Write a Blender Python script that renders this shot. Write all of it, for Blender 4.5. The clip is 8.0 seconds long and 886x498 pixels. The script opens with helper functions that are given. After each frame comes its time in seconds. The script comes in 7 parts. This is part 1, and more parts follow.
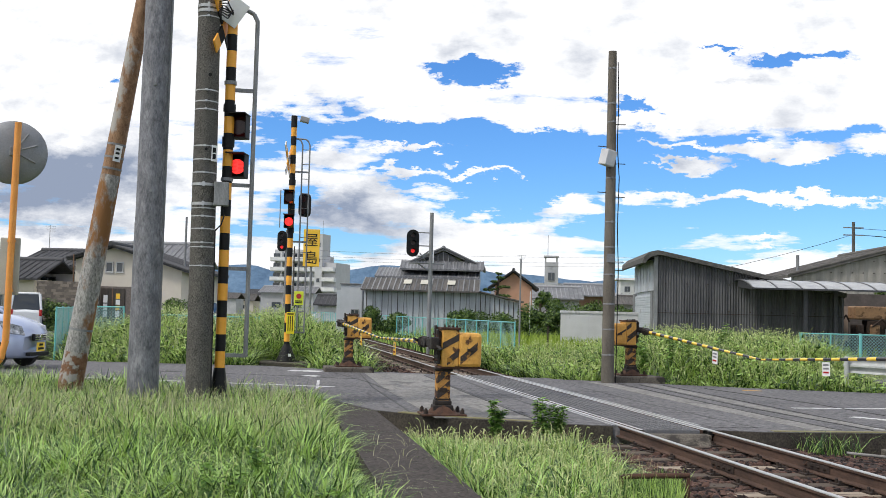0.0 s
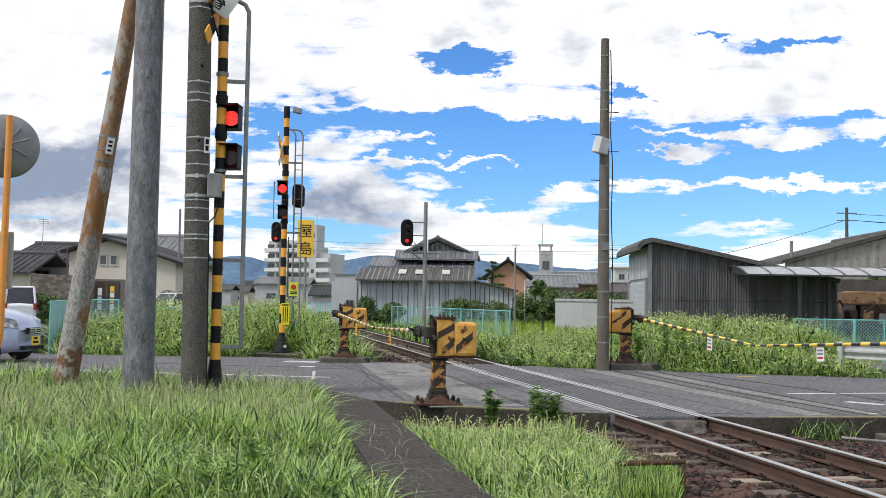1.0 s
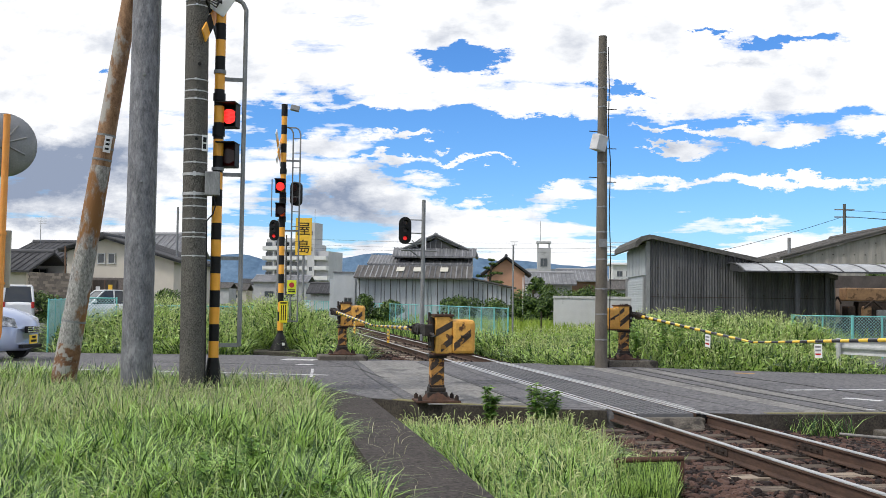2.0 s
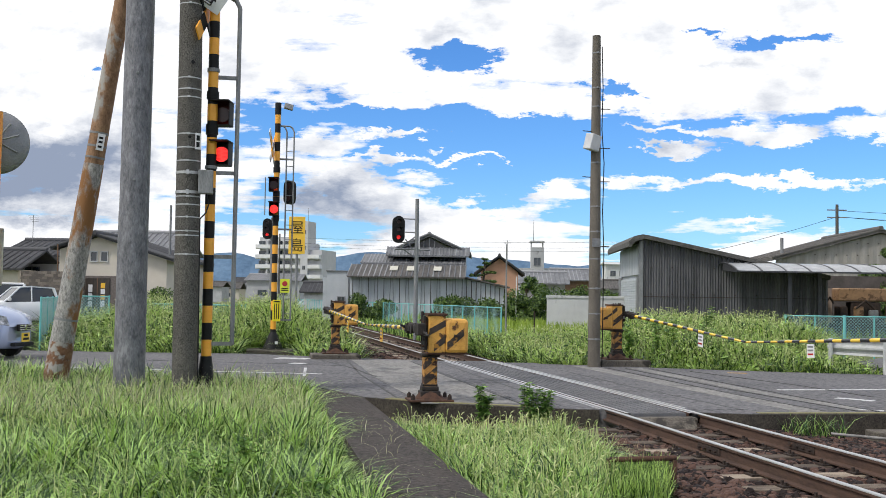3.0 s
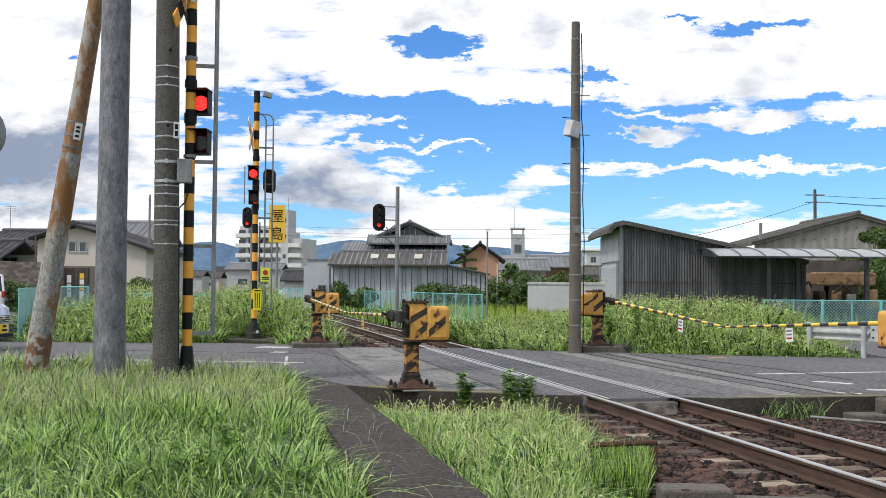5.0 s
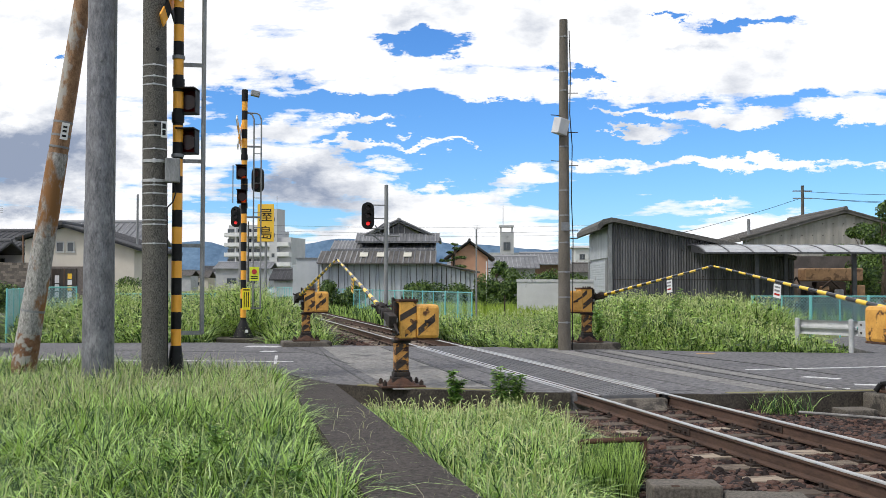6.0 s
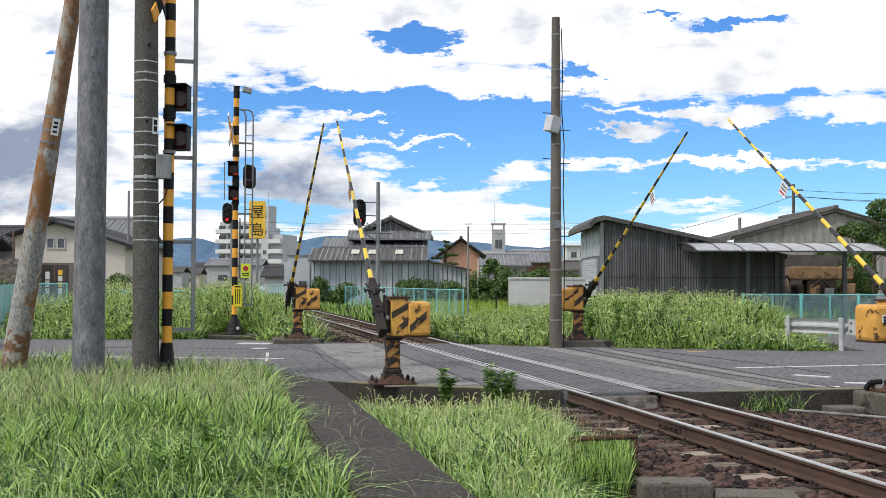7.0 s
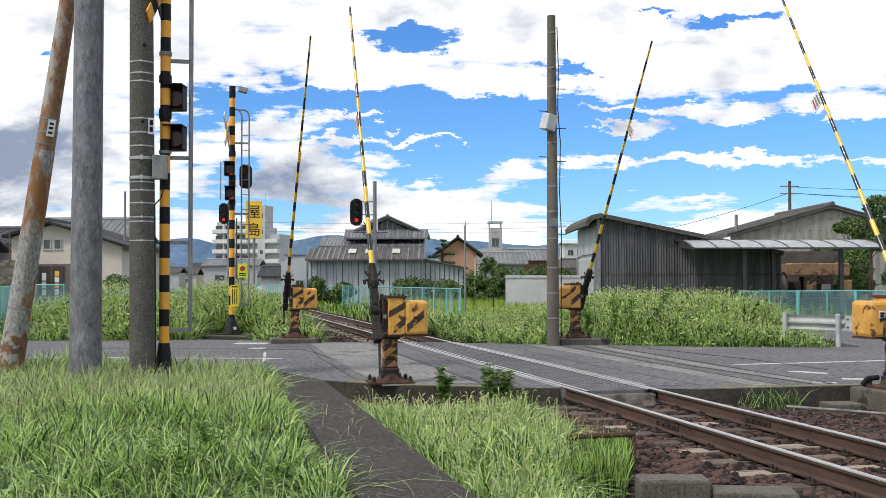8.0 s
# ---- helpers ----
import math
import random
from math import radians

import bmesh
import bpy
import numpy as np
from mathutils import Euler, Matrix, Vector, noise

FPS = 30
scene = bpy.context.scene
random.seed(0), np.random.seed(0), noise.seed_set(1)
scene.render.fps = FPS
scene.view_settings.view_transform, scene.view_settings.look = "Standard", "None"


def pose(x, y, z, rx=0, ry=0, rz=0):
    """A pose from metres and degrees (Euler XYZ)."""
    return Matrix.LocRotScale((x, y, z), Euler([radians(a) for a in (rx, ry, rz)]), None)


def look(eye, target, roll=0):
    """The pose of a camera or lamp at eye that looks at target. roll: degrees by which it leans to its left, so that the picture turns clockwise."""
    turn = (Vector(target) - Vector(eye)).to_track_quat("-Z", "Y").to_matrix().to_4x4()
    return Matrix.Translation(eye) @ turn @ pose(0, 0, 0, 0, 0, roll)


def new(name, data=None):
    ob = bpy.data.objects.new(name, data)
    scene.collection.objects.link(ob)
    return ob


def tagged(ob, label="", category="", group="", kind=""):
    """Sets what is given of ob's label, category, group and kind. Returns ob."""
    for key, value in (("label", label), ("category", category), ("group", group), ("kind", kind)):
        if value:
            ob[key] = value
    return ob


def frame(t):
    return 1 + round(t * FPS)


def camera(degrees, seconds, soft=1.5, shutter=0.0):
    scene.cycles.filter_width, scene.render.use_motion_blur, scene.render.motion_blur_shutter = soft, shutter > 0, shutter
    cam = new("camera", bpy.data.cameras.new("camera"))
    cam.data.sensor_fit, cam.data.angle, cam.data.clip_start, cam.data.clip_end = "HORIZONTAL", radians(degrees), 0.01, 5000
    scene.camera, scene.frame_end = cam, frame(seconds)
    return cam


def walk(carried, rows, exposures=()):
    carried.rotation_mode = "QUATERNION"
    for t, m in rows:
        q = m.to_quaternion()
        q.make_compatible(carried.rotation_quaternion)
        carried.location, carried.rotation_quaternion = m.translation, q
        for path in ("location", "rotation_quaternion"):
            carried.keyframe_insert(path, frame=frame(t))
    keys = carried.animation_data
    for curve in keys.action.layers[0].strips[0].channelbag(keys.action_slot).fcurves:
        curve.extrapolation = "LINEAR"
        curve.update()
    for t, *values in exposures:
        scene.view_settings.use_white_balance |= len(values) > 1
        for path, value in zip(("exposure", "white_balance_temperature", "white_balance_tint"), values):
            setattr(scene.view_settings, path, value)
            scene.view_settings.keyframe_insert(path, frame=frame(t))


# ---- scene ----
EYE = (0.0, 0.0, 1.56)          # hand height above the rail heads; the track runs along +y
PATH = [
    (0.0, -9.979, 3.506, -1.476), (0.5, -10.163, 3.064, -1.313), (1.0, -10.261, 2.928, -0.888),
    (1.5, -10.244, 2.846, -0.665), (3.0, -10.734, 2.749, -0.887), (3.5, -10.808, 2.639, -0.181),
    (4.0, -11.039, 2.310, -0.051), (4.5, -11.413, 2.125, -0.345), (6.0, -12.373, 1.961, -0.044),
    (6.5, -12.664, 1.871, -0.066), (7.0, -12.838, 1.819, -0.202), (7.5, -12.928, 1.804, 0.062),
    (8.0, -13.0, 1.75, 0.15)]
cam = camera(46.4, 8.0, soft=0.7)
walk(cam, [(t, pose(*EYE, 90 + p, r, y)) for t, y, p, r in PATH])

# ---- light ----
SUN_AZ, SUN_EL = -112.0, 50.0    # degrees to the right of the track, above the horizon
world = bpy.data.worlds.new("sky")
scene.world = world
world.use_nodes = True


def build_sky():
    nt = world.node_tree
    nt.nodes.clear()
    N, L = nt.nodes.new, nt.links.new

    def val(op, a, b=None, c=None):
        n = N("ShaderNodeMath")
        n.operation = op
        for i, v in enumerate((a, b, c)):
            if v is None:
                continue
            if isinstance(v, (int, float)):
                n.inputs[i].default_value = v
            else:
                L(v, n.inputs[i])
        return n.outputs[0]

    def ramp(x, stops):
        n = N("ShaderNodeValToRGB")
        el = n.color_ramp.elements
        while len(el) < len(stops):
            el.new(0.5)
        for e, (p, c) in zip(el, stops):
            e.position, e.color = p, (c, c, c, 1) if isinstance(c, (int, float)) else (*c, 1)
        L(x, n.inputs[0])
        return n.outputs[0]

    def mix(f, a, b):
        n = N("ShaderNodeMix")
        n.data_type = "RGBA"
        for k, v in ((0, f), (6, a), (7, b)):
            if isinstance(v, tuple):
                n.inputs[k].default_value = (*v, 1)
            elif isinstance(v, (int, float)):
                n.inputs[k].default_value = v
            else:
                L(v, n.inputs[k])
        return n.outputs[2]

    tc = N("ShaderNodeTexCoord")
    sp = N("ShaderNodeSeparateXYZ")
    L(tc.outputs["Generated"], sp.inputs[0])
    x, y, z = sp.outputs
    up = val("MAXIMUM", z, 0.0)
    lat = val("SUBTRACT", val("MULTIPLY", x, 0.974), val("MULTIPLY", y, 0.225))     # across the view
    ahead = val("MAXIMUM", val("ADD", val("MULTIPLY", x, 0.225), val("MULTIPLY", y, 0.974)), 0.05)
    flat = val("ADD", up, 0.09)
    cv = N("ShaderNodeCombineXYZ")
    L(val("DIVIDE", lat, flat), cv.inputs[0])
    L(val("DIVIDE", 1.0, flat), cv.inputs[1])

    def turbulence(scale, detail, offset, stretch=1.0, source=None, rough=0.58):
        mp = N("ShaderNodeMapping")
        mp.inputs["Location"].default_value = offset
        mp.inputs["Scale"].default_value = (stretch, 1.0, 1.0)
        L(source or cv.outputs[0], mp.inputs[0])
        n = N("ShaderNodeTexNoise")
        n.inputs["Scale"].default_value, n.inputs["Detail"].default_value = scale, detail
        n.inputs["Roughness"].default_value = rough
        L(mp.outputs[0], n.inputs["Vector"])
        return n.outputs[0]

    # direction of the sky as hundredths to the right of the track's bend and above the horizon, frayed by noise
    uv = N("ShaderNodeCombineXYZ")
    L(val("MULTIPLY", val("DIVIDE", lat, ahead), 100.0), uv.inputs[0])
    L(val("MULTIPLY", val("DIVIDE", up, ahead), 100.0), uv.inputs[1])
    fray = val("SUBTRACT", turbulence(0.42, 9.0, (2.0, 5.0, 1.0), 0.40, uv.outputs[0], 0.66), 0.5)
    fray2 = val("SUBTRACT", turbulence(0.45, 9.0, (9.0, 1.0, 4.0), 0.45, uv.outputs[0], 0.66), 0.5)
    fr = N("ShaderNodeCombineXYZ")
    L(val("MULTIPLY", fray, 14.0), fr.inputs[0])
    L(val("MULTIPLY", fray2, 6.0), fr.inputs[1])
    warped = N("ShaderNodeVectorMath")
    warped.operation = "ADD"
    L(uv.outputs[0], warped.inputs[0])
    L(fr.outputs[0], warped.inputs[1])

    def banks(rows):
        """The sum of soft oval cloud banks: place, half size, weight."""
        total = None
        for cu, cw, w, h, a in rows:
            sh = N("ShaderNodeVectorMath")
            sh.operation = "MULTIPLY_ADD"
            sh.inputs[1].default_value = (1 / w, 1 / h, 0)
            sh.inputs[2].default_value = (-cu / w, -cw / h, 0)
            L(warped.outputs[0], sh.inputs[0])
            dt = N("ShaderNodeVectorMath")
            dt.operation = "DOT_PRODUCT"
            L(sh.outputs[0], dt.inputs[0])
            L(sh.outputs[0], dt.inputs[1])
            g = val("MULTIPLY", val("POWER", 0.37, dt.outputs["Value"]), a)
            total = g if total is None else val("ADD", total, g)
        return total

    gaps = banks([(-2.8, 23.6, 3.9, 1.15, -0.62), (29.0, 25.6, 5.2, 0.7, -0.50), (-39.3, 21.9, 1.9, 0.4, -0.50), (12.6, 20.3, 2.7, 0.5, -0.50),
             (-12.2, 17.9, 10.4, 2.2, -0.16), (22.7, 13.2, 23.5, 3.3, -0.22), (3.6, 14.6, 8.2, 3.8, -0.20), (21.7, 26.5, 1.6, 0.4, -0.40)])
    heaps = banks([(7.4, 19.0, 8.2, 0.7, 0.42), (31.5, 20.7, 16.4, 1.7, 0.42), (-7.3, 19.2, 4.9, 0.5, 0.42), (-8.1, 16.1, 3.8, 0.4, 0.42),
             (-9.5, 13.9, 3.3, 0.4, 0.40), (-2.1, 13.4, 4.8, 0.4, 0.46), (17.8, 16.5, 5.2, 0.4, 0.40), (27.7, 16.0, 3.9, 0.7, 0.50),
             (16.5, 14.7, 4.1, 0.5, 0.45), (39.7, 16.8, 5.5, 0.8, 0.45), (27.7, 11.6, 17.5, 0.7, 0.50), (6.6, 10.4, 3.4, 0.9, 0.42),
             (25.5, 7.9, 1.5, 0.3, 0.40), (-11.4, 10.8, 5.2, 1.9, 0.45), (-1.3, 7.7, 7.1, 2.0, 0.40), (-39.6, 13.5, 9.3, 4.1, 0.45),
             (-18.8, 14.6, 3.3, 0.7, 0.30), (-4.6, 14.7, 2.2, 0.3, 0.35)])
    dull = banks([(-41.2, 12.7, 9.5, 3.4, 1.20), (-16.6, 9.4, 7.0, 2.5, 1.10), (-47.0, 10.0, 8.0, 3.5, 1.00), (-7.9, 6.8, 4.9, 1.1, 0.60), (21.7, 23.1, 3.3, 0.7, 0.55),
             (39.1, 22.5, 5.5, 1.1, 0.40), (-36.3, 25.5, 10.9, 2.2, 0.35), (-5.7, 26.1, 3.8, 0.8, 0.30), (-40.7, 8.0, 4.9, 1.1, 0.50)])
    streaks = turbulence(2.6, 9.0, (3.7, 1.2, 0), 0.55)
    puffs = turbulence(0.16, 10.0, (1.0, 3.0, 2.0), 0.42, uv.outputs[0], 0.6)
    wisps = turbulence(0.55, 6.0, (4.0, 8.0, 3.0), 0.20, uv.outputs[0])
    dens = val("ADD", val("MULTIPLY", streaks, 0.25), val("ADD", val("MULTIPLY", puffs, 0.40), val("MULTIPLY", wisps, 0.35)))
    dens = val("MULTIPLY_ADD", val("SUBTRACT", dens, 0.5), 2.1, 0.5)
    wv = N("ShaderNodeSeparateXYZ")
    L(warped.outputs[0], wv.inputs[0])
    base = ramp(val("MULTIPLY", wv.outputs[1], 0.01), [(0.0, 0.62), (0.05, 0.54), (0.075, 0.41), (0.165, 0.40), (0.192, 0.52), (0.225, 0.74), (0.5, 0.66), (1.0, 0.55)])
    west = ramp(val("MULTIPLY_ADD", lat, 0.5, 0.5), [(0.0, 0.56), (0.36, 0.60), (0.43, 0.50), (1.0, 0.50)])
    dens = val("ADD", dens, val("SUBTRACT", val("ADD", base, west), 1.0))
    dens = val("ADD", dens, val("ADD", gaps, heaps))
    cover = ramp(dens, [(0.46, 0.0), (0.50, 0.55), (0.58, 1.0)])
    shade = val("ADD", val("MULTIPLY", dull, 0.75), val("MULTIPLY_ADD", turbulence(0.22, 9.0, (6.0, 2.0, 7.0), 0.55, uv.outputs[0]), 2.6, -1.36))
    grey = ramp(shade, [(0.02, 0.0), (0.85, 1.0)])
    white = mix(grey, (1.06, 1.07, 1.09), (0.31, 0.37, 0.50))
    sky = N("ShaderNodeTexSky")
    sky.sky_type, sky.sun_disc = "NISHITA", False
    sky.sun_elevation, sky.sun_rotation = radians(SUN_EL), radians(SUN_AZ)
    sky.air_density, sky.dust_density, sky.ozone_density = 1.0, 0.2, 3.0
    hs = N("ShaderNodeHueSaturation")
    hs.inputs["Saturation"].default_value = 1.15
    hs.inputs["Value"].default_value = 0.125
    L(sky.outputs[0], hs.inputs["Color"])
    tint = N("ShaderNodeMix")
    tint.data_type, tint.blend_type = "RGBA", "MULTIPLY"
    tint.inputs[0].default_value = 1.0
    L(hs.outputs[0], tint.inputs[6])
    tint.inputs[7].default_value = (0.60, 0.90, 1.28, 1)
    bg = N("ShaderNodeBackground")
    L(mix(cover, tint.outputs[2], white), bg.inputs[0])
    bg.inputs[1].default_value = 1.0
    out = N("ShaderNodeOutputWorld")
    L(bg.outputs[0], out.inputs[0])


build_sky()
sun = new("sun", bpy.data.lights.new("sun", "SUN"))
sun.data.energy, sun.data.angle, sun.data.color = 2.4, radians(8), (1.0, 0.96, 0.9)
_a, _e = radians(SUN_AZ), radians(SUN_EL)
sun.matrix_world = look((0, 0, 0), (-math.sin(_a) * math.cos(_e), -math.cos(_a) * math.cos(_e), -math.sin(_e)))

# ---- materials ----
def mat(name, c1, c2, scale=4.0, rough=0.8, metal=0.0, bump=0.3, fine=60.0, dist=0.01, stain=None, stain_at=0.6,
        stain_scale=1.5, stretch=(1, 1, 1), island=0.0, per_object=0.0, spec=0.5, trans=None, grain=0.4, detail=3):
    """Two colours mixed by noise at a coarse and a fine scale, optional stains, bump."""
    m = bpy.data.materials.new(name)
    m.use_nodes = True
    nt = m.node_tree
    N, L = nt.nodes.new, nt.links.new
    b = nt.nodes["Principled BSDF"]
    tc = N("ShaderNodeTexCoord")
    mp = N("ShaderNodeMapping")
    mp.inputs["Scale"].default_value = stretch
    L(tc.outputs["Object"], mp.inputs[0])

    def noise_tex(s, det):
        n = N("ShaderNodeTexNoise")
        n.inputs["Scale"].default_value, n.inputs["Detail"].default_value = s, det
        n.inputs["Roughness"].default_value = 0.62
        L(mp.outputs[0], n.inputs["Vector"])
        return n.outputs[0]

    def math_node(op, a, bb):
        n = N("ShaderNodeMath")
        n.operation = op
        for i, v in enumerate((a, bb)):
            if isinstance(v, (int, float)):
                n.inputs[i].default_value = v
            else:
                L(v, n.inputs[i])
        return n.outputs[0]

    big, small = noise_tex(scale, 4), noise_tex(fine, detail)
    f = math_node("ADD", math_node("MULTIPLY", big, 1.0 - grain), math_node("MULTIPLY", small, grain))
    if island:
        g = N("ShaderNodeNewGeometry")
        f = math_node("ADD", f, math_node("MULTIPLY", math_node("SUBTRACT", g.outputs["Random Per Island"], 0.5), island))
    if per_object:
        o = N("ShaderNodeObjectInfo")
        f = math_node("ADD", f, math_node("MULTIPLY", math_node("SUBTRACT", o.outputs["Random"], 0.5), per_object))
    r = N("ShaderNodeMapRange")
    r.inputs[1].default_value, r.inputs[2].default_value = 0.37, 0.63
    L(f, r.inputs[0])
    mx = N("ShaderNodeMix")
    mx.data_type = "RGBA"
    mx.inputs[6].default_value, mx.inputs[7].default_value = (*c1, 1), (*c2, 1)
    L(r.outputs[0], mx.inputs[0])
    col = mx.outputs[2]
    if stain:
        s = noise_tex(stain_scale, 6)
        r2 = N("ShaderNodeMapRange")
        r2.inputs[1].default_value, r2.inputs[2].default_value = stain_at, stain_at + 0.06
        L(s, r2.inputs[0])
        m2 = N("ShaderNodeMix")
        m2.data_type = "RGBA"
        L(r2.outputs[0], m2.inputs[0])
        L(col, m2.inputs[6])
        m2.inputs[7].default_value = (*stain, 1)
        col = m2.outputs[2]
        rr = N("ShaderNodeMapRange")
        rr.inputs[3].default_value, rr.inputs[4].default_value = rough, 0.92
        L(r2.outputs[0], rr.inputs[0])
        L(rr.outputs[0], b.inputs["Roughness"])
    else:
        b.inputs["Roughness"].default_value = rough
    L(col, b.inputs["Base Color"])
    b.inputs["Metallic"].default_value = metal
    b.inputs["Specular IOR Level"].default_value = spec
    if bump:
        bn = N("ShaderNodeBump")
        bn.inputs["Strength"].default_value, bn.inputs["Distance"].default_value = bump, dist
        L(f, bn.inputs["Height"])
        L(bn.outputs[0], b.inputs["Normal"])
    if trans:
        t = N("ShaderNodeBsdfTranslucent")
        tint = N("ShaderNodeMix")
        tint.data_type, tint.blend_type = "RGBA", "MULTIPLY"
        tint.inputs[0].default_value = 1.0
        L(col, tint.inputs[6])
        tint.inputs[7].default_value = (*trans, 1)
        L(tint.outputs[2], t.inputs[0])
        ms = N("ShaderNodeMixShader")
        ms.inputs[0].default_value = 0.2
        L(b.outputs[0], ms.inputs[1])
        L(t.outputs[0], ms.inputs[2])
        L(ms.outputs[0], nt.nodes["Material Output"].inputs[0])
    return m


def glow(name, col, strength):
    m = bpy.data.materials.new(name)
    m.use_nodes = True
    b = m.node_tree.nodes["Principled BSDF"]
    b.inputs["Base Color"].default_value = (*col, 1)
    b.inputs["Emission Color"].default_value = (*col, 1)
    b.inputs["Emission Strength"].default_value = strength
    return m


def glass(name, col=(0.03, 0.04, 0.05), rough=0.06):
    m = bpy.data.materials.new(name)
    m.use_nodes = True
    b = m.node_tree.nodes["Principled BSDF"]
    b.inputs["Base Color"].default_value = (*col, 1)
    b.inputs["Roughness"].default_value = rough
    b.inputs["Specular IOR Level"].default_value = 0.8
    return m


ASPHALT = mat("asphalt", (0.035, 0.034, 0.037), (0.190, 0.184, 0.190), 0.5, 0.9, bump=1.0, fine=10, dist=0.015, stain=(0.13, 0.127, 0.127), stain_at=0.60, stain_scale=0.35, grain=0.78, detail=7)
PANEL = mat("crossing_concrete", (0.10, 0.097, 0.092), (0.29, 0.278, 0.262), 1.2, 0.9, bump=1.0, fine=10, dist=0.015, stain=(0.10, 0.098, 0.095), stain_at=0.58, stain_scale=0.9, grain=0.72, detail=7)
CONCRETE = mat("concrete", (0.055, 0.047, 0.038), (0.165, 0.145, 0.118), 2.5, 0.92, bump=0.7, fine=40, stain=(0.035, 0.03, 0.025), stain_at=0.56, stain_scale=2.2, grain=0.6)
POLE_CONC = mat("pole_concrete", (0.034, 0.032, 0.028), (0.155, 0.145, 0.13), 3.0, 0.92, bump=0.9, fine=60, dist=0.004, stain=(0.055, 0.05, 0.043), stain_at=0.6, stain_scale=1.3, stretch=(1, 1, 0.7), grain=0.8)
GALV = mat("galvanised_steel", (0.14, 0.145, 0.15), (0.28, 0.285, 0.29), 3.0, 0.6, 0.1, 0.3, 45, stretch=(2, 2, 0.5), grain=0.5, stain=(0.13, 0.13, 0.13), stain_at=0.6)
ZINC = mat("bright_zinc_band", (0.36, 0.365, 0.37), (0.55, 0.555, 0.56), 9, 0.4, 0.3, 0.1)
RUST_POLE = mat("rusty_pole", (0.13, 0.125, 0.12), (0.46, 0.445, 0.42), 22.0, 0.75, 0.1, 0.8, 60, stain=(0.25, 0.12, 0.045), stain_at=0.50, stain_scale=1.6, stretch=(1, 1, 0.45))
RUST = mat("rust", (0.035, 0.019, 0.013), (0.105, 0.048, 0.027), 8.0, 0.9, bump=0.7, fine=90)
RUST_DARK = mat("dark_rusty_iron", (0.018, 0.014, 0.012), (0.06, 0.038, 0.028), 10.0, 0.8, 0.2, 0.5, 80, stain=(0.15, 0.065, 0.03), stain_at=0.62, stain_scale=8)
IRON = mat("blackened_iron", (0.010, 0.009, 0.009), (0.040, 0.030, 0.025), 10.0, 0.7, 0.3, 0.5, 80, stain=(0.10, 0.045, 0.024), stain_at=0.63, stain_scale=8)
YELLOW = mat("worn_yellow_paint", (0.56, 0.27, 0.045), (0.76, 0.41, 0.085), 6.0, 0.55, bump=0.25, fine=50, stain=(0.10, 0.045, 0.022), stain_at=0.57, stain_scale=5.5)
YELLOW_OLD = mat("rusty_yellow_paint", (0.30, 0.14, 0.035), (0.58, 0.29, 0.065), 7.0, 0.7, bump=0.3, fine=50, stain=(0.06, 0.03, 0.02), stain_at=0.49, stain_scale=6)
SIGN_YEL = mat("yellow_enamel", (0.80, 0.47, 0.03), (0.86, 0.53, 0.05), 3, 0.4, bump=0.05)
POST_YEL = mat("post_yellow", (0.82, 0.36, 0.03), (0.88, 0.41, 0.045), 5, 0.45, bump=0.08, stain=(0.5, 0.24, 0.04), stain_at=0.68, stain_scale=6)
BLACK = mat("black_paint", (0.005, 0.005, 0.006), (0.014, 0.014, 0.014), 8, 0.6, bump=0.1, spec=0.25)
WORN_BLACK = mat("worn_black_paint", (0.022, 0.017, 0.014), (0.055, 0.037, 0.028), 9, 0.7, bump=0.3, stain=(0.42, 0.20, 0.04), stain_at=0.55, stain_scale=8)
BOOM_YEL = mat("boom_yellow", (0.78, 0.50, 0.035), (0.84, 0.56, 0.05), 4, 0.22, bump=0.0, spec=0.7)
BOOM_BLACK = mat("boom_black", (0.008, 0.008, 0.009), (0.016, 0.016, 0.016), 8, 0.22, bump=0.0, spec=0.7)
WHITE = mat("white_paint", (0.70, 0.70, 0.70), (0.80, 0.80, 0.80), 3, 0.5, bump=0.08)
LINE = mat("road_paint", (0.38, 0.38, 0.38), (0.74, 0.74, 0.73), 6, 0.8, bump=0.3, fine=30, stain=(0.16, 0.16, 0.16), stain_at=0.54, stain_scale=7)
STEEL_POLE = mat("zinc_grey_steel", (0.085, 0.085, 0.096), (0.25, 0.25, 0.27), 7.0, 0.55, 0.15, 0.35, 30, stretch=(1.6, 1.6, 0.55), stain=(0.30, 0.30, 0.315), stain_at=0.60, stain_scale=3.5, grain=0.45)
RAIL_SIDE = mat("rusty_rail", (0.045, 0.025, 0.018), (0.10, 0.056, 0.037), 7, 0.85, bump=0.3, stretch=(1, 0.25, 1))
RAIL_TOP = mat("polished_rail", (0.50, 0.49, 0.475), (0.68, 0.67, 0.655), 4, 0.42, 1.0, 0.05, stretch=(1, 0.1, 1))
TIMBER = mat("weathered_sleeper", (0.085, 0.064, 0.048), (0.32, 0.26, 0.20), 5, 0.92, bump=0.6, fine=40, stretch=(0.3, 2.5, 1), stain=(0.07, 0.048, 0.034), stain_at=0.57, stain_scale=3, per_object=0.6)
STONE = mat("ballast_stone", (0.014, 0.008, 0.007), (0.098, 0.054, 0.041), 6, 0.95, bump=0.6, fine=40, island=1.0)
# sheet under the loose stones, darker than the stones
BED = mat("dark_ballast_base", (0.010, 0.007, 0.006), (0.04, 0.024, 0.018), 12, 0.97, bump=1.0, fine=40, dist=0.03)
# shade between tufts and under the slab is put into this dark soil colour
SOIL = mat("soil", (0.02, 0.018, 0.012), (0.06, 0.052, 0.03), 1.5, 0.95, bump=0.6, fine=30, dist=0.03)
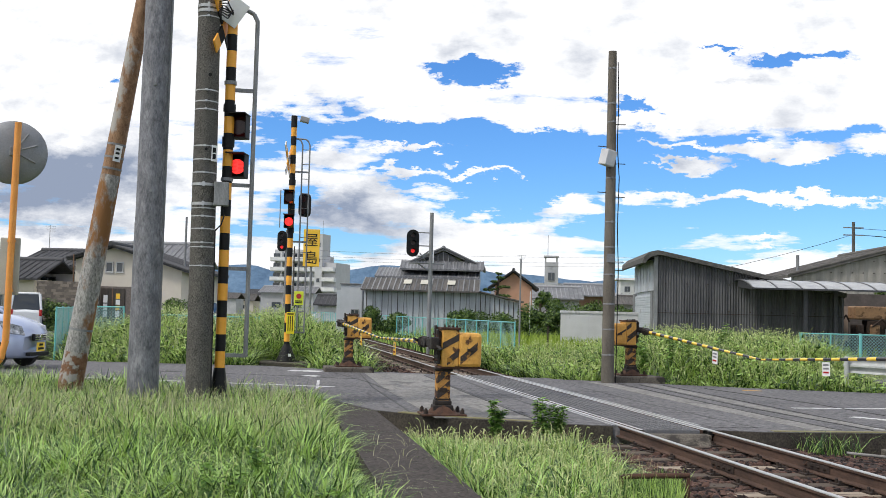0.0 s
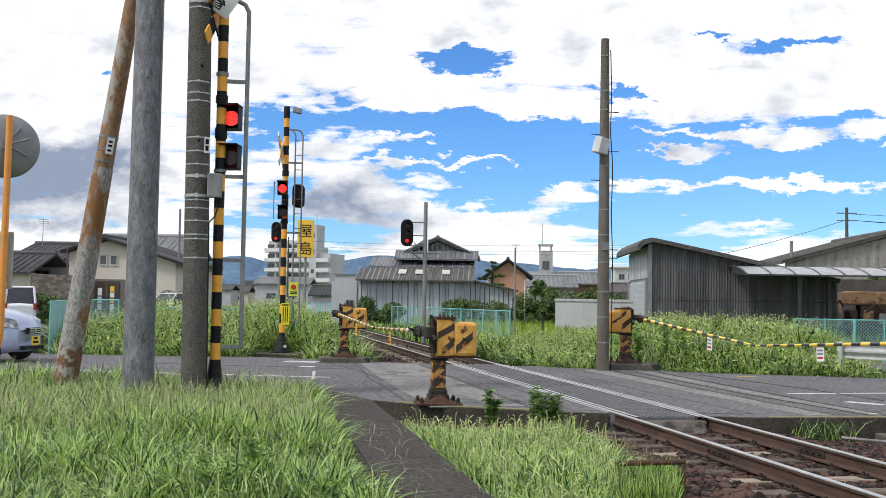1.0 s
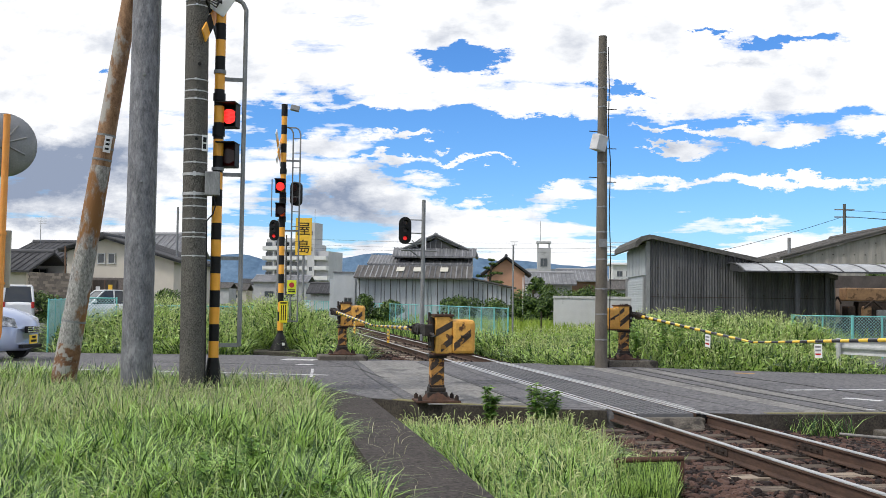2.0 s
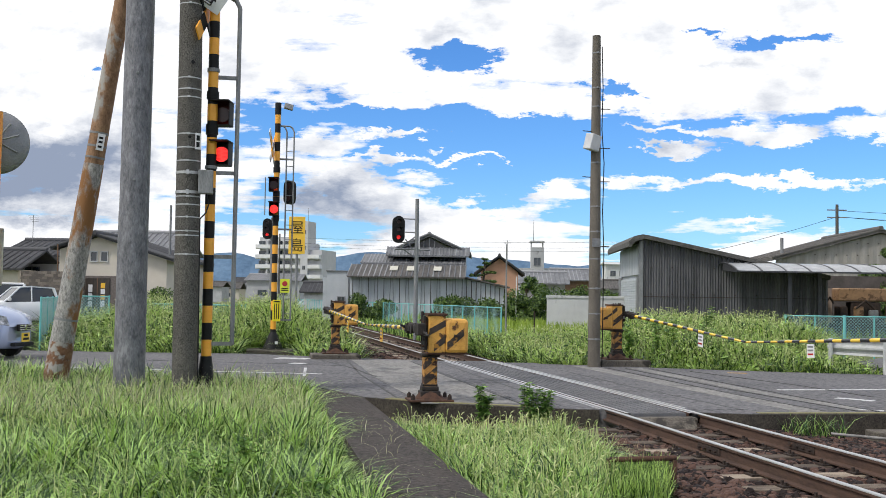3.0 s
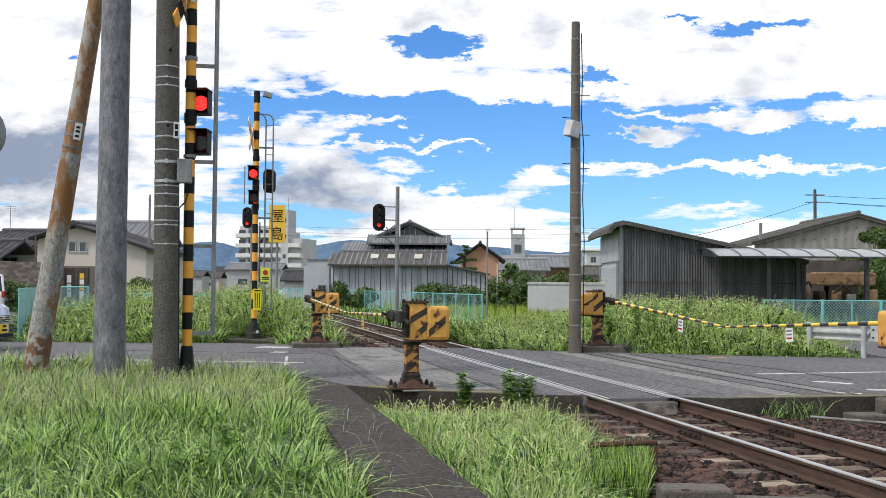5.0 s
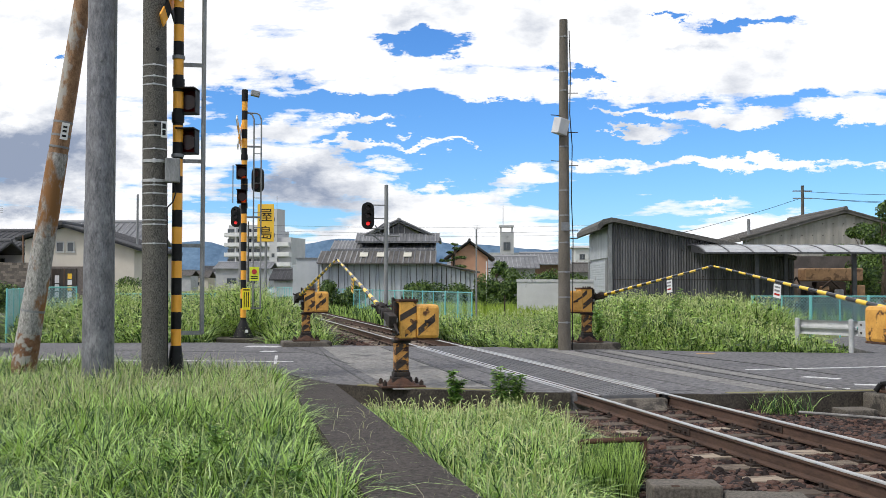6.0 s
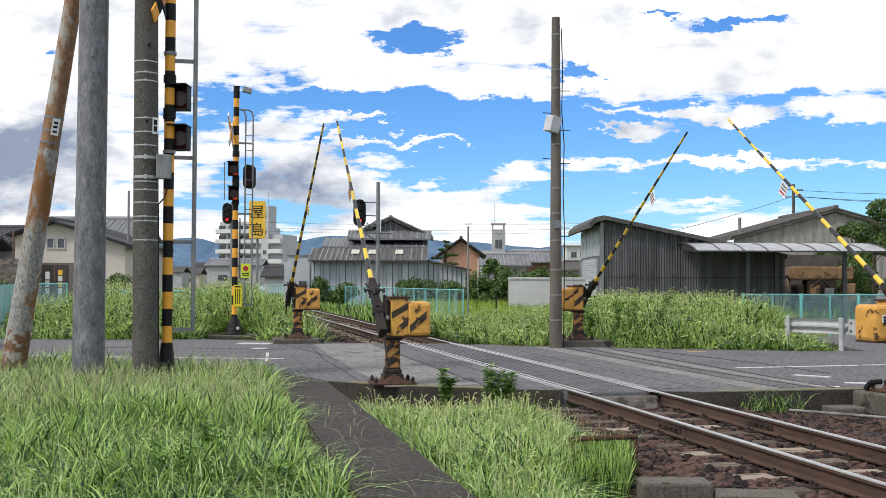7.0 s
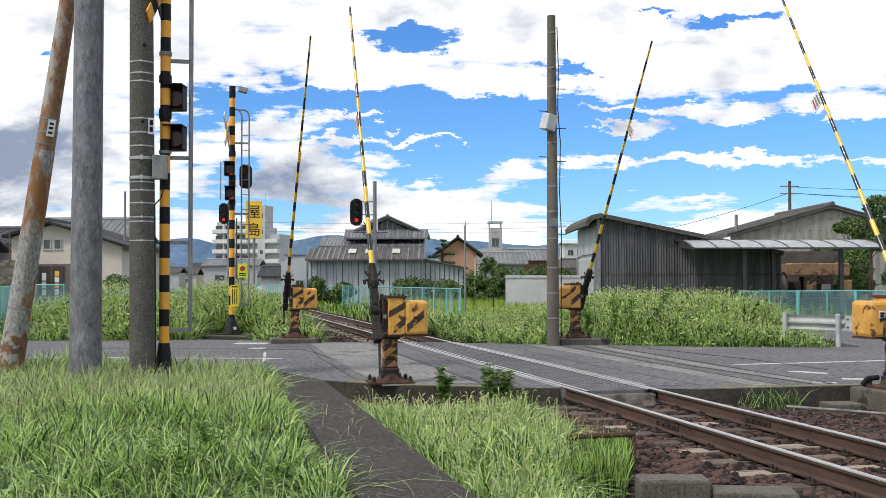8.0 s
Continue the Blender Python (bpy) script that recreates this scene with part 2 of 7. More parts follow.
FIELD = mat("field_ground", (0.075, 0.10, 0.03), (0.14, 0.17, 0.055), 0.25, 0.95, bump=0.4, fine=8, dist=0.05)
PATH_TOP = mat("old_path", (0.014, 0.011, 0.010), (0.085, 0.070, 0.062), 1.6, 0.97, bump=1.0, fine=26, dist=0.03, stain=(0.10, 0.085, 0.075), stain_at=0.68, stain_scale=1.1, grain=0.8, detail=6)
GRASS = mat("grass_blade", (0.018, 0.066, 0.007), (0.43, 0.63, 0.18), 0.5, 0.42, bump=0, fine=3, island=0.9, trans=(1.2, 1.15, 0.65))
PALE_BLADE = mat("pale_grass_blade", (0.20, 0.32, 0.09), (0.52, 0.62, 0.29), 0.5, 0.5, bump=0, fine=3, island=0.95, trans=(1.1, 1.1, 0.7))
GRASS2 = mat("weed_leaf", (0.020, 0.066, 0.007), (0.40, 0.57, 0.15), 0.5, 0.45, bump=0, fine=3, island=0.95, trans=(1.2, 1.15, 0.65))
HEAD = mat("seed_head", (0.34, 0.42, 0.14), (0.60, 0.64, 0.32), 1, 0.8, bump=0, fine=5, island=0.8, trans=(1.1, 1.08, 0.75))
DRY = mat("dry_stalk", (0.28, 0.22, 0.12), (0.45, 0.37, 0.22), 1, 0.85, bump=0, fine=5, island=0.8)
DRY_HEAD = mat("pale_panicle", (0.36, 0.36, 0.20), (0.62, 0.60, 0.40), 1, 0.8, bump=0, fine=5, island=0.8, trans=(1.1, 1.05, 0.8))
LEAF = mat("tree_leaf", (0.022, 0.055, 0.012), (0.15, 0.235, 0.055), 1, 0.5, bump=0, fine=4, island=1.0, trans=(1.2, 1.2, 0.5))
RICE = mat("rice_plants", (0.20, 0.30, 0.035), (0.33, 0.43, 0.07), 0.6, 0.7, bump=0, fine=4, island=0.7, trans=(1.2, 1.2, 0.6))
BARK = mat("bark", (0.05, 0.037, 0.026), (0.11, 0.085, 0.06), 8, 0.95, bump=0.7)
TEAL = mat("teal_fence_paint", (0.12, 0.42, 0.42), (0.20, 0.55, 0.53), 3, 0.5, bump=0.05)
TEAL_PALE = mat("faded_teal_mesh", (0.20, 0.42, 0.42), (0.36, 0.55, 0.55), 3, 0.6, bump=0.05)
CREAM = mat("cream_render", (0.52, 0.47, 0.40), (0.62, 0.57, 0.49), 0.7, 0.9, bump=0.2, fine=40)
GREYWALL = mat("grey_render", (0.34, 0.34, 0.35), (0.48, 0.48, 0.49), 0.6, 0.9, bump=0.2, stain=(0.28, 0.28, 0.29), stain_at=0.6)
WHITEWALL = mat("white_block_wall", (0.48, 0.48, 0.48), (0.62, 0.62, 0.62), 0.8, 0.9, bump=0.3, stain=(0.33, 0.33, 0.33), stain_at=0.6)
SHEET = mat("corrugated_sheet", (0.045, 0.046, 0.052), (0.145, 0.145, 0.152), 0.8, 0.6, 0.2, 0.15, 20, stretch=(4, 4, 0.3), stain=(0.20, 0.19, 0.18), stain_at=0.66, stain_scale=1.5)
SHUTTER = mat("shutter_paint", (0.38, 0.41, 0.44), (0.48, 0.51, 0.54), 3, 0.5, bump=0.05, stain=(0.30, 0.30, 0.30), stain_at=0.64)
SHEET_PALE = mat("pale_metal_sheet", (0.33, 0.35, 0.38), (0.50, 0.525, 0.555), 0.8, 0.55, 0.1, 0.15, 20, stretch=(4, 4, 0.3), stain=(0.26, 0.23, 0.20), stain_at=0.64)
TILE = mat("roof_tile", (0.13, 0.133, 0.14), (0.27, 0.272, 0.28), 1.5, 0.6, bump=0.3, fine=15, island=0.6)
TILE_DARK = mat("dark_roof_tile", (0.03, 0.03, 0.033), (0.075, 0.075, 0.08), 1.5, 0.8, bump=0.3, fine=15, island=0.5)
OLDROOF = mat("old_slate_roof", (0.045, 0.042, 0.040), (0.13, 0.12, 0.11), 1.2, 0.8, bump=0.4, fine=12, stretch=(4, 0.5, 1))
WOOD = mat("brown_wood", (0.12, 0.065, 0.038), (0.22, 0.13, 0.08), 3, 0.8, bump=0.3, stretch=(4, 4, 0.4))
ORANGE_WALL = mat("terracotta_wall", (0.42, 0.23, 0.15), (0.52, 0.30, 0.20), 1, 0.9, bump=0.2)
GLASS = glass("window_glass")
CARGLASS = glass("car_glass", (0.02, 0.025, 0.028), 0.03)
SILVER = mat("pale_blue_car_paint", (0.44, 0.50, 0.66), (0.48, 0.54, 0.70), 1, 0.22, 0.3, 0.0)
CARWHITE = mat("white_car_paint", (0.70, 0.71, 0.72), (0.76, 0.77, 0.78), 1, 0.22, 0.0, 0.0)
TYRE = mat("tyre_rubber", (0.015, 0.015, 0.015), (0.03, 0.03, 0.03), 8, 0.85)
CHROME = mat("chrome", (0.6, 0.6, 0.62), (0.75, 0.75, 0.76), 3, 0.15, 1.0, 0.0)
LAMP_CLEAR = mat("lamp_lens", (0.10, 0.11, 0.12), (0.75, 0.77, 0.8), 9, 0.1, 0.4, 0.1)
LAMP_RED = mat("tail_lamp_red", (0.35, 0.02, 0.02), (0.5, 0.03, 0.03), 6, 0.15, 0, 0)
PLATE = mat("yellow_plate", (0.82, 0.55, 0.02), (0.86, 0.6, 0.03), 4, 0.45, 0, 0)
MIRROR_BACK = mat("mirror_back_grey", (0.17, 0.175, 0.185), (0.26, 0.265, 0.275), 2, 0.5, 0.2, 0.1)
ORANGE_POST = mat("orange_post", (0.70, 0.26, 0.04), (0.80, 0.33, 0.07), 4, 0.5, bump=0.1, stain=(0.45, 0.2, 0.07), stain_at=0.64, stain_scale=5)
RED_ON = glow("lit_red_led", (1.0, 0.035, 0.03), 1.5)
RED_FAR = glow("lit_red_signal", (0.9, 0.03, 0.03), 0.7)
LENS_OFF = mat("unlit_lens", (0.022, 0.006, 0.006), (0.04, 0.010, 0.009), 30, 0.35, 0, 0.2)
# no air haze is rendered; the blue base colour carries it
HILL = mat("hill_painted_haze", (0.060, 0.115, 0.195), (0.13, 0.21, 0.31), 0.02, 1.0, bump=0, fine=0.09, grain=0.5, detail=6)
POLY = mat("polycarbonate", (0.32, 0.33, 0.34), (0.48, 0.49, 0.50), 2, 0.25, 0, 0.0, trans=(1.0, 1.0, 1.0))

# ---- mesh helpers ----
RNG = np.random.default_rng(7)
S13, C13 = math.sin(radians(13)), math.cos(radians(13))


def V(lat, d, z=0.0):
    """A place d metres ahead of the eye and lat to the right, in the frame turned 13 degrees from the track."""
    return Vector((d * S13 + lat * C13, d * C13 - lat * S13, z))


def box(bm, x0, x1, y0, y1, z0, z1, bevel=0.0, mi=0):
    r = bmesh.ops.create_cube(bm, size=1.0, matrix=Matrix.LocRotScale(((x0 + x1) / 2, (y0 + y1) / 2, (z0 + z1) / 2), None, (x1 - x0, y1 - y0, z1 - z0)))
    faces = set(f for v in r["verts"] for f in v.link_faces)
    for f in faces:
        f.material_index = mi
    if bevel:
        e = list(set(e for v in r["verts"] for e in v.link_edges))
        o = bmesh.ops.bevel(bm, geom=e, offset=bevel, segments=2, affect="EDGES", profile=0.5)
        for f in o["faces"]:
            f.material_index = mi


def tube(bm, p0, p1, r0, r1=None, seg=12, mi=0, caps=True):
    p0, p1 = Vector(p0), Vector(p1)
    r1 = r0 if r1 is None else r1
    q = (p1 - p0).to_track_quat("Z", "Y").to_matrix()
    rings = []
    for p, r in ((p0, r0), (p1, r1)):
        rings.append([bm.verts.new(p + q @ Vector((r * math.cos(a), r * math.sin(a), 0))) for a in (2 * math.pi * i / seg for i in range(seg))])
    for i in range(seg):
        f = bm.faces.new((rings[0][i], rings[0][(i + 1) % seg], rings[1][(i + 1) % seg], rings[1][i]))
        f.material_index, f.smooth = mi, seg > 6
    if caps:
        for ring, flip in ((rings[0], True), (rings[1], False)):
            f = bm.faces.new(ring[::-1] if flip else ring)
            f.material_index = mi
            for e in f.edges:
                e.smooth = False


def pipe(bm, pts, r, seg=8, mi=0):
    for a, b in zip(pts, pts[1:]):
        tube(bm, a, b, r, r, seg, mi)


def prism(bm, poly, z0, z1, mi=0):
    """A polygon in x, y raised from z0 to z1."""
    lo = [bm.verts.new((x, y, z0)) for x, y in poly]
    hi = [bm.verts.new((x, y, z1)) for x, y in poly]
    n = len(poly)
    fs = [bm.faces.new(hi), bm.faces.new(lo[::-1])]
    fs += [bm.faces.new((lo[i], lo[(i + 1) % n], hi[(i + 1) % n], hi[i])) for i in range(n)]
    for f in fs:
        f.material_index = mi


def extrude_y(bm, prof, y0, y1, mi=0):
    """A profile in x, z drawn out along y."""
    lo = [bm.verts.new((x, y0, z)) for x, z in prof]
    hi = [bm.verts.new((x, y1, z)) for x, z in prof]
    n = len(prof)
    fs = [bm.faces.new(lo), bm.faces.new(hi[::-1])]
    fs += [bm.faces.new((lo[(i + 1) % n], lo[i], hi[i], hi[(i + 1) % n])) for i in range(n)]
    for f in fs:
        f.material_index = mi


def extrude_x(bm, prof, x0, x1, mi=0):
    """A profile in y, z drawn out along x."""
    lo = [bm.verts.new((x0, y, z)) for y, z in prof]
    hi = [bm.verts.new((x1, y, z)) for y, z in prof]
    n = len(prof)
    fs = [bm.faces.new(lo), bm.faces.new(hi[::-1])]
    fs += [bm.faces.new((lo[(i + 1) % n], lo[i], hi[i], hi[(i + 1) % n])) for i in range(n)]
    for f in fs:
        f.material_index = mi


def part(name, bm, material, parent=None, label="", m=None, recalc=True):
    if recalc:
        bmesh.ops.recalc_face_normals(bm, faces=bm.faces)
    me = bpy.data.meshes.new(name)
    bm.to_mesh(me)
    bm.free()
    for x in (material if isinstance(material, (list, tuple)) else [material]):
        me.materials.append(x)
    ob = new(name, me)
    ob.parent = parent
    if m is not None:
        ob.matrix_basis = m
    return tagged(ob, label)


def thing(name, m, label, category, group="", kind=""):
    ob = new(name)
    ob.empty_display_size = 0.2
    ob.matrix_basis = m
    return tagged(ob, label, category, group, kind)


def B():
    return bmesh.new()


def raw(name, verts, faces, material, parent=None, smooth=False):
    me = bpy.data.meshes.new(name)
    me.from_pydata(verts, [], faces)
    me.materials.append(material)
    if smooth:
        me.shade_smooth()
    ob = new(name, me)
    ob.parent = parent
    return ob


# ---- ground, road, track ----
def rail_x(y):
    """Sideways drift of the track as it bends gently to the left past the crossing."""
    return 5.70 - (0.0172 * (y - 15) if y > 15 else 0.0)


def near_edge(x):
    return float(np.interp(x, [-60, -6, 1.2, 1.85, 2.8, 4.4, 7.0, 9.2, 60], [38, 21.2, 18.2, 16.3, 15.3, 14.5, 13.65, 13.55, 12]))


def far_edge(x):
    return float(np.interp(x, [-60, -3.8, 0.1, 2.8, 8.3, 11.3, 14.0, 60], [42, 29.0, 28.4, 26.6, 24.0, 22.3, 21.2, 12.5 + 4]))


def ground():
    bm = B()
    bmesh.ops.create_grid(bm, x_segments=40, y_segments=40, size=2400)
    for v in bm.verts:
        v.co.z = -0.34
    tagged(part("ground", bm, FIELD), "flat grassy soil round the railway crossing", "ground", kind="structure")
    xs = [-60, -30, -12, -6, -3.8, 0.1, 1.2, 1.85, 2.8, 4.4, 5, 6, 7, 8.3, 9.2, 10.2, 11.3, 12.5, 14, 20, 30, 60]
    bm = B()
    prism(bm, [(x, near_edge(x)) for x in xs] + [(x, far_edge(x)) for x in xs[::-1]], -0.5, 0.0)
    tagged(part("road", bm, ASPHALT), "worn patched grey asphalt road over the crossing", "road", kind="structure")
    # side lane that leaves the road behind the guard rail
    bm = B()
    prism(bm, [(14.6, 20.5), (30, 16), (40, 30), (24, 33), (16.5, 26)], -0.5, -0.006)
    tagged(part("side_road", bm, ASPHALT), "grey asphalt side lane beside the guard rail", "road", kind="structure")
    bm = B()
    prism(bm, [(-20, 31), (-6.6, 29.2), (-7.4, 40), (-1.5, 62), (-8, 62), (-14, 44), (-24, 34)], -0.5, 0.22)
    tagged(part("lane", bm, ASPHALT), "grey asphalt lane in front of the houses", "road", kind="structure")


def banks():
    bm = B()
    prism(bm, [(-14, 3), (1.09, 3), (1.13, 12), (1.13, 18.25), (-6, 20.9), (-14, 23.0)], -0.5, -0.325)
    prism(bm, [(1.94, 3), (4.2, 3), (4.2, 14.45), (1.9, 15.7)], -0.5, -0.328)
    tagged(part("soil_bank", bm, SOIL), "soil under the grass, darkened for the shade between blades", "ground", kind="structure")
    face = mat("dark_slab_face", (0.018, 0.015, 0.012), (0.080, 0.068, 0.052), 2.5, 0.92, bump=0.7, fine=35, stain=(0.13, 0.105, 0.07), stain_at=0.64, stain_scale=2.0, grain=0.6)
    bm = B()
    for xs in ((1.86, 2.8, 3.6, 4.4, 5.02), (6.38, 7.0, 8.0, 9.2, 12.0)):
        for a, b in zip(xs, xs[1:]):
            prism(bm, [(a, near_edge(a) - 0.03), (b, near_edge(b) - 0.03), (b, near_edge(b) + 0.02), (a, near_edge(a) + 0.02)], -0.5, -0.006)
    tagged(part("slab_edge", bm, face), "dark concrete edge of the road slab with paler patches", "kerb", kind="structure")


def markings():
    def strip(name, pts, w, label):
        bm = B()
        for (ax, ay), (bx, by) in zip(pts, pts[1:]):
            dx, dy = bx - ax, by - ay
            n = math.hypot(dx, dy)
            px, py = -dy / n * w / 2, dx / n * w / 2
            prism(bm, [(ax + px, ay + py), (ax - px, ay - py), (bx - px, by - py), (bx + px, by + py)], 0.001, 0.005)
        tagged(part(name, bm, LINE), label, "road marking", kind="structure")
    strip("edge_line", [(-30, 31.6), (-3.6, 22.75), (1.52, 21.05)], 0.14, "white painted edge line on the asphalt")
    strip("edge_line", [(9.5, 17.35), (13, 17.5), (30, 18)], 0.14, "white painted edge line on the asphalt")
    strip("edge_line", [(1.30, 22.9), (1.14, 20.5)], 0.06, "thin worn white line on the asphalt")
    strip("arrow_marking", [(0.78, 26.45), (1.55, 26.15)], 0.55, "worn white painted arrow on the asphalt")
    strip("arrow_marking", [(1.05, 24.45), (1.38, 24.3)], 0.35, "worn white painted arrow on the asphalt")
    strip("arrow_marking", [(9.72, 15.85), (10.08, 15.35)], 0.20, "worn white painted mark on the asphalt")
    strip("stop_line", [(9.75, 14.45), (10.9, 13.9)], 0.20, "worn white stop line on the asphalt")
    # tar-sealed joints and resurfaced strips
    def seam(pts, w, m, name, label, z=0.003):
        bm = B()
        for (ax, ay), (bx, by) in zip(pts, pts[1:]):
            dx, dy = bx - ax, by - ay
            n = math.hypot(dx, dy)
            px, py = -dy / n * w / 2, dx / n * w / 2
            prism(bm, [(ax + px, ay + py), (ax - px, ay - py), (bx - px, by - py), (bx + px, by + py)], -0.01, z)
        tagged(part(name, bm, m), label, "road patch", kind="structure")
    tar = mat("tar_joint", (0.03, 0.03, 0.03), (0.05, 0.05, 0.05), 5, 0.7)
    pale = PANEL
    for pts in ([(6.92, 22.4), (6.95, 17.8), (7.14, 14.2)], [(8.30, 23.2), (8.24, 16.6), (8.34, 13.9)], [(9.25, 22.8), (9.16, 16.6), (9.14, 13.8)], [(9.9, 22.0), (10.45, 18.3), (10.5, 16.0)], [(8.7, 22.9), (8.62, 17.4), (8.86, 13.9)],
                [(4.66, 25.0), (4.64, 21.4), (4.66, 17.3), (4.6, 14.8)], [(4.25, 19.6), (4.95, 19.4), (5.0, 18.6)], [(4.02, 25.4), (4.0, 21.2), (4.09, 14.9)]):
        seam(pts, 0.045, tar, "tar_joint", "black tar joint in the asphalt", 0.009)
    seam([(7.9, 23.7), (8.0, 17.3), (8.12, 13.85)], 0.46, pale, "concrete_strip", "pale concrete strip set in the road")
    seam([(8.98, 23.1), (8.88, 17.0), (9.02, 13.85)], 0.30, pale, "concrete_strip", "pale concrete strip set in the road", 0.0035)
    rust_mark = mat("faded_orange_paint", (0.45, 0.24, 0.06), (0.55, 0.32, 0.10), 6, 0.8)
    seam([(10.6, 21.62), (11.0, 21.5)], 0.16, rust_mark, "orange_mark", "faded orange paint mark on the asphalt", 0.004)
    seam([(9.02, 14.12), (9.3, 13.9)], 0.10, LINE, "paint_mark", "worn white paint mark on the asphalt", 0.005)
    seam([(2.5, 26.3), (2.3, 21), (2.35, 15.9)], 0.035, tar, "tar_joint", "black tar joint in the asphalt", 0.004)
    seam([(3.35, 25.8), (3.25, 20.5), (3.35, 15.25)], 1.5, pale, "concrete_strip", "pale concrete strip set in the road")
    seam([(1.64, 27.1), (2.35, 22.7), (2.55, 20.3)], 0.05, tar, "tar_joint", "black tar crack in the asphalt", 0.004)
    seam([(-3, 25.6), (0.5, 24.4), (2.2, 23.6)], 0.05, tar, "tar_joint", "black tar crack in the asphalt", 0.004)
    # moss along the kerb of the slab
    moss = mat("moss", (0.16, 0.15, 0.06), (0.24, 0.21, 0.10), 6, 0.95, bump=0.5)
    seam([(x, near_edge(x) + 0.11) for x in (2.2, 2.8, 3.6, 4.4)], 0.16, moss, "kerb_moss", "mossy ochre concrete kerb of the road slab", 0.006)
    seam([(x, near_edge(x) + 0.09) for x in (7.2, 8.0, 9.2, 12, 16)], 0.14, moss, "kerb_moss", "mossy ochre concrete kerb of the road slab", 0.006)


def track():
    # rails: head, web and foot drawn along the bend
    ys = [-3, 3, 8, 13.6] + [15 + 5 * i for i in range(42)]
    for side in (-0.565, 0.565):
        r = thing("rail", pose(0, 0, 0), "rusty steel railway rail with a polished head", "rail", "rails of the track")
        body = [(0.033, -0.012), (0.033, -0.035), (0.009, -0.045), (0.009, -0.135), (0.062, -0.15), (0.062, -0.165), (-0.062, -0.165), (-0.062, -0.15), (-0.009, -0.135), (-0.009, -0.045), (-0.033, -0.035), (-0.033, -0.012)]
        head = [(-0.033, -0.012), (-0.031, -0.003), (-0.024, 0.0), (0.024, 0.0), (0.031, -0.003), (0.033, -0.012)]
        for nm, sec, m_ in (("web_and_foot", body, RAIL_SIDE), ("head", head, RAIL_TOP)):
            bm = B()
            rows = [[bm.verts.new((rail_x(y) + side + px, y, pz + 0.014)) for px, pz in sec] for y in ys]
            for a, b in zip(rows, rows[1:]):
                for i in range(len(sec)):
                    bm.faces.new((a[i], a[(i + 1) % len(sec)], b[(i + 1) % len(sec)], b[i]))
            part(nm, bm, m_, r, "polished running surface" if nm == "head" else "")
        for yj in (10.9, 31.0):
            for sg in (-1, 1):
                bm = B()
                box(bm, rail_x(yj) + side + sg * 0.012 - 0.012, rail_x(yj) + side + sg * 0.012 + 0.012, yj - 0.28, yj + 0.28, -0.115, -0.035, 0.006)
                for k in range(4):
                    tube(bm, (rail_x(yj) + side + sg * 0.02, yj - 0.2 + 0.133 * k, -0.075), (rail_x(yj) + side + sg * 0.055, yj - 0.2 + 0.133 * k, -0.075), 0.016, 0.014, 6)
                part("fishplate", bm, RUST_DARK, r, "bolted iron joint bar")
        # guard rails inside the crossing
        bm = B()
        s = 0.105 if side < 0 else -0.105
        rows = [[bm.verts.new((rail_x(y) + side + s + px, y, pz)) for px, pz in ((-0.026, 0.012), (0.026, 0.012), (0.026, -0.12), (-0.026, -0.12))] for y in (13.7, 18, 22, 25.5)]
        for a, b in zip(rows, rows[1:]):
            for i in range(4):
                f = bm.faces.new((a[i], a[(i + 1) % 4], b[(i + 1) % 4], b[i]))
                f.material_index = 1 if i == 0 else 0
        tagged(part("guard_rail", bm, [RAIL_SIDE, RAIL_TOP]), "polished steel guard rail inside the crossing", "rail", "guard rails of the crossing")
    for side in (-0.66, 0.66):
        bm = B()
        rows = [[bm.verts.new((rail_x(y) + side + px, y, pz)) for px, pz in ((-0.018, 0.013), (0.018, 0.013), (0.018, -0.05), (-0.018, -0.05))] for y in (14.3, 18, 22, 25.3)]
        for a, b in zip(rows, rows[1:]):
            for i in range(4):
                bm.faces.new((a[i], a[(i + 1) % 4], b[(i + 1) % 4], b[i]))
        tagged(part("edging_bar", bm, RAIL_TOP), "worn bright steel edging bar along the rail", "rail", "edging bars of the crossing")
    # flat black strip painted for the shaded flangeway by each rail; chequered deck between
    bm = B()
    for s in (-0.525, 0.525):
        prism(bm, [(rail_x(13.6) + s - 0.045, 13.6), (rail_x(13.6) + s + 0.045, 13.6), (rail_x(25.5) + s + 0.045, 25.5), (rail_x(25.5) + s - 0.045, 25.5)], -0.05, 0.0025)
    tagged(part("flangeway", bm, BLACK), "black strip for the shaded groove along the rails", "track", kind="structure")
    deck = thing("crossing_deck", pose(0, 0, 0), "chequered grey rubber deck panels between the rails", "deck")
    knob = mat("rubber_deck", (0.10, 0.10, 0.105), (0.17, 0.17, 0.175), 3, 0.85, bump=0.3)
    for k in range(13):
        y0 = 13.72 + 0.9 * k
        bm = B()
        c = rail_x(y0 + 0.45)
        box(bm, c - 0.40, c + 0.40, y0, y0 + 0.885, -0.06, 0.006)
        for i in range(7):
            for j in range(7):
                cx, cy = c - 0.345 + i * 0.115, y0 + 0.07 + j * 0.124
                box(bm, cx - 0.038, cx + 0.038, cy - 0.038, cy + 0.038, 0.004, 0.014)
        part("panel", bm, knob, deck)
    nose = B()
    c = rail_x(13.6)
    box(nose, c - 0.50, c + 0.50, 13.52, 13.715, -0.34, -0.035, 0.03)
    extrude_x(nose, [(13.30, -0.20), (13.52, -0.04), (13.52, -0.33), (13.30, -0.33)], c - 0.48, c + 0.42)
    part("deck_nose", nose, CONCRETE, deck, "dark concrete nose of the deck")
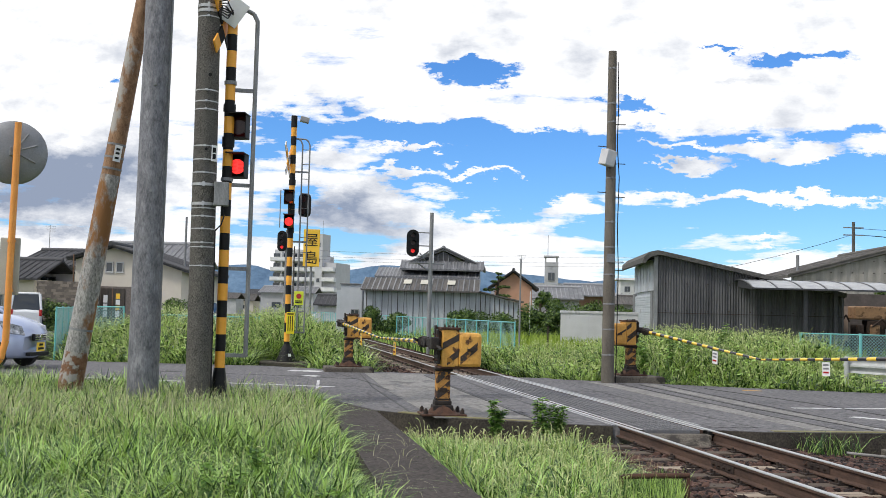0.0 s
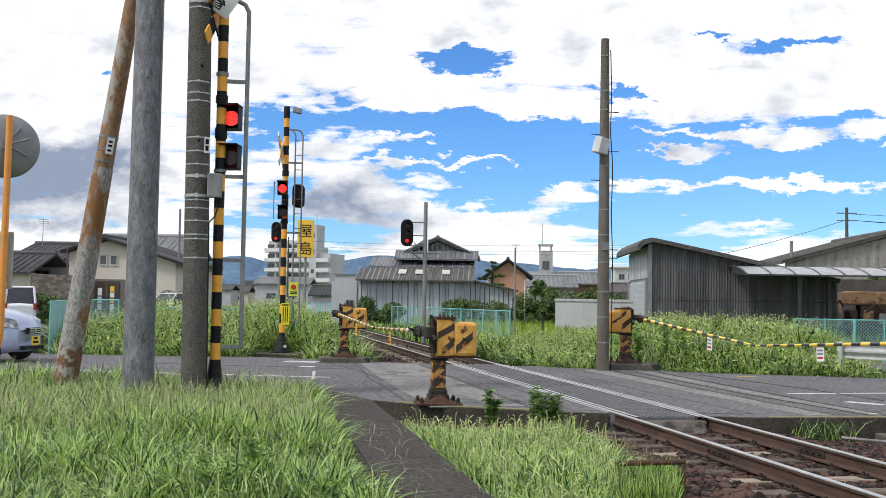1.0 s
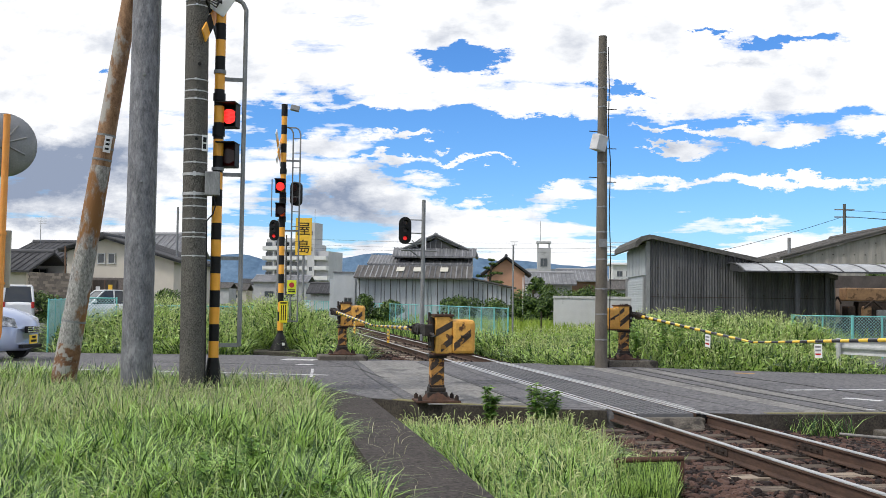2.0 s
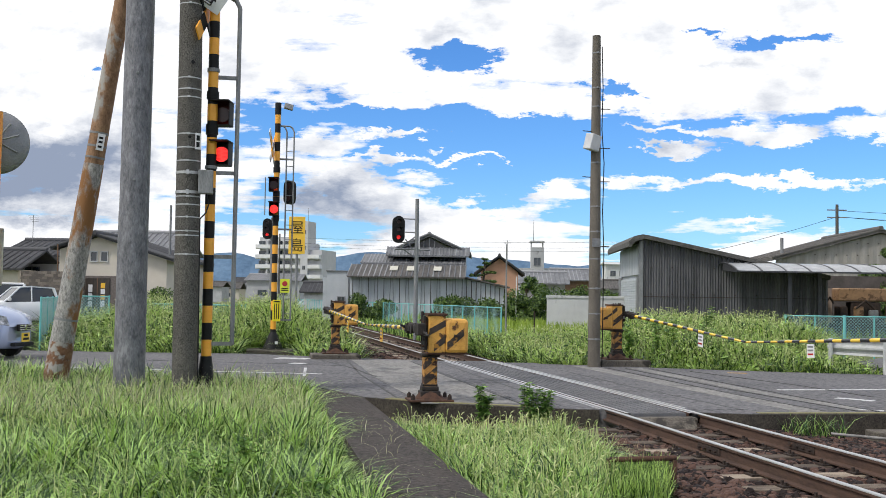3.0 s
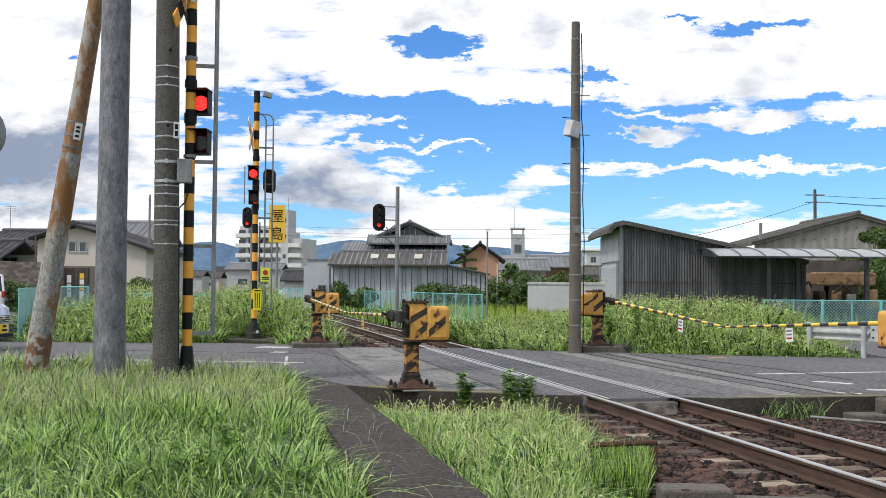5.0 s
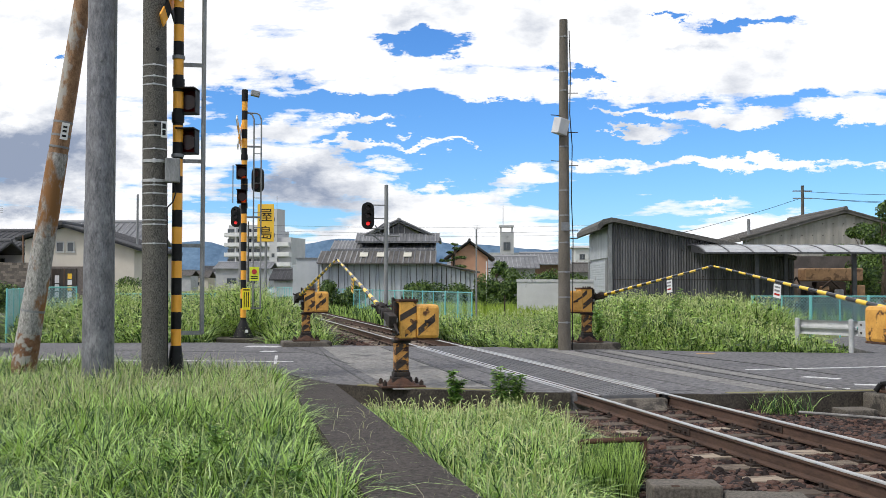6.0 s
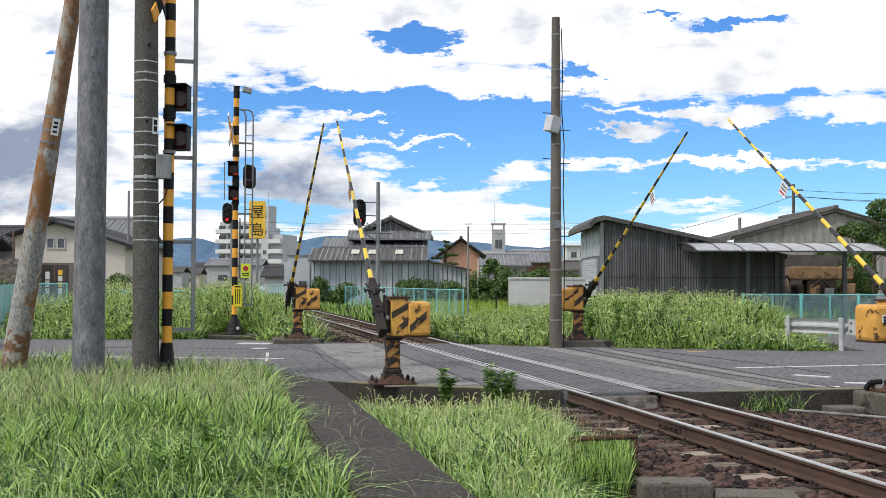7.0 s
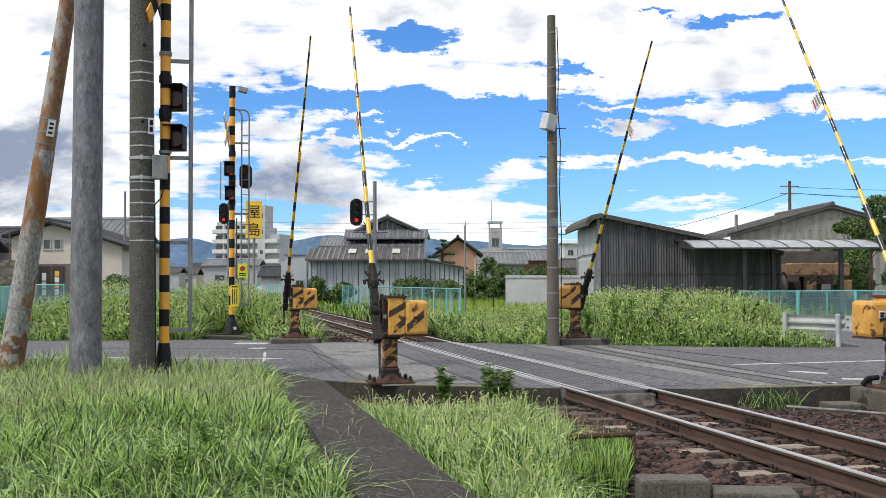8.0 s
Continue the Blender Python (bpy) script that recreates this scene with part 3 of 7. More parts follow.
    # flat deck outside the rails
    outer = thing("crossing_edge_deck", pose(0, 0, 0), "dark grey asphalt-topped crossing panels beside the rails", "deck")
    for s0, s1 in ((-1.55, -0.62), (0.62, 1.5)):
        for k in range(5):
            y0 = 14.6 - 0.45 * (s0 > 0) * 1 + 2.15 * k
            bm = B()
            c = rail_x(y0)
            box(bm, c + s0, c + s1, y0, y0 + 2.12, -0.06, 0.007, 0.01)
            part("panel", bm, ASPHALT, outer)


def sleepers():
    tr = thing("sleepers", pose(0, 0, 0), "weathered wooden railway sleepers bedded in ballast", "sleepers")
    bm = B()
    box(bm, -1.05, 1.05, -0.11, 0.11, -0.14, 0.0, 0.012)
    first = part("sleeper", bm, TIMBER, tr, m=pose(rail_x(3), 3.0, -0.165))
    clipm = bpy.data.meshes.new("rail_plate")
    bm = B()
    box(bm, -0.16, 0.16, -0.08, 0.08, 0.0, 0.018)
    for e in (-0.11, 0.11):
        tube(bm, (e, 0.03, 0.01), (e, 0.03, 0.06), 0.022, 0.018, 6)
        tube(bm, (e, -0.04, 0.01), (e, -0.04, 0.05), 0.022, 0.018, 6)
    bm.to_mesh(clipm)
    bm.free()
    clipm.materials.append(RUST_DARK)
    for k in range(1, 160):
        y = 3.0 + 0.61 * k
        if 13.4 < y < 25.8:
            continue
        o = new("sleeper", first.data)
        o.parent = tr
        o.matrix_basis = pose(rail_x(y) + RNG.uniform(-.03, .03), y, -0.165 - RNG.uniform(0, 0.012), 0, 0, RNG.uniform(-1.2, 1.2))
        if y < 40:
            for s in (-0.565, 0.565):
                c = new("rail_plate", clipm)
                c.parent = o
                c.matrix_basis = pose(s, 0, 0)


def ballast():
    bm = B()
    for seq in ([-3, 8, 13.55], [25.0, 40, 80, 150, 215]):
        rows = []
        for y in seq:
            c = rail_x(y)
            rows.append([bm.verts.new((c + px, y, pz)) for px, pz in ((-2.6, -0.42), (-1.75, -0.26), (-1.2, -0.225), (1.2, -0.225), (1.9, -0.26), (3.0, -0.33), (7.0 if y < 14 else 3.2, -0.335))])
        for a, b in zip(rows, rows[1:]):
            for i in range(6):
                bm.faces.new((a[i], a[i + 1], b[i + 1], b[i]))
    tagged(part("ballast_bed", bm, BED), "brown ballast bed under the track", "ballast", kind="structure")
    # loose stones
    t = (1 + 5 ** 0.5) / 2
    ico = np.array([(-1, t, 0), (1, t, 0), (-1, -t, 0), (1, -t, 0), (0, -1, t), (0, 1, t), (0, -1, -t), (0, 1, -t), (t, 0, -1), (t, 0, 1), (-t, 0, -1), (-t, 0, 1)]) / 1.9
    fi = [(0, 11, 5), (0, 5, 1), (0, 1, 7), (0, 7, 10), (0, 10, 11), (1, 5, 9), (5, 11, 4), (11, 10, 2), (10, 7, 6), (7, 1, 8), (3, 9, 4), (3, 4, 2), (3, 2, 6), (3, 6, 8), (3, 8, 9), (4, 9, 5), (2, 4, 11), (6, 2, 10), (8, 6, 7), (9, 8, 1)]
    fi = np.array(fi)
    V_, F_ = [], []
    n = 0
    for (y0, y1, cnt, s0, s1) in ((6.3, 13.6, 26000, 0.026, 0.055), (25.3, 40, 5000, 0.03, 0.055), (40, 75, 3000, 0.05, 0.09)):
        for _ in range(cnt):
            y = RNG.uniform(y0, y1)
            u = RNG.uniform(-2.3, 5.4 if y < 13.6 else 2.5)
            if abs((y - 2.695) % 0.61 - 0.305) < 0.115 and abs(u) < 1.04 and RNG.random() < 0.97:
                continue
            z = -0.222 - max(0, min(abs(u), 2.2) - 1.2) * 0.11 + RNG.uniform(-0.01, 0.035)
            s = RNG.uniform(s0, s1)
            p = ico * RNG.uniform(0.65, 1.3, (12, 1)) * np.array((RNG.uniform(.8, 1.4), RNG.uniform(.8, 1.4), RNG.uniform(.55, 1))) * s
            a = RNG.uniform(0, 6.28)
            ca, sa = math.cos(a), math.sin(a)
            q = np.stack((p[:, 0] * ca - p[:, 1] * sa, p[:, 0] * sa + p[:, 1] * ca, p[:, 2]), 1) + (rail_x(y) + u, y, z)
            V_.append(q)
            F_.append(fi + n)
            n += 12
    ob = raw("ballast_stones", np.concatenate(V_).tolist(), np.concatenate(F_).tolist(), STONE)
    tagged(ob, "loose brown and grey crushed ballast stones", "ballast", kind="stuff")


def path():
    bm = B()
    prism(bm, [(1.08, 3), (1.93, 3), (1.93, 7.2), (1.9, 12), (1.85, 15.9), (1.85, 16.3), (1.2, 18.2), (1.12, 18.3), (1.12, 12)], -0.5, -0.012)
    tagged(part("footpath", bm, PATH_TOP), "dark worn asphalt footpath with a raised edge", "path", kind="structure")


# ---- plants ----
def blades(name, pts, h, w, material, label, lean=0.45, category="grass", zs=-0.34, seg=3, az=None):
    """Many bent blades in one mesh. pts: n x 2 places; h: n heights; w: blade width."""
    n = len(pts)
    az = RNG.uniform(0, 2 * math.pi, n) if az is None else az
    ln = RNG.uniform(0.1, 1.0, n) * lean
    d = np.stack((np.cos(az), np.sin(az)), 1)
    pw = np.stack((-np.sin(az), np.cos(az)), 1)
    tw = RNG.uniform(-0.9, 0.9, n)
    pw = pw * np.cos(tw)[:, None] + d * np.sin(tw)[:, None]
    ww = w * RNG.uniform(0.6, 1.3, n)
    ts = np.linspace(0, 1, seg + 1)
    vs = []
    for k, t in enumerate(ts):
        c = pts + d * (h * ln * t ** 2.0)[:, None]
        z = zs + h * (t - 0.32 * ln * t ** 3)
        if k < seg:
            half = (ww * (0.5 if k else 0.35) * (1 - 0.25 * t))[:, None]
            vs.append(np.column_stack((c - pw * half, z)))
            vs.append(np.column_stack((c + pw * half, z)))
        else:
            vs.append(np.column_stack((c, z)))
    m = 2 * seg + 1
    vert = np.stack(vs, 1).reshape(-1, 3)
    base = (np.arange(n) * m)[:, None]
    quads = np.concatenate([base + np.array([2 * k, 2 * k + 1, 2 * k + 3, 2 * k + 2]) for k in range(seg - 1)], 0) if seg > 1 else np.zeros((0, 4), int)
    tris = base + np.array([2 * seg - 2, 2 * seg - 1, 2 * seg])
    me = bpy.data.meshes.new(name)
    me.vertices.add(len(vert))
    me.vertices.foreach_set("co", vert.ravel())
    li = np.concatenate((quads.ravel(), tris.ravel())).astype(np.int32)
    me.loops.add(len(li))
    me.loops.foreach_set("vertex_index", li)
    me.polygons.add(len(quads) + len(tris))
    ls = np.concatenate((np.arange(len(quads)) * 4, len(quads) * 4 + np.arange(len(tris)) * 3)).astype(np.int32)
    me.polygons.foreach_set("loop_start", ls)
    me.update(calc_edges=True)
    me.validate()
    me.materials.append(material)
    return tagged(new(name, me), label, category, kind="stuff")


def plumes(name, pts, h, size, material, label, zs=-0.34):
    """Stalks with drooping bristly seed heads."""
    vs, fs = [], []
    n = 0
    for (x, y), hh in zip(pts, h):
        a = RNG.uniform(0, 6.28)
        dx, dy = math.cos(a), math.sin(a)
        bend = RNG.uniform(0.15, 0.9)
        L_ = size * RNG.uniform(0.7, 1.3)
        pth = [(0, hh)]
        ang = math.radians(75 - 30 * bend)
        for k in range(4):
            pth.append((pth[-1][0] + L_ / 4 * math.cos(ang), pth[-1][1] + L_ / 4 * math.sin(ang)))
            ang -= bend * 0.65
        lean = RNG.uniform(0.05, 0.3) * hh
        rr = [0.35, 0.9, 1.0, 0.75, 0.1]
        r0 = L_ * 0.085
        for (u, z), k in zip(pth, rr):
            for j in range(4):
                b = j * math.pi / 2
                vs.append((x + dx * (u + lean) + math.cos(b) * r0 * k * -dy, y + dy * (u + lean) + math.cos(b) * r0 * k * dx, zs + z + math.sin(b) * r0 * k))
        for k in range(4):
            for j in range(4):
                fs.append((n + 4 * k + j, n + 4 * k + (j + 1) % 4, n + 4 * k + 4 + (j + 1) % 4, n + 4 * k + 4 + j))
        n += 20
        w = 0.0022 + size * 0.008
        vs += [(x - w, y, zs), (x + w, y, zs), (x + dx * lean + w, y + dy * lean, zs + hh), (x + dx * lean - w, y + dy * lean, zs + hh)]
        fs.append((n, n + 1, n + 2, n + 3))
        n += 4
    ob = raw(name, vs, fs, material)
    return tagged(ob, label, "grass", kind="stuff")


def leaf_cloud(name, pts, h, size, material, label, zs=-0.34):
    """Single broad leaves at heights h over places pts."""
    n = len(pts)
    c = np.column_stack((pts + RNG.uniform(-0.08, 0.08, (n, 2)), zs + h))
    a = RNG.normal(size=(n, 3)) * (1, 1, 0.5)
    a /= np.linalg.norm(a, axis=1)[:, None]
    b = np.cross(a, RNG.normal(size=(n, 3)) * 0.5 + (0, 0, 1))
    b /= np.linalg.norm(b, axis=1)[:, None]
    s = (size * RNG.uniform(0.5, 1.3, n))[:, None]
    vs = np.stack((c - a * s, c + b * s * 0.35, c + a * s, c - b * s * 0.35), 1).reshape(-1, 3)
    ob = raw(name, vs.tolist(), np.arange(4 * n).reshape(-1, 4).tolist(), material)
    return tagged(ob, label, "weeds", kind="stuff")


def scatter(n, x0, x1, y0, y1, keep):
    """n random places in a rectangle where keep(x, y) is true (a mask of arrays)."""
    out = []
    c = 0
    while c < n:
        p = np.column_stack((RNG.uniform(x0, x1, n), RNG.uniform(y0, y1, n)))
        p = p[keep(p[:, 0], p[:, 1])]
        out.append(p)
        c += len(p)
        if len(p) == 0:
            break
    return np.concatenate(out)[:n]


def tufts(centres, each, spread):
    """Places in tufts round centres, the way each blade leans, and how far out it stands (0 to 1)."""
    c = np.repeat(centres, each, axis=0)
    a = RNG.uniform(0, 2 * math.pi, len(c))
    r = np.abs(RNG.normal(0, 0.5, len(c)))
    sp = np.repeat(RNG.uniform(0.6, 1.4, len(centres)), each) * spread
    p = c + np.column_stack((np.cos(a), np.sin(a))) * (r * sp)[:, None]
    return p, a + RNG.normal(0, 0.5, len(c)), np.clip(r, 0, 1)


def patchy(p, s=0.6):
    return np.array([noise.noise((x * s, y * s, 0.0)) for x, y in p])


ne, fe = np.vectorize(near_edge), np.vectorize(far_edge)


def grasses():
    # foreground verge beside the path
    def left(x, y):
        edge = 0.90 + 0.05 * np.sin(y * 1.7) + 0.08 * np.sin(y * 4.1)
        return (x < edge) & (x > -0.26 * y - 0.6) & (y < ne(x) - 0.35)
    c = scatter(3300, -7, 1.45, 5.0, 21.5, left)
    p, az, out = tufts(c, 38, 0.20)
    hc = np.repeat(0.47 + 0.20 * patchy(c) + RNG.uniform(-0.10, 0.12, len(c)) + 0.022 * (c[:, 1] - 10), 38)
    h = hc * (1.05 - 0.35 * out) * RNG.uniform(0.6, 1.1, len(p))
    blades("verge_grass", p, np.maximum(h * 1.06, 0.12), 0.0165, GRASS, "long bright green grass on the verge by the path", 1.75, az=az, seg=4)
    p2 = np.concatenate((scatter(900, -7, 1.0, 5, 21, left), scatter(1800, -7, 1.0, 12, 21, left)))
    plumes("verge_seed_heads", p2, 0.40 + RNG.uniform(-.1, .2, len(p2)), 0.062, HEAD, "pale drooping foxtail seed heads in the verge")
    p = np.concatenate((scatter(10000, -7, 1.45, 5.0, 21.5, left), scatter(17000, -7, 1.45, 12.5, 21.5, left)))
    blades("pale_verge_grass", p, 0.40 + 0.2 * patchy(p) + RNG.uniform(-0.15, 0.22, len(p)), 0.0085, PALE_BLADE, "pale grey-green bent grass on the verge", 1.5)
    p = scatter(7000, -7, 1.3, 13.0, 21.5, left)
    blades("verge_panicles", p, 0.66 + 0.2 * patchy(p) + RNG.uniform(-0.2, 0.22, len(p)), 0.0065, DRY_HEAD, "thin pale grass panicles over the verge", 0.8)
    # strip between path and ballast
    def mid(x, y):
        edge = 1.98 + 0.05 * np.sin(y * 5)
        right = np.interp(y, [5, 7, 9.4, 11, 14], [1.95, 2.62, 3.45, 3.9, 4.1]) + 0.12 * np.sin(y * 3)
        return (x > edge) & (x < right) & (y < ne(x) - np.where(x < 3.6, 1.0, 0.25))
    def taper(q):
        return np.clip((ne(q[:, 0]) - q[:, 1] - 0.7 + np.clip(q[:, 0] - 3.0, 0, 1)) / 2.2, 0.25, 1)
    c = scatter(1000, 1.95, 4.6, 5.5, 15.4, mid)
    p, az, out = tufts(c, 38, 0.15)
    p[:, 0] = np.maximum(p[:, 0], 1.96)
    hc = np.repeat(0.40 + 0.14 * patchy(c, 0.9) + RNG.uniform(-0.1, 0.1, len(c)), 38)
    h = (hc - 0.05 * np.clip(p[:, 0] - 2.8, 0, 2)) * (1.05 - 0.35 * out) * RNG.uniform(0.6, 1.1, len(p)) * taper(p)
    blades("track_side_grass", p, np.maximum(h, 0.1), 0.0165, GRASS, "bright green grass between path and ballast", 1.8, az=az, seg=4)
    p2 = scatter(1100, 1.9, 4.4, 6, 15.2, mid)
    plumes("track_side_seed_heads", p2, (0.36 + RNG.uniform(-.08, .16, len(p2))) * taper(p2), 0.065, HEAD, "pale foxtail seed heads beside the track")
    p = scatter(5500, 1.8, 4.6, 5.5, 15.4, mid)
    blades("pale_track_grass", p, (0.34 + RNG.uniform(-0.15, 0.2, len(p))) * taper(p), 0.0085, PALE_BLADE, "pale bent grass beside the ballast", 1.5)
    p = scatter(500, 2.0, 4.4, 13.4, 15.0, lambda x, y: y < ne(x) - 0.15)
    blades("ditch_grass", p, RNG.uniform(0.1, 0.3, len(p)), 0.009, DRY, "dry bent grass under the road slab", 1.5)
    p = scatter(1000, 3.0, 4.5, 10.3, 14.2, lambda x, y: x > 2.6)
    blades("dry_grass", p, RNG.uniform(0.15, 0.42, len(p)), 0.006, DRY, "dry straw-coloured grass stalks by the ballast", 0.9)
    # rank weeds behind the road, on the left
    def back(x, y):
        return (y > fe(x) + 0.25) & (x < 3.0 - 0.01 * (y - 27)) & (x > -0.155 * y - 0.8) & ~((x > -0.25) & (x < 1.55) & (y < 31.2) & (y > 28))
    p = scatter(60000, -9, 3.4, 26.5, 44, back)
    k = patchy(p, 0.35)
    t = np.clip((p[:, 1] - fe(p[:, 0])) / 7, 0, 1)
    h = 0.5 + 0.95 * t + 0.45 * k * (0.4 + t) + RNG.uniform(-0.35, 0.3, len(p)) - 0.6 * np.clip(p[:, 0] - 1.2, 0, 1) * t
    kk = (p[:, 0] * C13 - p[:, 1] * S13) / (p[:, 0] * S13 + p[:, 1] * C13)
    h -= 0.55 * t * np.clip((-kk - 0.335) / 0.04, 0, 1)
    blades("roadside_weeds", p[:51000], np.maximum(h * 1.1, 0.2)[:51000], 0.034, GRASS2, "rank green weeds behind the road", 1.6, seg=4)
    n = 26000
    i = RNG.choice(len(p), n)
    leaf_cloud("roadside_foliage", p[i], np.maximum(h[i], 0.25) * RNG.uniform(0.2, 1.0, n), 0.085, GRASS2, "leafy green growth among the weeds")
    i = RNG.choice(len(p), 5600, replace=False)
    plumes("roadside_seed_heads", p[i], np.maximum(h[i], 0.3) + 0.04, 0.12, HEAD, "pale foxtail seed heads in the weeds")
    # weeds on the right of the track
    def right(x, y):
        return (y > fe(x) + 0.2) & (x > rail_x(30) + 1.9) & (x < 14.25 + (y - 21) * 0.27) & ~((x > 8.2) & (x < 9.5) & (y < 24.6))
    p = scatter(62000, 7, 19, 21, 35, right)
    k = patchy(p, 0.35)
    t = np.clip((p[:, 1] - fe(p[:, 0])) / 5, 0, 1)
    kk = (p[:, 0] * C13 - p[:, 1] * S13) / (p[:, 0] * S13 + p[:, 1] * C13)
    h = 0.34 + t * (0.26 + 0.70 * np.clip((kk - 0.08) / 0.06, 0, 1)) + 0.36 * k * (0.4 + t) + RNG.uniform(-0.3, 0.22, len(p)) - 0.80 * t * np.clip((kk - 0.275) / 0.10, 0, 1)
    blades("crossing_weeds", p[:52000], np.maximum(h * 1.1, 0.2)[:52000], 0.032, GRASS2, "rank green weeds beside the crossing gate", 1.6, seg=4)
    n = 30000
    i = RNG.choice(len(p), n)
    leaf_cloud("crossing_foliage", p[i], np.maximum(h[i], 0.25) * RNG.uniform(0.2, 1.0, n), 0.08, GRASS2, "leafy green growth among the weeds")
    i = RNG.choice(len(p), 5600, replace=False)
    plumes("crossing_seed_heads", p[i], np.maximum(h[i], 0.3) + 0.04, 0.11, HEAD, "pale foxtail seed heads in the weeds")
    # along the track, far
    def along(x, y):
        c = 5.70 - 0.0172 * (y - 15)
        return ((x > c + 2.0) & (x < 9.8)) | ((x < c - 2.1) & (x > c - 5))
    p = scatter(26000, -1, 10, 34, 120, along)
    k = patchy(p, 0.2)
    h = 0.5 + 0.3 * k + RNG.uniform(-0.25, 0.3, len(p))
    blades("line_side_grass", p, np.maximum(h, 0.2), 0.06, GRASS2, "green grass along the railway line", 0.6)
    # bright field behind the teal fence
    p = scatter(15000, 10.5, 30, 40, 75, lambda x, y: x > 10.4)
    blades("rice_field", p, RNG.uniform(0.65, 1.1, len(p)), 0.06, RICE, "bright yellow-green field behind the fence", 0.4, category="field")
    # stray stalks on the path
    p = scatter(60, 1.0, 1.9, 6.5, 12.5, lambda x, y: x > 0)
    blades("path_stalks", p, RNG.uniform(0.08, 0.24, len(p)), 0.006, DRY_HEAD, "stray pale stalks on the footpath", 2.2, zs=-0.014)
    # growth under the kerb of the slab
    p = scatter(160, 7.4, 8.3, 13.1, 13.5, lambda x, y: x > 0)
    blades("kerb_grass", p, RNG.uniform(0.15, 0.5, len(p)), 0.012, GRASS, "tuft of green grass under the road edge", 1.0)


ground()
banks()
markings()
track()
path()
ballast()
grasses()
sleepers()

# ---- poles and posts ----
def strap(parent, z, r, at=(0, 0), mat_=GALV, h=0.025, name="strap"):
    bm = B()
    tube(bm, (at[0], at[1], z - h / 2), (at[0], at[1], z + h / 2), r, r, 20)
    box(bm, at[0] - 0.02, at[0] + 0.02, at[1] - r - 0.03, at[1] - r + 0.01, z - h * 0.8, z + h * 0.8)
    part(name, bm, mat_, parent)


def plate_text(parent, x, y, z, w, h, rows, ink, base, name="number_plate", yaw=0.0):
    """A thin plate with bars in place of small writing."""
    bm = B()
    box(bm, -w / 2, w / 2, -0.004, 0.004, -h / 2, h / 2, 0.003)
    p = part(name, bm, base, parent, m=pose(x, y, z, 0, 0, yaw))
    for i in range(rows):
        zz = h / 2 - h * (i + 0.75) / (rows + 0.5)
        bm = B()
        box(bm, -w * 0.32, w * RNG.uniform(0.15, 0.36), -0.008, -0.0045, zz - h * 0.16 / rows * 2, zz + h * 0.16 / rows * 2)
        part("writing_bar", bm, ink, p)
    return p


def concrete_pole():
    p = thing("utility_pole", pose(-0.93, 16.95, -0.34), "mottled grey concrete utility pole with wire straps", "utility pole")
    bm = B()
    tube(bm, (0, 0, 0), (-0.10, 0, 10.5), 0.205, 0.165, 28)
    part("shaft", bm, POLE_CONC, p)
    for z in (2.54, 2.84, 2.91, 3.13, 3.33, 3.46, 4.03, 4.24, 4.46, 5.05, 5.18, 5.36, 6.56):
        strap(p, z, 0.209 - z * 0.0038, (-0.0095 * z, 0), ZINC, h=0.018)
    for z in (3.53, 3.84, 6.66, 6.74):
        strap(p, z, 0.214 - z * 0.0038, (-0.0095 * z, 0), ZINC, h=0.045, name="chain_band")
    bm = B()
    box(bm, 0.13, 0.36, -0.26, -0.10, 3.50, 3.88, 0.012)
    part("junction_box", bm, GALV, p, "small grey galvanised junction box")
    bm = B()
    pipe(bm, [(0.26, -0.2, 3.52), (0.30, -0.2, 3.34), (0.26, -0.2, 3.2), (0.17, -0.2, 3.1), (0.2, -0.12, 0.2)], 0.012, 6)
    part("cable", bm, BLACK, p, "thin black cable down the pole")
    bm = B()
    for i in range(7):
        a = RNG.uniform(0, 1)
        pipe(bm, [(0.10, -0.2, 6.62 + 0.03 * i), (0.2 + 0.05 * a, -0.3, 6.5 + 0.05 * i), (0.32, -0.22 + 0.03 * i, 6.62 + 0.05 * a)], 0.011, 6)
    part("cable_loops", bm, BLACK, p, "bundle of black cable loops")
    plate_text(p, 0.11, -0.155, 4.34, 0.10, 0.26, 2, BLACK, WHITE, yaw=25)
    bm = B()
    tube(bm, (0.0, -0.19, 5.6), (0.0, -0.205, 5.6), 0.03, 0.03, 10)
    part("plug", bm, BLACK, p)
    bm = B()
    tube(bm, (-0.02, -0.18, 4.4), (-0.02, -0.20, 4.4), 0.025, 0.025, 10)
    part("plug", bm, BLACK, p)


def steel_pole():
    p = thing("steel_pole", pose(-1.80, 17.04, -0.34), "thick plain galvanised steel utility pole", "utility pole")
    bm = B()
    tube(bm, (0, 0, 0), (0, 0, 3.2), 0.248, 0.232, 32)
    tube(bm, (0, 0, 3.2), (0, 0, 11), 0.226, 0.195, 32)
    part("shaft", bm, STEEL_POLE, p)
    for z in (2.25, 3.7, 5.4):
        bm = B()
        tube(bm, (0.02, -0.2, z), (0.02, -0.25, z), 0.028, 0.02, 8)
        part("step_bolt", bm, GALV, p)
    bm = B()
    box(bm, 0.205, 0.235, -0.06, -0.02, 0.3, 10.5)
    part("seam", bm, GALV, p)


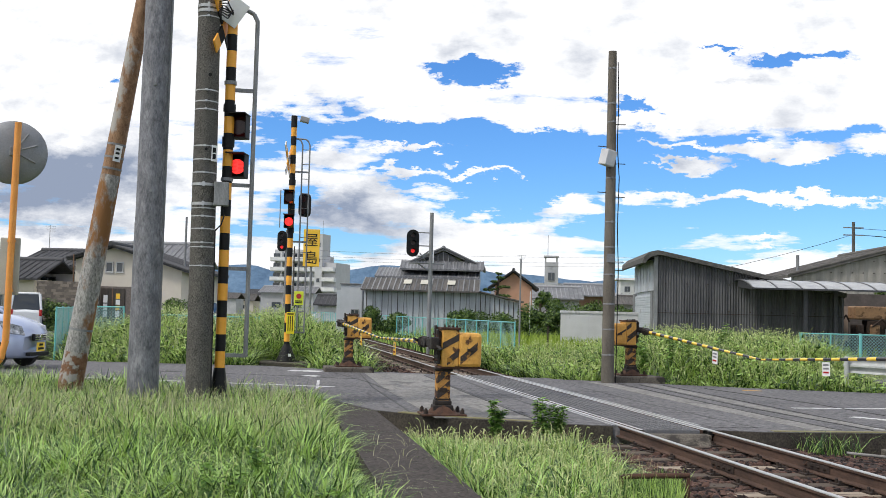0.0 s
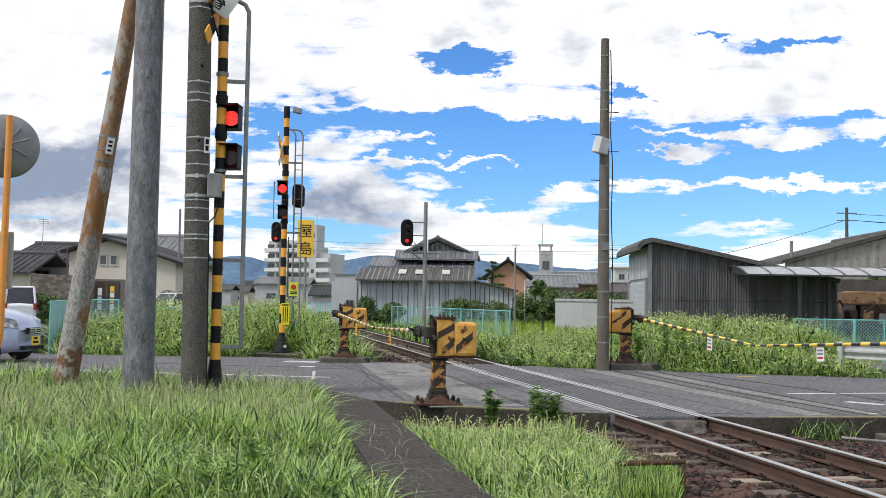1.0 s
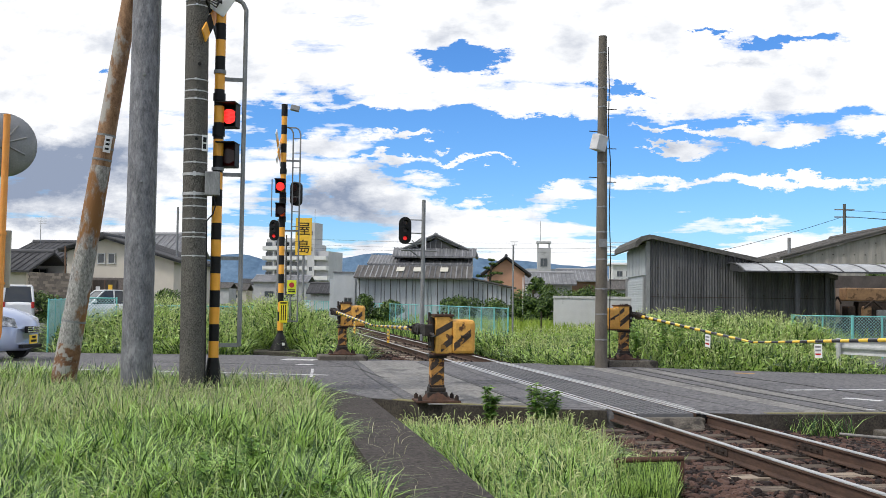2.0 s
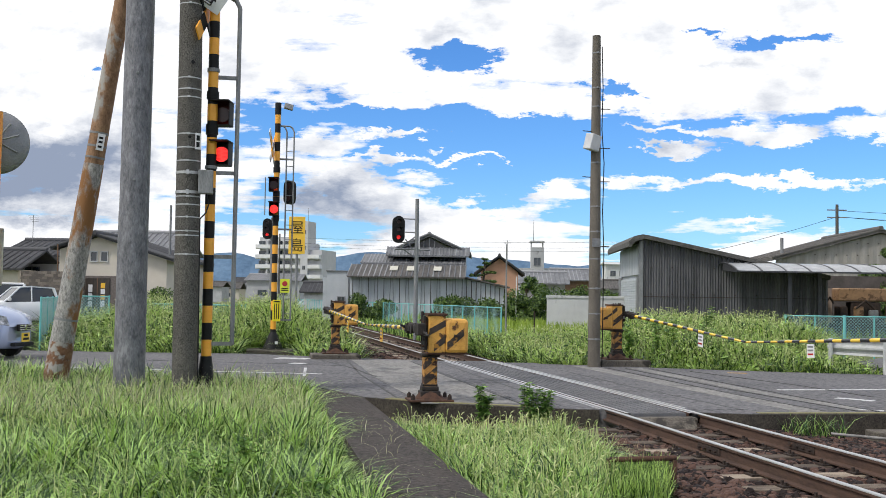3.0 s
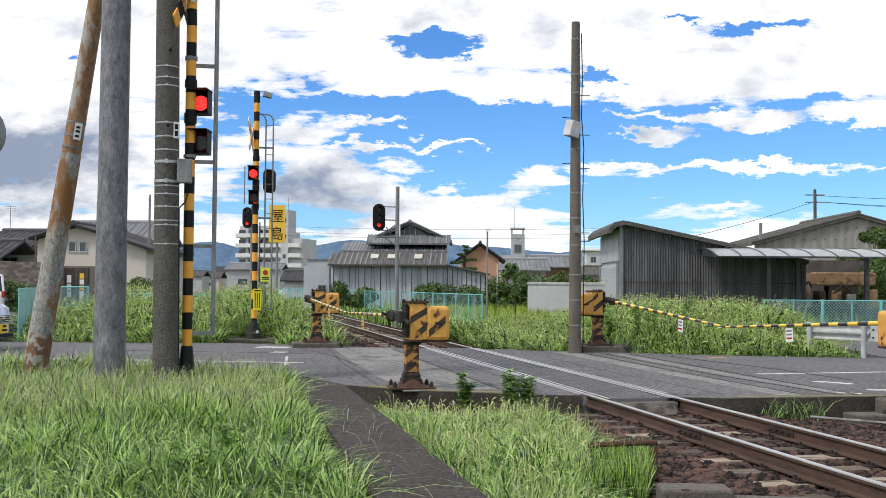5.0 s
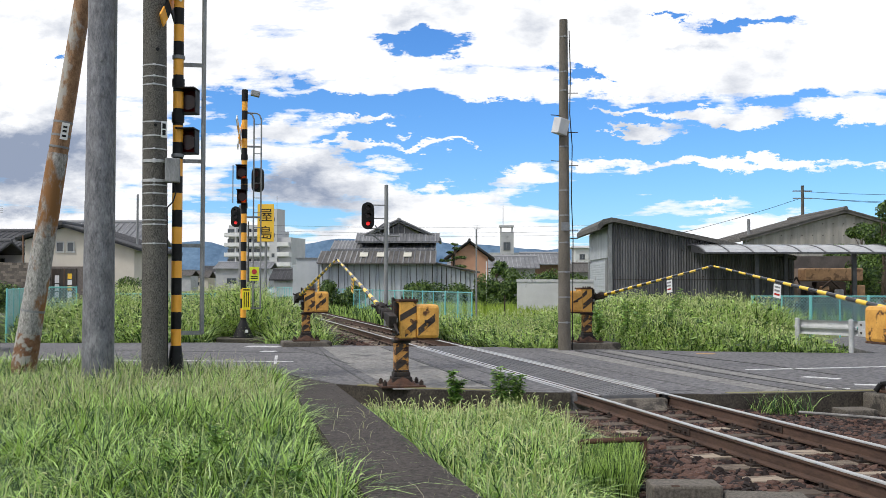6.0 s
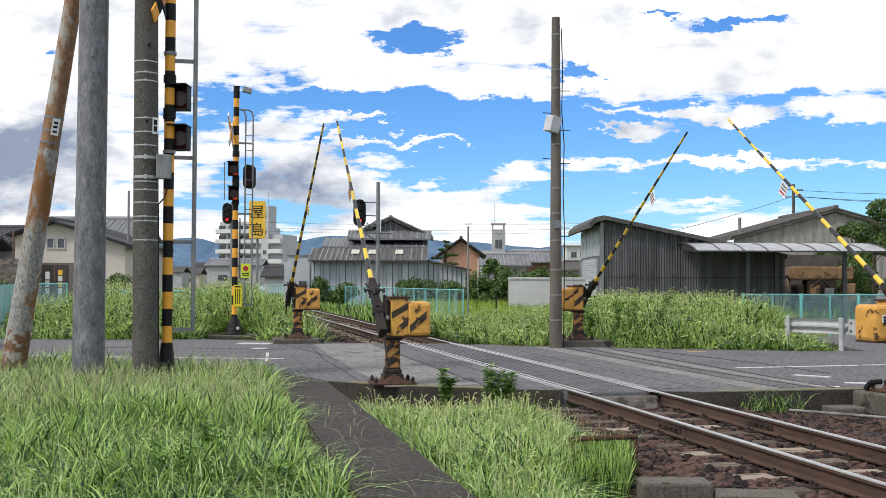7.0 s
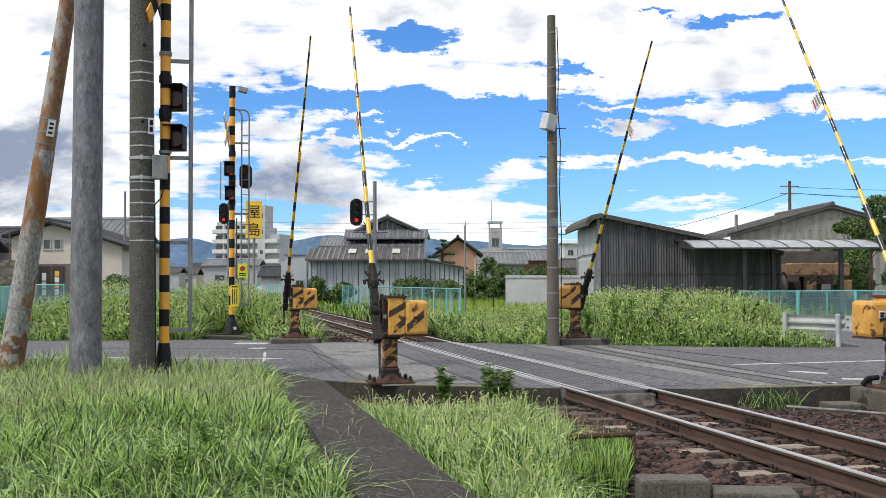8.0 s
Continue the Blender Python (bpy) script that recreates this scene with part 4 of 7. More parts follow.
def rusty_pole():
    a, b = Vector((-3.16, 18.17, -0.34)), Vector((-1.90, 17.89, 8.4))
    p = thing("stay_pole", Matrix.Translation(a), "leaning stay pole with peeling grey paint and rust", "stay pole")
    d = b - a
    bm = B()
    tube(bm, (0, 0, 0), d * 0.465, 0.203, 0.162, 28)
    part("lower_tube", bm, RUST_POLE, p)
    bm = B()
    tube(bm, (0, 0, 0), d * 0.125, 0.206, 0.197, 28)
    part("rusted_foot", bm, mat("flaking_rust_foot", (0.10, 0.045, 0.022), (0.24, 0.125, 0.07), 9, 0.9, 0, 0.8, 50, stain=(0.34, 0.325, 0.30), stain_at=0.50, stain_scale=5), p, "rusted lower end of the tube")
    bm = B()
    tube(bm, d * 0.465, d, 0.155, 0.122, 28)
    part("upper_tube", bm, mat("rusted_upper_tube", (0.15, 0.075, 0.038), (0.36, 0.215, 0.12), 12, 0.85, 0.0, 0.6, 60, stain=(0.36, 0.34, 0.31), stain_at=0.52, stain_scale=2.2, stretch=(1, 1, 0.5)), p, "rusted brown steel tube")
    for f, r in ((0.497, 0.160), (0.522, 0.158), (0.475, 0.164), (0.165, 0.196)):
        bm = B()
        tube(bm, d * f, d * (f + 0.004), r, r, 24)
        part("strap", bm, GALV, p)
    bm = B()
    box(bm, -0.06, 0.06, -0.004, 0.004, -0.14, 0.14)
    pl = part("number_plate", bm, WHITE, p, m=Matrix.Translation(d * 0.505 + Vector((0.07, -0.158, 0))) @ pose(0, 0, 0, 0, 8, 15))
    bm = B()
    for z in (-0.08, 0.0, 0.07):
        box(bm, -0.035, 0.03, -0.008, -0.0045, z - 0.018, z + 0.018)
    part("writing_bar", bm, BLACK, pl)


def right_pole():
    p = thing("concrete_post", pose(8.12, 23.5, -0.34), "weathered old concrete pole beside the crossing gate", "utility pole")
    bm = B()
    tube(bm, (0, 0, 0), (0, 0, 8.27), 0.155, 0.098, 20)
    part("shaft", bm, mat("old_dark_concrete", (0.085, 0.075, 0.06), (0.17, 0.15, 0.125), 4, 0.92, bump=0.6, fine=80, stretch=(1, 1, 0.3), stain=(0.24, 0.21, 0.18), stain_at=0.62, stain_scale=2), p)
    for z in (7.85, 7.0, 6.55, 5.2, 4.15, 3.55, 2.9, 2.2, 1.6, 1.0):
        strap(p, z, 0.158 - z * 0.0069, h=0.03)
    for z, s in ((6.5, 1), (5.95, -1), (5.55, 1), (4.85, -1), (4.75, 1), (3.2, 1), (3.0, 1)):
        bm = B()
        tube(bm, (s * 0.08, 0, z), (s * 0.34, -0.05, z), 0.011, 0.011, 6)
        part("step_bolt", bm, RUST_DARK, p)
    bm = B()
    box(bm, -0.16, 0.14, -0.13, 0.13, -0.19, 0.19, 0.02)
    part("speaker_box", bm, mat("grey_box", (0.45, 0.45, 0.46), (0.6, 0.6, 0.61), 3, 0.5, bump=0.05), p, "small grey loudspeaker box", m=pose(-0.13, -0.16, 5.66, 8, 10, 25))
    bm = B()
    pipe(bm, [(0.12, -0.06, 8.0), (0.15, -0.06, 7.0), (0.13, -0.06, 6.0), (0.19, -0.06, 5.2), (0.16, -0.07, 4.0), (0.2, -0.07, 3.0), (0.17, -0.07, 0.2)], 0.012, 6)
    part("cable", bm, BLACK, p)
    plate_text(p, -0.02, -0.15, 3.28, 0.2, 0.2, 1, GALV, GALV)


def mirror_post():
    p = thing("traffic_mirror", pose(-3.20, 14.08, -0.34), "round convex traffic mirror on an orange post", "traffic mirror")
    bm = B()
    pipe(bm, [(-0.55, 0, 0), (-0.45, 0, 0.6), (-0.24, 0, 0.95), (-0.06, 0, 1.16), (-0.01, 0, 1.4), (0.01, 0, 4.22)], 0.044, 16)
    part("post", bm, ORANGE_POST, p)
    bm = B()
    box(bm, -0.15, 0.10, 0.055, 0.075, 1.98, 2.72, 0.012)
    part("sign_back", bm, mat("pale_sign_back", (0.36, 0.35, 0.30), (0.46, 0.45, 0.39), 3, 0.6), p, "pale blank back of a small sign")
    for z in (2.02, 2.66):
        bm = B()
        tube(bm, (0, 0, z), (0, 0, z + 0.03), 0.052, 0.052, 16)
        part("band", bm, ORANGE_POST, p)
    bm = B()
    n = 40
    prof = [(0.0, -0.10), (0.16, -0.085), (0.30, -0.05), (0.39, -0.01), (0.42, 0.02), (0.42, 0.045), (0.40, 0.06)]
    rings = []
    for r, y in prof:
        rings.append([bm.verts.new((r * math.cos(2 * math.pi * i / n), y, r * math.sin(2 * math.pi * i / n))) for i in range(n)] if r else [bm.verts.new((0, y, 0))] * n)
    for a, b in zip(rings, rings[1:]):
        for i in range(n):
            q = [a[i], a[(i + 1) % n], b[(i + 1) % n], b[i]]
            q = list(dict.fromkeys(q))
            f = bm.faces.new(q)
            f.smooth = True
    bm.faces.new(rings[-1])
    dsk = part("mirror_back", bm, MIRROR_BACK, p, "dark grey mirror back with a rim", m=pose(-0.07, 0.18, 3.85, 0, 0, 12))
    bm = B()
    box(bm, -0.05, 0.05, -0.14, -0.02, -0.06, 0.06, 0.01)
    for a in (20, -25, 55):
        c, s = math.cos(radians(a)), math.sin(radians(a))
        tube(bm, (0.05 * c, -0.105, 0.05 * s), (0.3 * c, -0.06, 0.3 * s), 0.014, 0.014, 6)
    part("bracket", bm, GALV, dsk)


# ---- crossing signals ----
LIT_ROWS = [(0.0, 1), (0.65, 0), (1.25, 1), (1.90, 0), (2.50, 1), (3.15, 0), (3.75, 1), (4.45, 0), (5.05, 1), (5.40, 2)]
FLASHERS = []


def banded_post(p, r, z0, z1, band, first, cone_h, flare=1.9):
    bm = B()
    z, k = z0, first
    while z < z1 - 0.01:
        e = min(z + band, z1)
        tube(bm, (0, 0, z), (0, 0, e), r, r, 20, k % 2, caps=False)
        z, k = e, k + 1
    bmesh.ops.remove_doubles(bm, verts=bm.verts, dist=0.0005)
    part("post", bm, [POST_YEL, BLACK], p, "yellow and black banded steel post")
    bm = B()
    tube(bm, (0, 0, 0.0), (0, 0, 0.05), r * (flare + 1.0), r * (flare + 1.0), 8)
    tube(bm, (0, 0, 0.05), (0, 0, cone_h), r * flare, r * 1.08, 8)
    part("base", bm, BLACK, p, "black flared steel base")
    for a in range(4):
        bm = B()
        c, s = math.cos(a * math.pi / 2 + 0.4), math.sin(a * math.pi / 2 + 0.4)
        tube(bm, (c * r * 2.9, s * r * 2.9, 0.04), (c * r * 2.9, s * r * 2.9, 0.1), 0.02, 0.02, 6)
        part("bolt", bm, RUST_DARK, p)


def warning_lamp(p, x, y, z, yaw, phase, lens_off=0.0):
    """A hooded lamp; a turning disc, glowing front and dark back, imitates its flashing."""
    bm = B()
    W, H, D = 0.138, 0.195, 0.13
    box(bm, -W, W, 0.11, 0.15, -H, H, 0.012)
    box(bm, -W, -W + 0.012, -D, 0.11, -H, H)
    box(bm, W - 0.012, W, -D, 0.11, -H, H)
    box(bm, -W, W, -D, 0.11, -H, -H + 0.012)
    box(bm, -W - 0.015, W + 0.015, -D - 0.14, 0.11, H - 0.012, H + 0.004)
    housing = part("lamp_housing", bm, BLACK, p, "black lamp housing with a hood", m=pose(x, y, z, 0, 0, yaw))
    bm = B()
    tube(bm, (0, 0.15, 0), (0, 0.22, 0), 0.05, 0.05, 10)
    part("lamp_bracket", bm, BLACK, housing)
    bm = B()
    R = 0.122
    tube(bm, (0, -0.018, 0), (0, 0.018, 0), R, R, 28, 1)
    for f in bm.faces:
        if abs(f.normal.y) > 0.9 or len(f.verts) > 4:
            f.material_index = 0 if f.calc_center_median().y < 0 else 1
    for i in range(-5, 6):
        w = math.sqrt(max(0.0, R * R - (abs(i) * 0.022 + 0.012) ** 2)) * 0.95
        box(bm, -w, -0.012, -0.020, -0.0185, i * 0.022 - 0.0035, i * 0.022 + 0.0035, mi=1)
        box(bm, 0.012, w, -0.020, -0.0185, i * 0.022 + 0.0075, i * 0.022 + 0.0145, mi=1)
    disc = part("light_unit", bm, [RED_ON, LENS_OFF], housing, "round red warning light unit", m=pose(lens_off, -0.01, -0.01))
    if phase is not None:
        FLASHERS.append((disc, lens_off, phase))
    return housing


def post_near():
    p = thing("crossing_signal", pose(-0.62, 17.08, -0.02), "yellow and black crossing warning post with red lamps", "crossing signal", "crossing signals")
    bm = B()
    box(bm, -0.4, 0.4, -0.4, 0.4, -0.4, 0.0, 0.02)
    part("footing", bm, CONCRETE, p)
    banded_post(p, 0.082, 0.32, 6.9, 0.272, 1, 0.6)
    for z, h in ((4.18, 0.16), (4.76, 0.12), (3.62, 0.05), (5.2, 0.06)):
        bm = B()
        tube(bm, (0, 0, z), (0, 0, z + h), 0.1, 0.1, 16)
        part("collar", bm, BLACK if h > 0.1 else GALV, p)
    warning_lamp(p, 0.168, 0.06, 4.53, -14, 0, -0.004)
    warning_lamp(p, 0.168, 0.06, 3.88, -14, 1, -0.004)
    # side frame of grey tube
    bm = B()
    x = 0.40
    pipe(bm, [(x, 0, 0.78), (x, 0, 6.28), (x - 0.06, 0, 6.40), (x - 0.16, 0, 6.45), (0.06, 0, 6.46)], 0.036, 12)
    part("side_rail", bm, GALV, p, "grey steel tube frame")
    for z in (0.80, 3.56, 5.12, 2.2):
        bm = B()
        box(bm, 0.05, x, -0.02, 0.02, z - 0.03, z + 0.03)
        part("tie", bm, GALV, p)
    # crossed warning boards, seen almost from behind
    for s in (45, -45):
        bm = B()
        for k in range(5):
            box(bm, -0.6 + 0.24 * k, -0.36 + 0.24 * k, -0.012, 0.012, -0.11, 0.11, mi=k % 2)
        part("cross_board", bm, [POST_YEL, BLACK], p, "yellow and black crossed board", m=pose(-0.12 + 0.02 * (s > 0), 0.02, 6.15, 0, 0, 72) @ pose(0, 0.03 if s > 0 else 0, 0, 0, s, 0))
    bm = B()
    box(bm, -0.16, 0.16, -0.012, 0.012, -0.22, 0.22, 0.01)
    part("back_plate", bm, WHITE, p, "pale grey tilted plate", m=pose(0.02, -0.14, 6.38, 10, 32, 10))


def post_far():
    p = thing("crossing_signal", pose(0.77, 30.36, 0.0), "yellow and black crossing warning post with ladder", "crossing signal", "crossing signals")
    bm = B()
    box(bm, -0.75, 0.75, -0.6, 0.6, -0.4, 0.03, 0.03)
    part("footing", bm, CONCRETE, p)
    banded_post(p, 0.082, 0.33, 7.1, 0.272, 1, 0.52, 3.6)
    bm = B()
    tube(bm, (0, 0, 6.85), (0, 0, 7.2), 0.09, 0.09, 16)
    part("cap", bm, BLACK, p)
    bm = B()
    box(bm, -0.13, 0.13, -0.09, 0.09, -0.08, 0.08, 0.02)
    part("flood_lamp", bm, mat("grey_cast", (0.2, 0.2, 0.2), (0.34, 0.34, 0.34), 5, 0.5, 0.3), p, "small grey lamp head", m=pose(0.30, -0.1, 7.08, 0, 12, 0))
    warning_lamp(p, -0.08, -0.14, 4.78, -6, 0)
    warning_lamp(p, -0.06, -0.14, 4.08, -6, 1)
    bm = B()
    n = 10
    prof = [(0.15 * math.cos(a), 0.20 + 0.15 * math.sin(a)) for a in (math.pi * i / n for i in range(n + 1))]
    prof += [(-x, -z) for x, z in prof]
    extrude_y(bm, prof, -0.05, 0.16)
    side = part("side_lamp", bm, BLACK, p, "black oval lamp head turned to the side road", m=pose(0.36, 0.12, 4.60, 0, 0, -38))
    for z in (0.17, -0.17):
        bm = B()
        tube(bm, (0, -0.05, z), (0, -0.065, z), 0.10, 0.10, 18)
        part("lens", bm, LENS_OFF, side)
    for z in (5.15, 4.45, 3.75, 4.28):
        bm = B()
        tube(bm, (0, 0, z), (0, 0, z + 0.16), 0.1, 0.1, 14)
        part("collar", bm, BLACK, p)
    for x in (0.27, 0.48):
        bm = B()
        pipe(bm, [(x, 0, 0.85), (x, 0, 6.35), (x - 0.05, 0, 6.47), (x - 0.12, 0, 6.52), (0, 0, 6.53)], 0.022, 8)
        part("ladder_rail", bm, GALV, p, "grey steel ladder rail")
    for i in range(13):
        bm = B()
        tube(bm, (0.27, 0, 1.05 + 0.43 * i), (0.48, 0, 1.05 + 0.43 * i), 0.012, 0.012, 6)
        part("rung", bm, GALV, p)
    for z in (0.87, 3.5, 5.55):
        bm = B()
        box(bm, 0.03, 0.5, -0.02, 0.02, z - 0.025, z + 0.025)
        part("tie", bm, GALV, p)
    bm = B()
    pipe(bm, [(-0.32, 0, 3.9), (-0.32, 0, 5.0)], 0.015, 6)
    part("lamp_rail", bm, GALV, p)
    for s in (45, -45):
        bm = B()
        for k in range(5):
            box(bm, -0.6 + 0.24 * k, -0.36 + 0.24 * k, -0.012, 0.012, -0.1, 0.1, mi=k % 2)
        part("cross_board", bm, [WHITE, POST_YEL], p, "faded crossed warning board", m=pose(-0.12, -0.02, 5.9, 0, 0, 78) @ pose(0, 0.03 if s > 0 else 0, 0, 0, s, 0))
    bm = B()
    box(bm, 0.05, 0.13, -0.262, -0.255, 0.18, 0.26)
    part("base_mark", bm, WHITE, p, "small white painted mark")
    lime = mat("lime_yellow", (0.66, 0.72, 0.03), (0.72, 0.78, 0.05), 4, 0.4, bump=0.0)
    n = plate_text(p, 0.30, -0.12, 1.86, 0.27, 0.40, 0, BLACK, lime, "notice_plate", 0)
    tagged(n, "lime yellow emergency notice with a red button")
    bm = B()
    tube(bm, (0, -0.006, 0.06), (0, -0.014, 0.06), 0.075, 0.075, 20)
    part("red_button", bm, LAMP_RED, n)
    for z in (-0.08, -0.13):
        bm = B()
        box(bm, -0.1, 0.1, -0.008, -0.0045, z - 0.015, z + 0.015)
        part("writing_bar", bm, BLACK, n)
    brt = mat("bright_yellow", (0.82, 0.66, 0.01), (0.86, 0.70, 0.02), 4, 0.4, bump=0.0)
    n = plate_text(p, 0.08, -0.12, 1.14, 0.23, 0.62, 0, BLACK, brt, "notice_plate")
    tagged(n, "bright yellow notice plate with black writing")
    bm = B()
    box(bm, -0.09, 0.09, -0.009, -0.0045, 0.24, 0.28)
    part("writing_bar", bm, BLACK, n)
    for x in (-0.06, 0.0, 0.06):
        bm = B()
        box(bm, x - 0.012, x + 0.012, -0.009, -0.0045, -0.24, 0.2)
        part("writing_bar", bm, BLACK, n)


# ---- gates ----
ARMS = []


def gate(x, y, z, sx, s, az, r, off, angles, lbl):
    """sx: which side the machine box is on; s: which way along the track the arm points."""
    p = thing("crossing_gate", pose(x, y, z), lbl, "crossing gate", "crossing gates")
    yaw = 14.0
    bm = B()
    box(bm, -0.34, 0.34, -0.26, 0.26, 0.0, 0.035, 0.01)
    tube(bm, (0, 0, 0.035), (0, 0, 0.16), 0.24, 0.13, 12)
    part("base", bm, RUST, p, "rusty cast base plate")
    for a in (-0.28, 0.28):
        for b in (-0.2, 0.2):
            bm = B()
            tube(bm, (a, b, 0.03), (a, b, 0.10), 0.035, 0.03, 6)
            tube(bm, (a, b, 0.10), (a, b, 0.12), 0.018, 0.015, 6)
            part("anchor_bolt", bm, RUST_DARK, p)
    bm = B()
    box(bm, -0.105, 0.105, -0.10, 0.10, 0.14, 0.70, 0.02)
    col = part("column", bm, YELLOW_OLD, p, "rusty yellow and black pedestal")
    bm = B()
    for w_, za, zb in ((0.155, 0.03, 0.16), (0.13, 0.15, 0.23), (0.115, 0.22, 0.27)):
        box(bm, -w_, w_, -w_ * 0.9, w_ * 0.9, za, zb, 0.02)
    part("foot", bm, IRON, col, "dark rusty column foot")
    bm = B()
    box(bm, -0.14, 0.14, -0.126, 0.126, 0.67, 0.72, 0.02)
    part("collar", bm, IRON, col)
    for za in (0.24, 0.50):
        for ye in (-0.106, 0.10):
            bm = B()
            prof = [(-0.10, za), (-0.10, za + 0.13), (0.10, za + 0.30), (0.10, za + 0.15)] if za < 0.4 else [(-0.10, za - 0.02), (-0.10, za + 0.10), (0.02, za + 0.20), (0.10, za + 0.20), (0.10, za + 0.15)]
            extrude_y(bm, prof, ye, ye + 0.006)
            part("paint_stripe", bm, WORN_BLACK, col)
    bm = B()
    box(bm, -0.055, 0.055, -0.118, -0.106, 0.365, 0.415, 0.004)
    part("name_plate", bm, RUST_DARK, col)
    bm = B()
    lo, hi = (-0.08, 0.55) if sx > 0 else (-0.55, 0.08)
    box(bm, lo, hi, -0.22, 0.22, 0.715, 0.745, 0.006)
    part("shelf", bm, RUST, p, "rusty steel shelf under the case")
    # machine box: narrow gear case, rounded cover
    bm = B()
    x0, x1 = (-0.06, 0.20) if sx > 0 else (-0.20, 0.06)
    box(bm, x0, x1, -0.23, 0.23, 0.74, 1.30, 0.02)
    part("gear_case", bm, YELLOW, p, "worn yellow gear case")
    bm = B()
    box(bm, x0 - 0.02, x1 + 0.02, -0.25, 0.25, 1.30, 1.335, 0.006)
    part("lid_flange", bm, RUST, p)
    for a in (0.15, 0.38, 0.62, 0.85):
        bm = B()
        xx = x0 + (x1 - x0) * a
        tube(bm, (xx, -0.2, 1.33), (xx, -0.2, 1.365), 0.017, 0.014, 6)
        part("bolt", bm, RUST_DARK, p)
    bm = B()
    c0, c1 = (0.19, 0.55) if sx > 0 else (-0.55, -0.19)
    box(bm, c0, c1, -0.25, 0.25, 0.735, 1.255, 0.055)
    part("cover", bm, YELLOW, p, "rounded yellow machine cover with black stripe")
    # diagonal black stripes as raised paint
    def stripe(xa, xb, za, zb, ye, w):
        bm = B()
        v = [bm.verts.new(q) for q in ((xa, ye, za), (xa, ye, za + w), (xb, ye, zb + w), (xb, ye, zb))]
        v2 = [bm.verts.new((q.co.x, ye + 0.006, q.co.z)) for q in v]
        bm.faces.new(v)
        bm.faces.new(v2[::-1])
        for i in range(4):
            bm.faces.new((v[i], v[(i + 1) % 4], v2[(i + 1) % 4], v2[i]))
        part("paint_stripe", bm, WORN_BLACK, p)
    if sx > 0:
        stripe(x0 + 0.005, x1 - 0.005, 1.0, 1.14, -0.234, 0.10)
        stripe(x0 + 0.08, x1 - 0.005, 0.76, 0.90, -0.234, 0.11)
        stripe(c0 + 0.03, c1 - 0.07, 0.78, 1.00, -0.254, 0.12)
    else:
        stripe(x0 + 0.02, x1 - 0.01, 0.80, 0.98, -0.234, 0.14)
        stripe(x0 + 0.01, x0 + 0.13, 1.08, 1.18, -0.234, 0.1)
        stripe(c0 + 0.12, c1 - 0.02, 0.95, 1.08, -0.254, 0.05)
    bm = B()
    box(bm, (c0 + c1) / 2 - 0.05, (c0 + c1) / 2 + 0.05, -0.275, -0.25, 0.98, 1.02, 0.005)
    part("latch", bm, RUST_DARK, p)
    if sx < 0 and s > 0:
        plate_text(p, -0.40, -0.262, 1.06, 0.10, 0.10, 2, BLACK, WHITE, "number_plate")
        stripe(-0.38, -0.21, 0.75, 0.95, -0.256, 0.16)
    # bearing plates beside the case
    mx = -sx
    bm = B()
    for a, b, y0, y1, z0, z1 in ((0.07, 0.115, -0.17, 0.17, 0.78, 1.28), (0.10, 0.14, -0.19, -0.10, 0.92, 1.30), (0.09, 0.13, 0.05, 0.13, 0.90, 1.36)):
        lo, hi = sorted((mx * a, mx * b))
        box(bm, lo, hi, y0, y1, z0, z1, 0.01)
    tube(bm, (mx * 0.06, 0, 1.1), (mx * (abs(off) + 0.03), 0, 1.1), 0.045, 0.045, 14)
    part("shaft_bearing", bm, IRON, p, "dark iron shaft bearing")
    bm = B()
    for yy, zz in ((-0.12, 0.84), (-0.12, 1.22), (0.12, 0.84), (0.12, 1.22), (-0.14, 1.0)):
        tube(bm, (mx * 0.11, yy, zz), (mx * 0.145, yy, zz), 0.022, 0.018, 6)
    part("bearing_bolts", bm, RUST, p)
    bm = B()
    lo, hi = sorted((mx * 0.085, mx * 0.135))
    box(bm, lo, hi, -0.215, -0.19, 0.99, 1.05, 0.004)
    part("tag", bm, GALV, p)
    # arm, keyed later: pivots on the shaft, boom along its +y, counterweight behind
    arm = new("arm")
    arm.parent = p
    bm = B()
    for q in (-0.05, 0.05):
        box(bm, q - 0.012, q + 0.012, -0.34, 0.52, -0.05, 0.05, 0.01)
        box(bm, q - 0.02, q + 0.02, 0.02, 0.16, -0.075, 0.075, 0.012)
    tube(bm, (-0.085, 0, 0), (0.085, 0, 0), 0.07, 0.07, 16)
    tube(bm, (-0.07, 0.24, 0.0), (0.07, 0.24, 0.0), 0.035, 0.035, 10)
    box(bm, -0.045, 0.045, 0.10, 0.40, -0.035, 0.035, 0.01)
    part("side_plates", bm, IRON, arm, "dark iron arm plates")
    bm = B()
    box(bm, -0.06, 0.06, -0.50, -0.24, -0.10, 0.08, 0.015)
    box(bm, -0.06, 0.06, -0.27, -0.10, -0.07, 0.06, 0.015)
    part("counterweight", bm, IRON, arm, "dark iron counterweight")
    bm = B()
    tube(bm, (0.03, -0.45, -0.05), (0.0, -0.98, -0.09), 0.02, 0.016, 8)
    part("rod", bm, IRON, arm)
    bm = B()
    tube(bm, (0, 0.38, 0), (0, 0.48, 0), 0.06, 0.095, 12)
    tube(bm, (0, 0.48, 0), (0, 0.58, 0), 0.095, 0.07, 12)
    tube(bm, (0, 0.58, 0), (0, 0.80, 0), 0.07, 0.047, 12)
